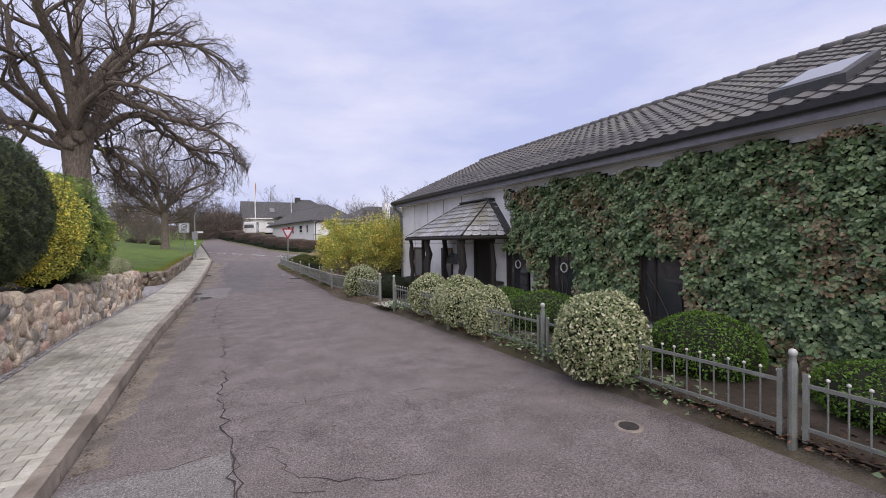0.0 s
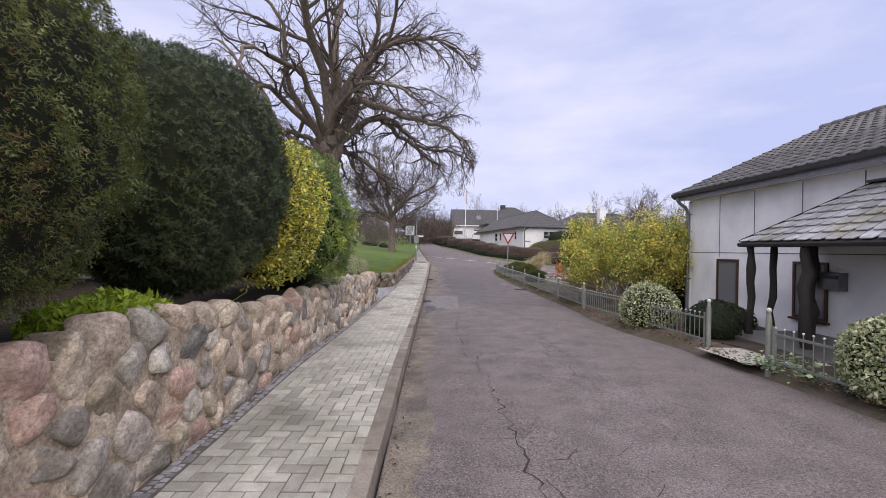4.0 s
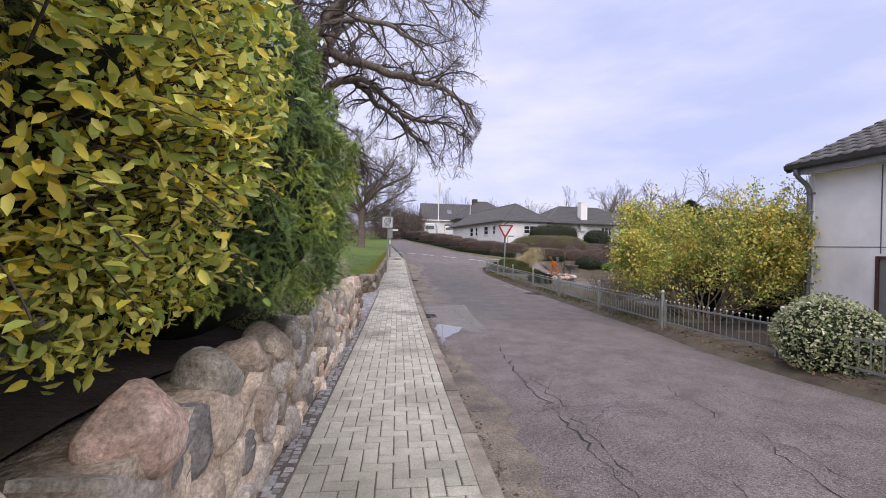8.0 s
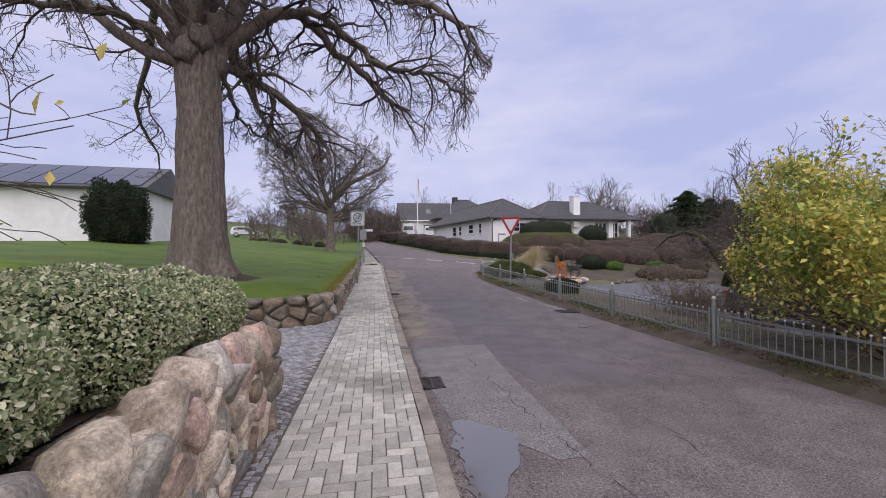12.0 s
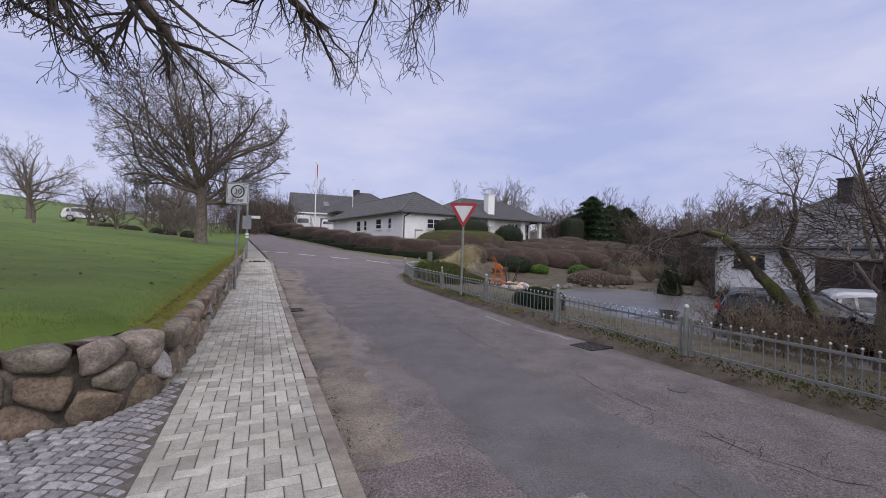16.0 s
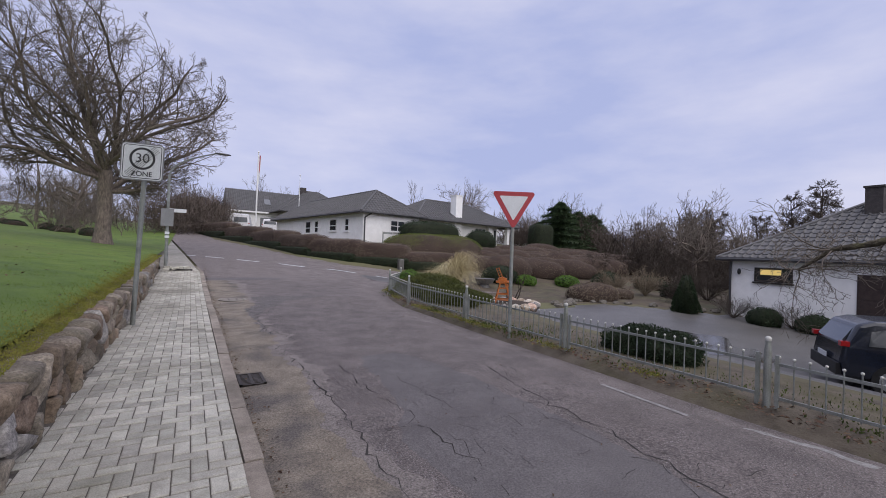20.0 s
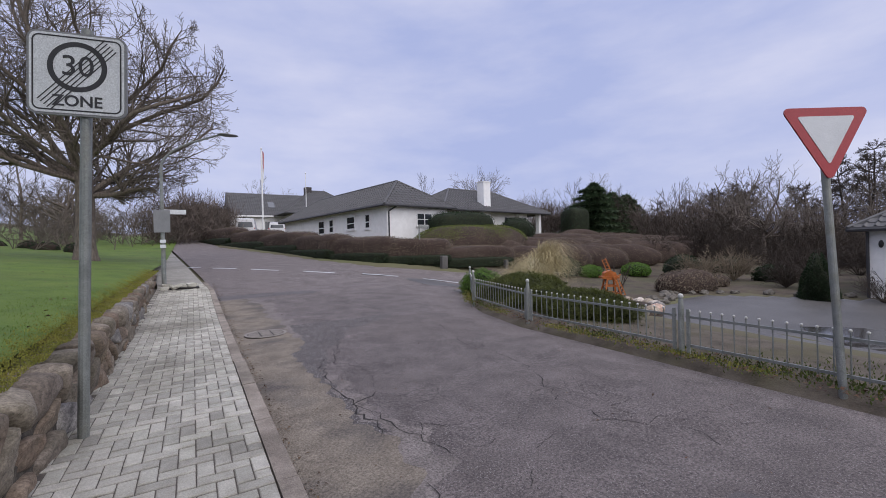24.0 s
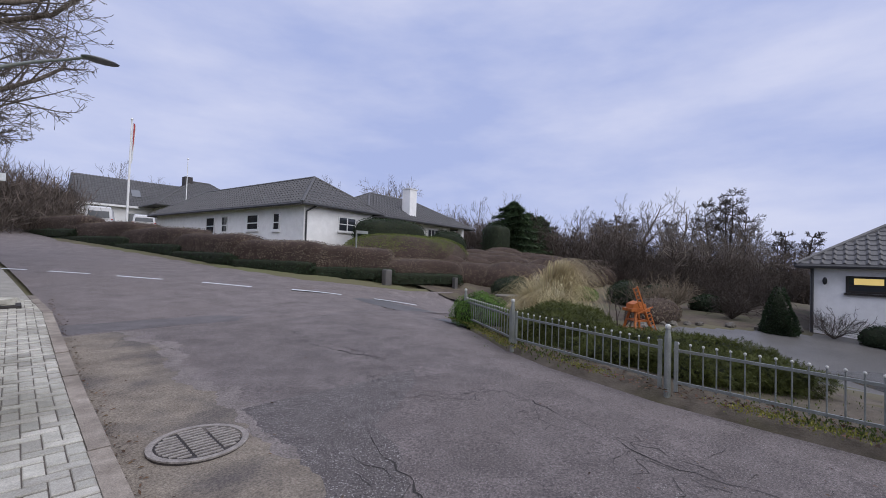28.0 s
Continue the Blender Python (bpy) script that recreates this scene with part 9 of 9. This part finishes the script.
band("road_grit", ((20.2, 0.15, 0.5), (21.0, 0.15, 0.7), (24.0, 0.15, 0.8), (27.5, 0.15, 0.75), (31, 0.15, 0.8), (34.5, 0.15, 1.0), (38.5, 0.15, 0.85)), GRIT, "sandy grit washed along the kerb", "grit", 0.0025, 0.2)
band("road_grit", ((4.0, 0.15, 0.35), (9.0, 0.15, 0.45), (14.4, 0.15, 0.5)), GRIT, "sandy grit washed along the kerb", "grit", 0.0025, 0.14)
band("puddle", ((14.7, 0.24, 0.3), (14.9, 0.24, 0.36), (15.1, 0.24, 0.36), (15.5, 0.26, 0.58), (16.05, 0.3, 0.8), (16.25, 0.32, 0.6), (16.5, 0.34, 0.4)), WATER, "shallow rain puddle reflecting the sky by the kerb", "puddle", 0.007, 0.1, 0.04)


def dash(p, q, w=0.14, paint=SIGNWHITE):
    a, b = Vector((*p, 0)), Vector((*q, 0))
    d = (b - a).normalized()
    s = Vector((-d.y, d.x, 0)) * w / 2
    bm = bmesh.new()
    n = 8
    rows_ = [[bm.verts.new((v.x, v.y, road_z(v.x, v.y) + 0.006)) for v in (a.lerp(b, k / n) - s, a.lerp(b, k / n) + s)] for k in range(n + 1)]
    for u, v in zip(rows_, rows_[1:]):
        bm.faces.new((u[0], v[0], v[1], u[1]))
    ob = part("lane_dash", bm, paint)
    return tagged(ob, "worn white painted lane dash", "road marking", "lane dashes", "structure")


for p, q in (((-2.0, 48.6), (-1.2, 48.0)), ((-0.9, 47.8), (-0.1, 47.1)), ((0.34, 46.7), (1.15, 45.95)), ((1.7, 45.4), (2.6, 44.45)), ((3.4, 43.7), (4.4, 42.75)), ((5.3, 42.15), (6.5, 41.4)), ((7.4, 41.0), (8.8, 40.6)), ((10, 40.4), (11.4, 40.2)), ((12.8, 40.1), (14.2, 40.0))):
    dash(p, q)
dash((4.0, 25.35), (3.98, 24.3), 0.06, WORNPAINT)


def grate(x, y, sx, sy, slots, turn=0.0, label="square cast iron gully grate with slots"):
    ob = thing("drain_grate", label, "drain", "road drains", (x, y, road_z(x, y) + 0.004), turn)
    part("rim", box(-sx / 2, sx / 2, -sy / 2, sy / 2, -0.05, 0.004), CRACK, ob)
    for a, b, c, d in ((-sx / 2, sx / 2, -sy / 2, -sy / 2 + 0.03), (-sx / 2, sx / 2, sy / 2 - 0.03, sy / 2), (-sx / 2, -sx / 2 + 0.03, -sy / 2, sy / 2), (sx / 2 - 0.03, sx / 2, -sy / 2, sy / 2)):
        part("edge", box(a, b, c, d, 0.0, 0.014), IRON, ob)
    for k in range(slots):
        y0 = -sy / 2 + 0.05 + (sy - 0.1) * (k + 0.5) / slots
        part("slat", box(-sx / 2 + 0.03, sx / 2 - 0.03, y0 - (sy - 0.1) / slots * 0.27, y0 + (sy - 0.1) / slots * 0.27, 0.0, 0.012), IRON, ob)
    part("cross_bar", box(-0.015, 0.015, -sy / 2, sy / 2, 0.001, 0.013), IRON, ob)
    return ob


grate(0.28, 17.62, 0.26, 0.42, 8)
grate(0.29, 27.14, 0.27, 0.45, 8)
grate(4.3, 22.5, 0.5, 0.42, 7, 8, "rusty gully grate sunk at the road edge")


def manhole(x, y, r):
    ob = thing("manhole_cover", "round cast iron manhole cover with a dusty rim and slots", "manhole", "", (x, y, road_z(x, y) + 0.004))
    part("seat", rod((0, 0, -0.03), (0, 0, 0.002), r, sides=40), IRON, ob)
    bm = bmesh.new()
    for a in range(40):
        (c0, s0), (c1, s1) = ((math.cos(math.tau * b / 40), math.sin(math.tau * b / 40)) for b in (a, a + 1))
        r0, z = r * 0.87, 0.012
        q = [bm.verts.new(p) for p in ((r0 * c0, r0 * s0, z), (r * c0, r * s0, z), (r * c1, r * s1, z), (r0 * c1, r0 * s1, z), (r0 * c0, r0 * s0, 0), (r * c0, r * s0, 0), (r * c1, r * s1, 0), (r0 * c1, r0 * s1, 0))]
        for idx in ((0, 1, 2, 3), (1, 5, 6, 2), (4, 0, 3, 7)):
            bm.faces.new([q[n] for n in idx])
    part("rim", bm, RUSTIRON, ob)
    cover = part("cover", rod((0, 0, -0.02), (0, 0, 0.004), r * 0.84, sides=36), IRON, ob)
    for row in (-1, 0, 1):
        for k in range(-5, 6):
            y0 = k * r * 0.148
            half = math.sqrt(max(0.0, (r * 0.82) ** 2 - y0 * y0))
            x0, x1 = max(-half, row * r * 0.56 - r * 0.25), min(half, row * r * 0.56 + r * 0.25)
            if x1 - x0 > 0.04:
                part("bar", box(x0, x1, y0 - r * 0.036, y0 + r * 0.036, 0, 0.012), RUSTIRON, cover)
    return ob


manhole(0.63, 33.95, 0.33)
capo = thing("valve_cap", "small oval valve cap set in pale mortar", "valve cap", "", (4.42, 2.58, road_z(4.42, 2.58) + 0.004))
part("surround", rod((0, 0, -0.02), (0, 0, 0.005), 0.13, 0.12, 24), KERB, capo)
part("lid", rod((0, 0, 0), (0, 0, 0.012), 0.09, 0.085, 20), IRON, capo)
capo = thing("valve_cap", "small oval valve cap in the road", "valve cap", "", (3.75, 20.6, road_z(3.75, 20.6) + 0.004))
part("lid", rod((0, 0, -0.02), (0, 0, 0.01), 0.1, 0.095, 20), DRIVE, capo)
pit = thing("opened_pit", "heap of lifted pavers round an opened pit by the lamp", "pit", "", (-0.62, 41.0, walk_z(41)))
part("hole", box(-0.38, 0.38, -0.45, 0.45, -0.05, 0.012), CRACK, pit)
r9 = random.Random(5)
for k in range(16):
    b = part("loose_paver", box(-0.1, 0.1, -0.05, 0.05, 0, 0.07), PAVER, pit)
    b.location = (r9.gauss(0, 0.38), r9.choice((-0.5, 0.45)) + r9.gauss(0, 0.24), 0.012 + 0.05 * r9.choice((0, 0, 1)))
    b.rotation_euler = (r9.gauss(0, 0.16), r9.gauss(0, 0.12), r9.random() * 3)


# ---- litter, moss and blades ----
def scatter(name, label, category, xs, ys, zs, mat, size, wide=0.6, flat=True, parent=None):
    n = len(xs)
    p = np.stack([xs, ys, zs], 1)
    if flat:
        d = unit(np.stack([RNG.normal(size=n), RNG.normal(size=n), 0.25 * RNG.random(n)], 1))
        nn = unit(np.stack([0.4 * RNG.normal(size=n), 0.4 * RNG.normal(size=n), np.ones(n)], 1))
    else:
        d = unit(np.stack([0.45 * RNG.normal(size=n), 0.45 * RNG.normal(size=n), np.ones(n)], 1))
        nn = unit(RNG.normal(size=(n, 3)))
    s = size * (0.5 + RNG.random(n))
    ob = new(name, leaf_mesh(name, p, d, nn, s, s * wide, mat))
    return tagged(ob, label, category, kind="stuff")


n = 5200
ys = RNG.uniform(-6, 36, n)
xs = np.array([along(y, RIGHT) for y in ys]) + np.abs(RNG.normal(0, 0.32, n)) - 0.08
keep = xs < np.array([fence_x(y) for y in ys]) + 0.5
xs, ys = xs[keep], ys[keep]
scatter("fallen_leaves", "dead brown leaves scattered along the verge", "leaf litter", xs, ys, np.array([max(base(x, y), road_z(x, y)) + 0.012 for x, y in zip(xs, ys)]), LITTER, 0.045)
n = 700
ys = RNG.uniform(0, 36, n)
xs = RNG.uniform(0.2, 4.2, n)
scatter("road_debris", "small dry leaves and twigs on the asphalt", "leaf litter", xs, ys, np.array([road_z(x, y) + 0.008 for x, y in zip(xs, ys)]), LITTER, 0.026, 0.4)
n = 9000
ys = RNG.uniform(16, 36.5, n)
fx = np.array([fence_x(y) for y in ys])
xs = fx + RNG.normal(0.05, 0.2, n)
m = np.sin(ys * 2.3) + np.sin(ys * 0.9 + 1) + RNG.normal(0, 0.6, n) > 0.3
xs, ys = xs[m], ys[m]
scatter("verge_moss", "tufts of moss and small weeds under the fence", "moss", xs, ys, np.array([base(x, y) + 0.01 for x, y in zip(xs, ys)]), WEED, 0.035, 0.5, False)
n = 9000
ys = RNG.uniform(25, 37, n)
xs = np.array([fence_x(y) for y in ys]) - 0.1 + RNG.normal(0, 0.09, n)
m = np.sin(ys * 3.1) + np.sin(ys * 1.1 + 0.4) + RNG.normal(0, 0.5, n) > -0.1
xs, ys = xs[m], ys[m]
scatter("fence_moss", "yellow-green moss cushions along the foot of the fence", "moss", xs, ys, np.array([base(x, y) + 0.008 for x, y in zip(xs, ys)]), MOSS, 0.022, 0.6, False)
n = 5000
ys = RNG.uniform(-5, 9.4, n)
xs = np.array([fence_x(y) for y in ys]) + RNG.normal(0.05, 0.16, n)
m = np.sin(ys * 2.9) + np.sin(ys * 1.3 + 2) + RNG.normal(0, 0.5, n) > 0.1
xs, ys = xs[m], ys[m]
scatter("ground_ivy", "trailing ivy and weeds along the foot of the fence", "ivy", xs, ys, np.array([base(x, y) + 0.02 for x, y in zip(xs, ys)]) + 0.16 * RNG.random(len(xs)) ** 2, IVY, 0.05, 0.8)
n = 260
ys = RNG.uniform(23, 40, n)
xs = RNG.uniform(-9, -1.6, n)
scatter("lawn_leaves", "a few fallen leaves on the lawn", "leaf litter", xs, ys, np.array([lawn_z(x, y) + 0.02 for x, y in zip(xs, ys)]), LITTER, 0.05)
n = 60000
ys = RNG.uniform(22, 42, n)
xs = -1.29 - np.abs(RNG.normal(0, 0.14, n))
scatter("wall_moss", "yellow-green moss along the top of the lawn wall", "moss", xs, ys, np.array([lawn_z(x, y) + 0.035 + 0.015 * math.sin(y * 9 + x * 23) for x, y in zip(xs, ys)]), MOSS, 0.012, 0.6, False)
n = 60000
ys = 21.8 + 14 * RNG.random(n) ** 1.4
xs = -1.5 - 7.5 * RNG.random(n) ** 1.2
ok = np.array([y > along(x, ((-60, 30), (-9.5, 22.6), (-5.4, 22.0), (-2.2, 21.7), (-1.3, 22.3))) for x, y in zip(xs, ys)]) & (((xs + 4.45) / 1.5) ** 2 + ((ys - 23.5) / 0.95) ** 2 > 1)
xs, ys = xs[ok], ys[ok]


def lawn_top(x, y):
    e = along(x, ((-60, 30), (-9.5, 22.55), (-5.4, 21.95), (-2.2, 21.6), (-1.3, 22.3)))
    z = lawn_z(x, y)
    if y < e + 0.6 and x < -1.6:
        z = min(z, 0.555 + 0.3 * (y - e) + 0.012 * (-1.6 - x))
    return z


scatter("grass_blades", "short green lawn grass blades", "grass", xs, ys, np.array([lawn_top(x, y) - 0.01 for x, y in zip(xs, ys)]), BLADE, 0.02, 0.22, False)
n = 6000
ys = RNG.uniform(17.5, 34, n)
xs = np.array([fence_x(y) for y in ys]) + 0.25 + np.abs(RNG.normal(0, 0.6, n))
m = np.sin(ys * 1.7 + xs) + np.sin(ys * 0.7 + 2) + RNG.normal(0, 0.5, n) > 0.2
xs, ys = xs[m], ys[m]
scatter("drive_moss", "moss and grass creeping over the edge of the drive", "moss", xs, ys, np.array([base(x, y) + 0.018 for x, y in zip(xs, ys)]), WEED, 0.03, 0.4, False)
n = 1500
ys = RNG.uniform(2, 42, n)
xs = 0.15 + np.abs(RNG.normal(0, 0.07, n))
scatter("gutter_litter", "leaf crumbs and twigs in the gutter", "leaf litter", xs, ys, np.array([road_z(x, y) + 0.008 for x, y in zip(xs, ys)]), LITTER, 0.03, 0.4)


# ---- pavers, setts, kerbs, roof tiles: the pieces ----
near, rest = [], []
ny0, ny1 = 9.2, 14.4
for j in range(-400, 415):
    for i in range(-11 if j < 222 else -13, 0):
        r = (i - j) % 4
        if r == 0 and i + 1 < 0:
            piece = (LONG, (i + 1) * 0.1, (j + 0.5) * 0.1)
        elif r == 3:
            piece = (TALL, (i + 0.5) * 0.1, (j + 1) * 0.1)
        elif r == 0:
            piece = (None, (i + 0.5) * 0.1, (j + 0.5) * 0.1)
        elif r == 1 and i == -11:
            piece = (None, (i + 0.5) * 0.1, (j + 0.5) * 0.1)
        else:
            continue
        (near if ny0 < piece[2] < ny1 else rest).append(piece)
HALF = brick_mesh("paver", 0.09, 0.09, 0.03, PAVER, 0.006)
rnd = random.Random(2)
for me, x, y in near[:300]:
    ob = new("paver", me or HALF)
    ob.parent = pavement
    ob.location = (x, y, walk_z(y) + rnd.gauss(0, 0.0012))
    ob.rotation_euler = (rnd.gauss(0, 0.004), rnd.gauss(0, 0.004), rnd.gauss(0, 0.004))
PAVER_JOINED = material("concrete paver field", [(0.345, 0.329, 0.281), (0.497, 0.479, 0.419)], 9, 0.75, 0.35, 120, vary=0.22, island=True, stain=((0.19, 0.18, 0.14), 0.9, 0.7))
far = part("far_pavers", merged("far_pavers", [(me or HALF, x, y, walk_z(y) + rnd.gauss(0, 0.0012), rnd.gauss(0, 0.004), rnd.gauss(0, 0.004)) for me, x, y in near[300:] + rest], PAVER_JOINED), PAVER_JOINED, pavement)
tagged(far, kind="stuff")

SMALL = brick_mesh("sett", 0.055, 0.05, 0.04, SETT, 0.009)
SETT_JOINED = material("granite setts field", [(0.20, 0.195, 0.20), (0.36, 0.35, 0.355)], 14, 0.5, 0.4, 80, vary=0.3, island=True)
edge = []
y = -20.0
while y < 16.6:
    edge.append((SMALL, -1.203 + rnd.gauss(0, 0.006), y + 0.028, walk_z(y) + rnd.gauss(-0.004, 0.004), rnd.gauss(0, 0.08), rnd.gauss(0, 0.05)))
    edge.append((SMALL, -1.145 + rnd.gauss(0, 0.006), y, walk_z(y) + rnd.gauss(-0.004, 0.004), rnd.gauss(0, 0.08), rnd.gauss(0, 0.05)))
    y += 0.058
eo = part("edge_setts", merged("edge_setts", edge, SETT_JOINED), SETT_JOINED, pavement, "row of small granite setts along the wall")
tagged(eo, kind="stuff")

# fan-laid setts of the driveway
ARC = [brick_mesh("sett", 0.082, 0.1 * math.cos(radians(a)) - 0.024, 0.05, SETT, 0.012) for a in (5, 15, 25, 35, 43)]
setts = []
for col in range(-1, 5):
    cx = -1.14 - 0.75 - col * 1.5
    for k in range(-8, 60):
        yc = 15.6 + k * 0.1
        for i in range(16):
            a = radians(-45 + 90 * (i + 0.5 * (k % 2) + 0.25) / 16)
            x, y = cx + 1.06 * math.sin(a), yc + 1.06 * math.cos(a)
            if -8.6 < x < -1.14 and 16.5 < y < along(x, ((-9.5, 22.35), (-5.4, 21.7), (-2.2, 21.3), (-1.62, 21.45), (-1.33, 21.85), (-1.24, 22.5))):
                setts.append((ARC[min(4, int(abs(math.degrees(a)) / 10))], x, y, level(y) + 0.004 + rnd.gauss(0, 0.003), -a + rnd.gauss(0, 0.04), rnd.gauss(0, 0.05)))
setts_near = [s for s in setts if -2.7 < s[1] and 18.0 < s[2] < 19.9][:300]
ids = {id(s) for s in setts_near}
for me, x, y, z, turn, tx in setts_near:
    ob = new("sett", me)
    ob.parent = drive
    ob.location, ob.rotation_euler = (x, y, z), (0, tx * 0.3, turn)
so = part("far_setts", merged("far_setts", [s for s in setts if id(s) not in ids], SETT_JOINED), SETT_JOINED, drive)
tagged(so, kind="stuff")

# kerb stones
kerb = thing("kerb", "row of worn concrete kerb stones beside the road", "kerb", kind="structure")
bm = box(0.0, 0.135, -0.495, 0.495, -0.2, 0.0)
for v in bm.verts:
    if v.co.z > -0.05 and v.co.x > 0.1:
        v.co.x -= 0.018
KERBME = finish(bm, "kerb_stone", KERB)
for k in range(62):
    y = -19.5 + k
    ob = new("kerb_stone", KERBME)
    ob.parent = kerb
    x = 0.0 if y < 40 else -0.08 * (y - 40)
    ob.location = (x + rnd.gauss(0, 0.004), y, walk_z(y) + 0.004 + rnd.gauss(0, 0.004))
    ob.rotation_euler = (math.atan((level(y + 0.5) - level(y - 0.5))), rnd.gauss(0, 0.01), rnd.gauss(0, 0.004) + (0.08 if y >= 40 else 0))

# tiles on the near slope of the house roof
wt, lt = 0.24, 0.30
prof_t = [(0.0, 0.010), (0.04, 0.0), (0.09, 0.002), (0.13, 0.014), (0.17, 0.03), (0.205, 0.03), (0.24, 0.012)]
slope = Vector((RIDGE_X - EAVE_X, 0, RIDGE_Z - EAVE_Z))
ln = slope.length
sdir = slope.normalized()
nrm = Vector((-sdir.z, 0, sdir.x))
bm = bmesh.new()
ringA, ringB, ringC = [], [], []
for a, h in prof_t:
    ringA.append(bm.verts.new(Vector((0, a - wt / 2, 0)) + nrm * (h + 0.03) - sdir * 0.03))
    ringB.append(bm.verts.new(Vector((0, a - wt / 2, 0)) + nrm * (h + 0.004) + sdir * lt))
    ringC.append(bm.verts.new(Vector((0, a - wt / 2, 0)) + nrm * (h + 0.008) - sdir * 0.03))
for i in range(len(prof_t) - 1):
    bm.faces.new((ringA[i], ringA[i + 1], ringB[i + 1], ringB[i]))
    bm.faces.new((ringC[i], ringC[i + 1], ringA[i + 1], ringA[i]))
TILEME = finish(bm, "roof_tile", TILE, True)
tn, tf = [], []
rowsn = int(ln / lt)
for j in range(rowsn + 1):
    d = j * lt
    y = END_Y
    while y > -9:
        p = Vector((EAVE_X, y - wt / 2, EAVE_Z)) + sdir * d
        (tn if len(tn) < 300 and y > 4.8 else tf).append(p)
        y -= wt
for p in tn:
    ob = new("roof_tile", TILEME)
    ob.parent = roof
    ob.location = p + nrm * rnd.gauss(0, 0.002)
TILE_J = material("concrete roof tiles field", [(0.085, 0.08, 0.078), (0.14, 0.132, 0.128)], 4, 0.7, 0.4, 50, vary=0.16, island=True, stain=((0.16, 0.15, 0.12), 1.0, 0.5))
fo = part("far_tiles", merged("far_tiles", [(TILEME, p.x, p.y, p.z, 0, 0) for p in tf], TILE_J), TILE_J, roof)
tagged(fo, kind="stuff")
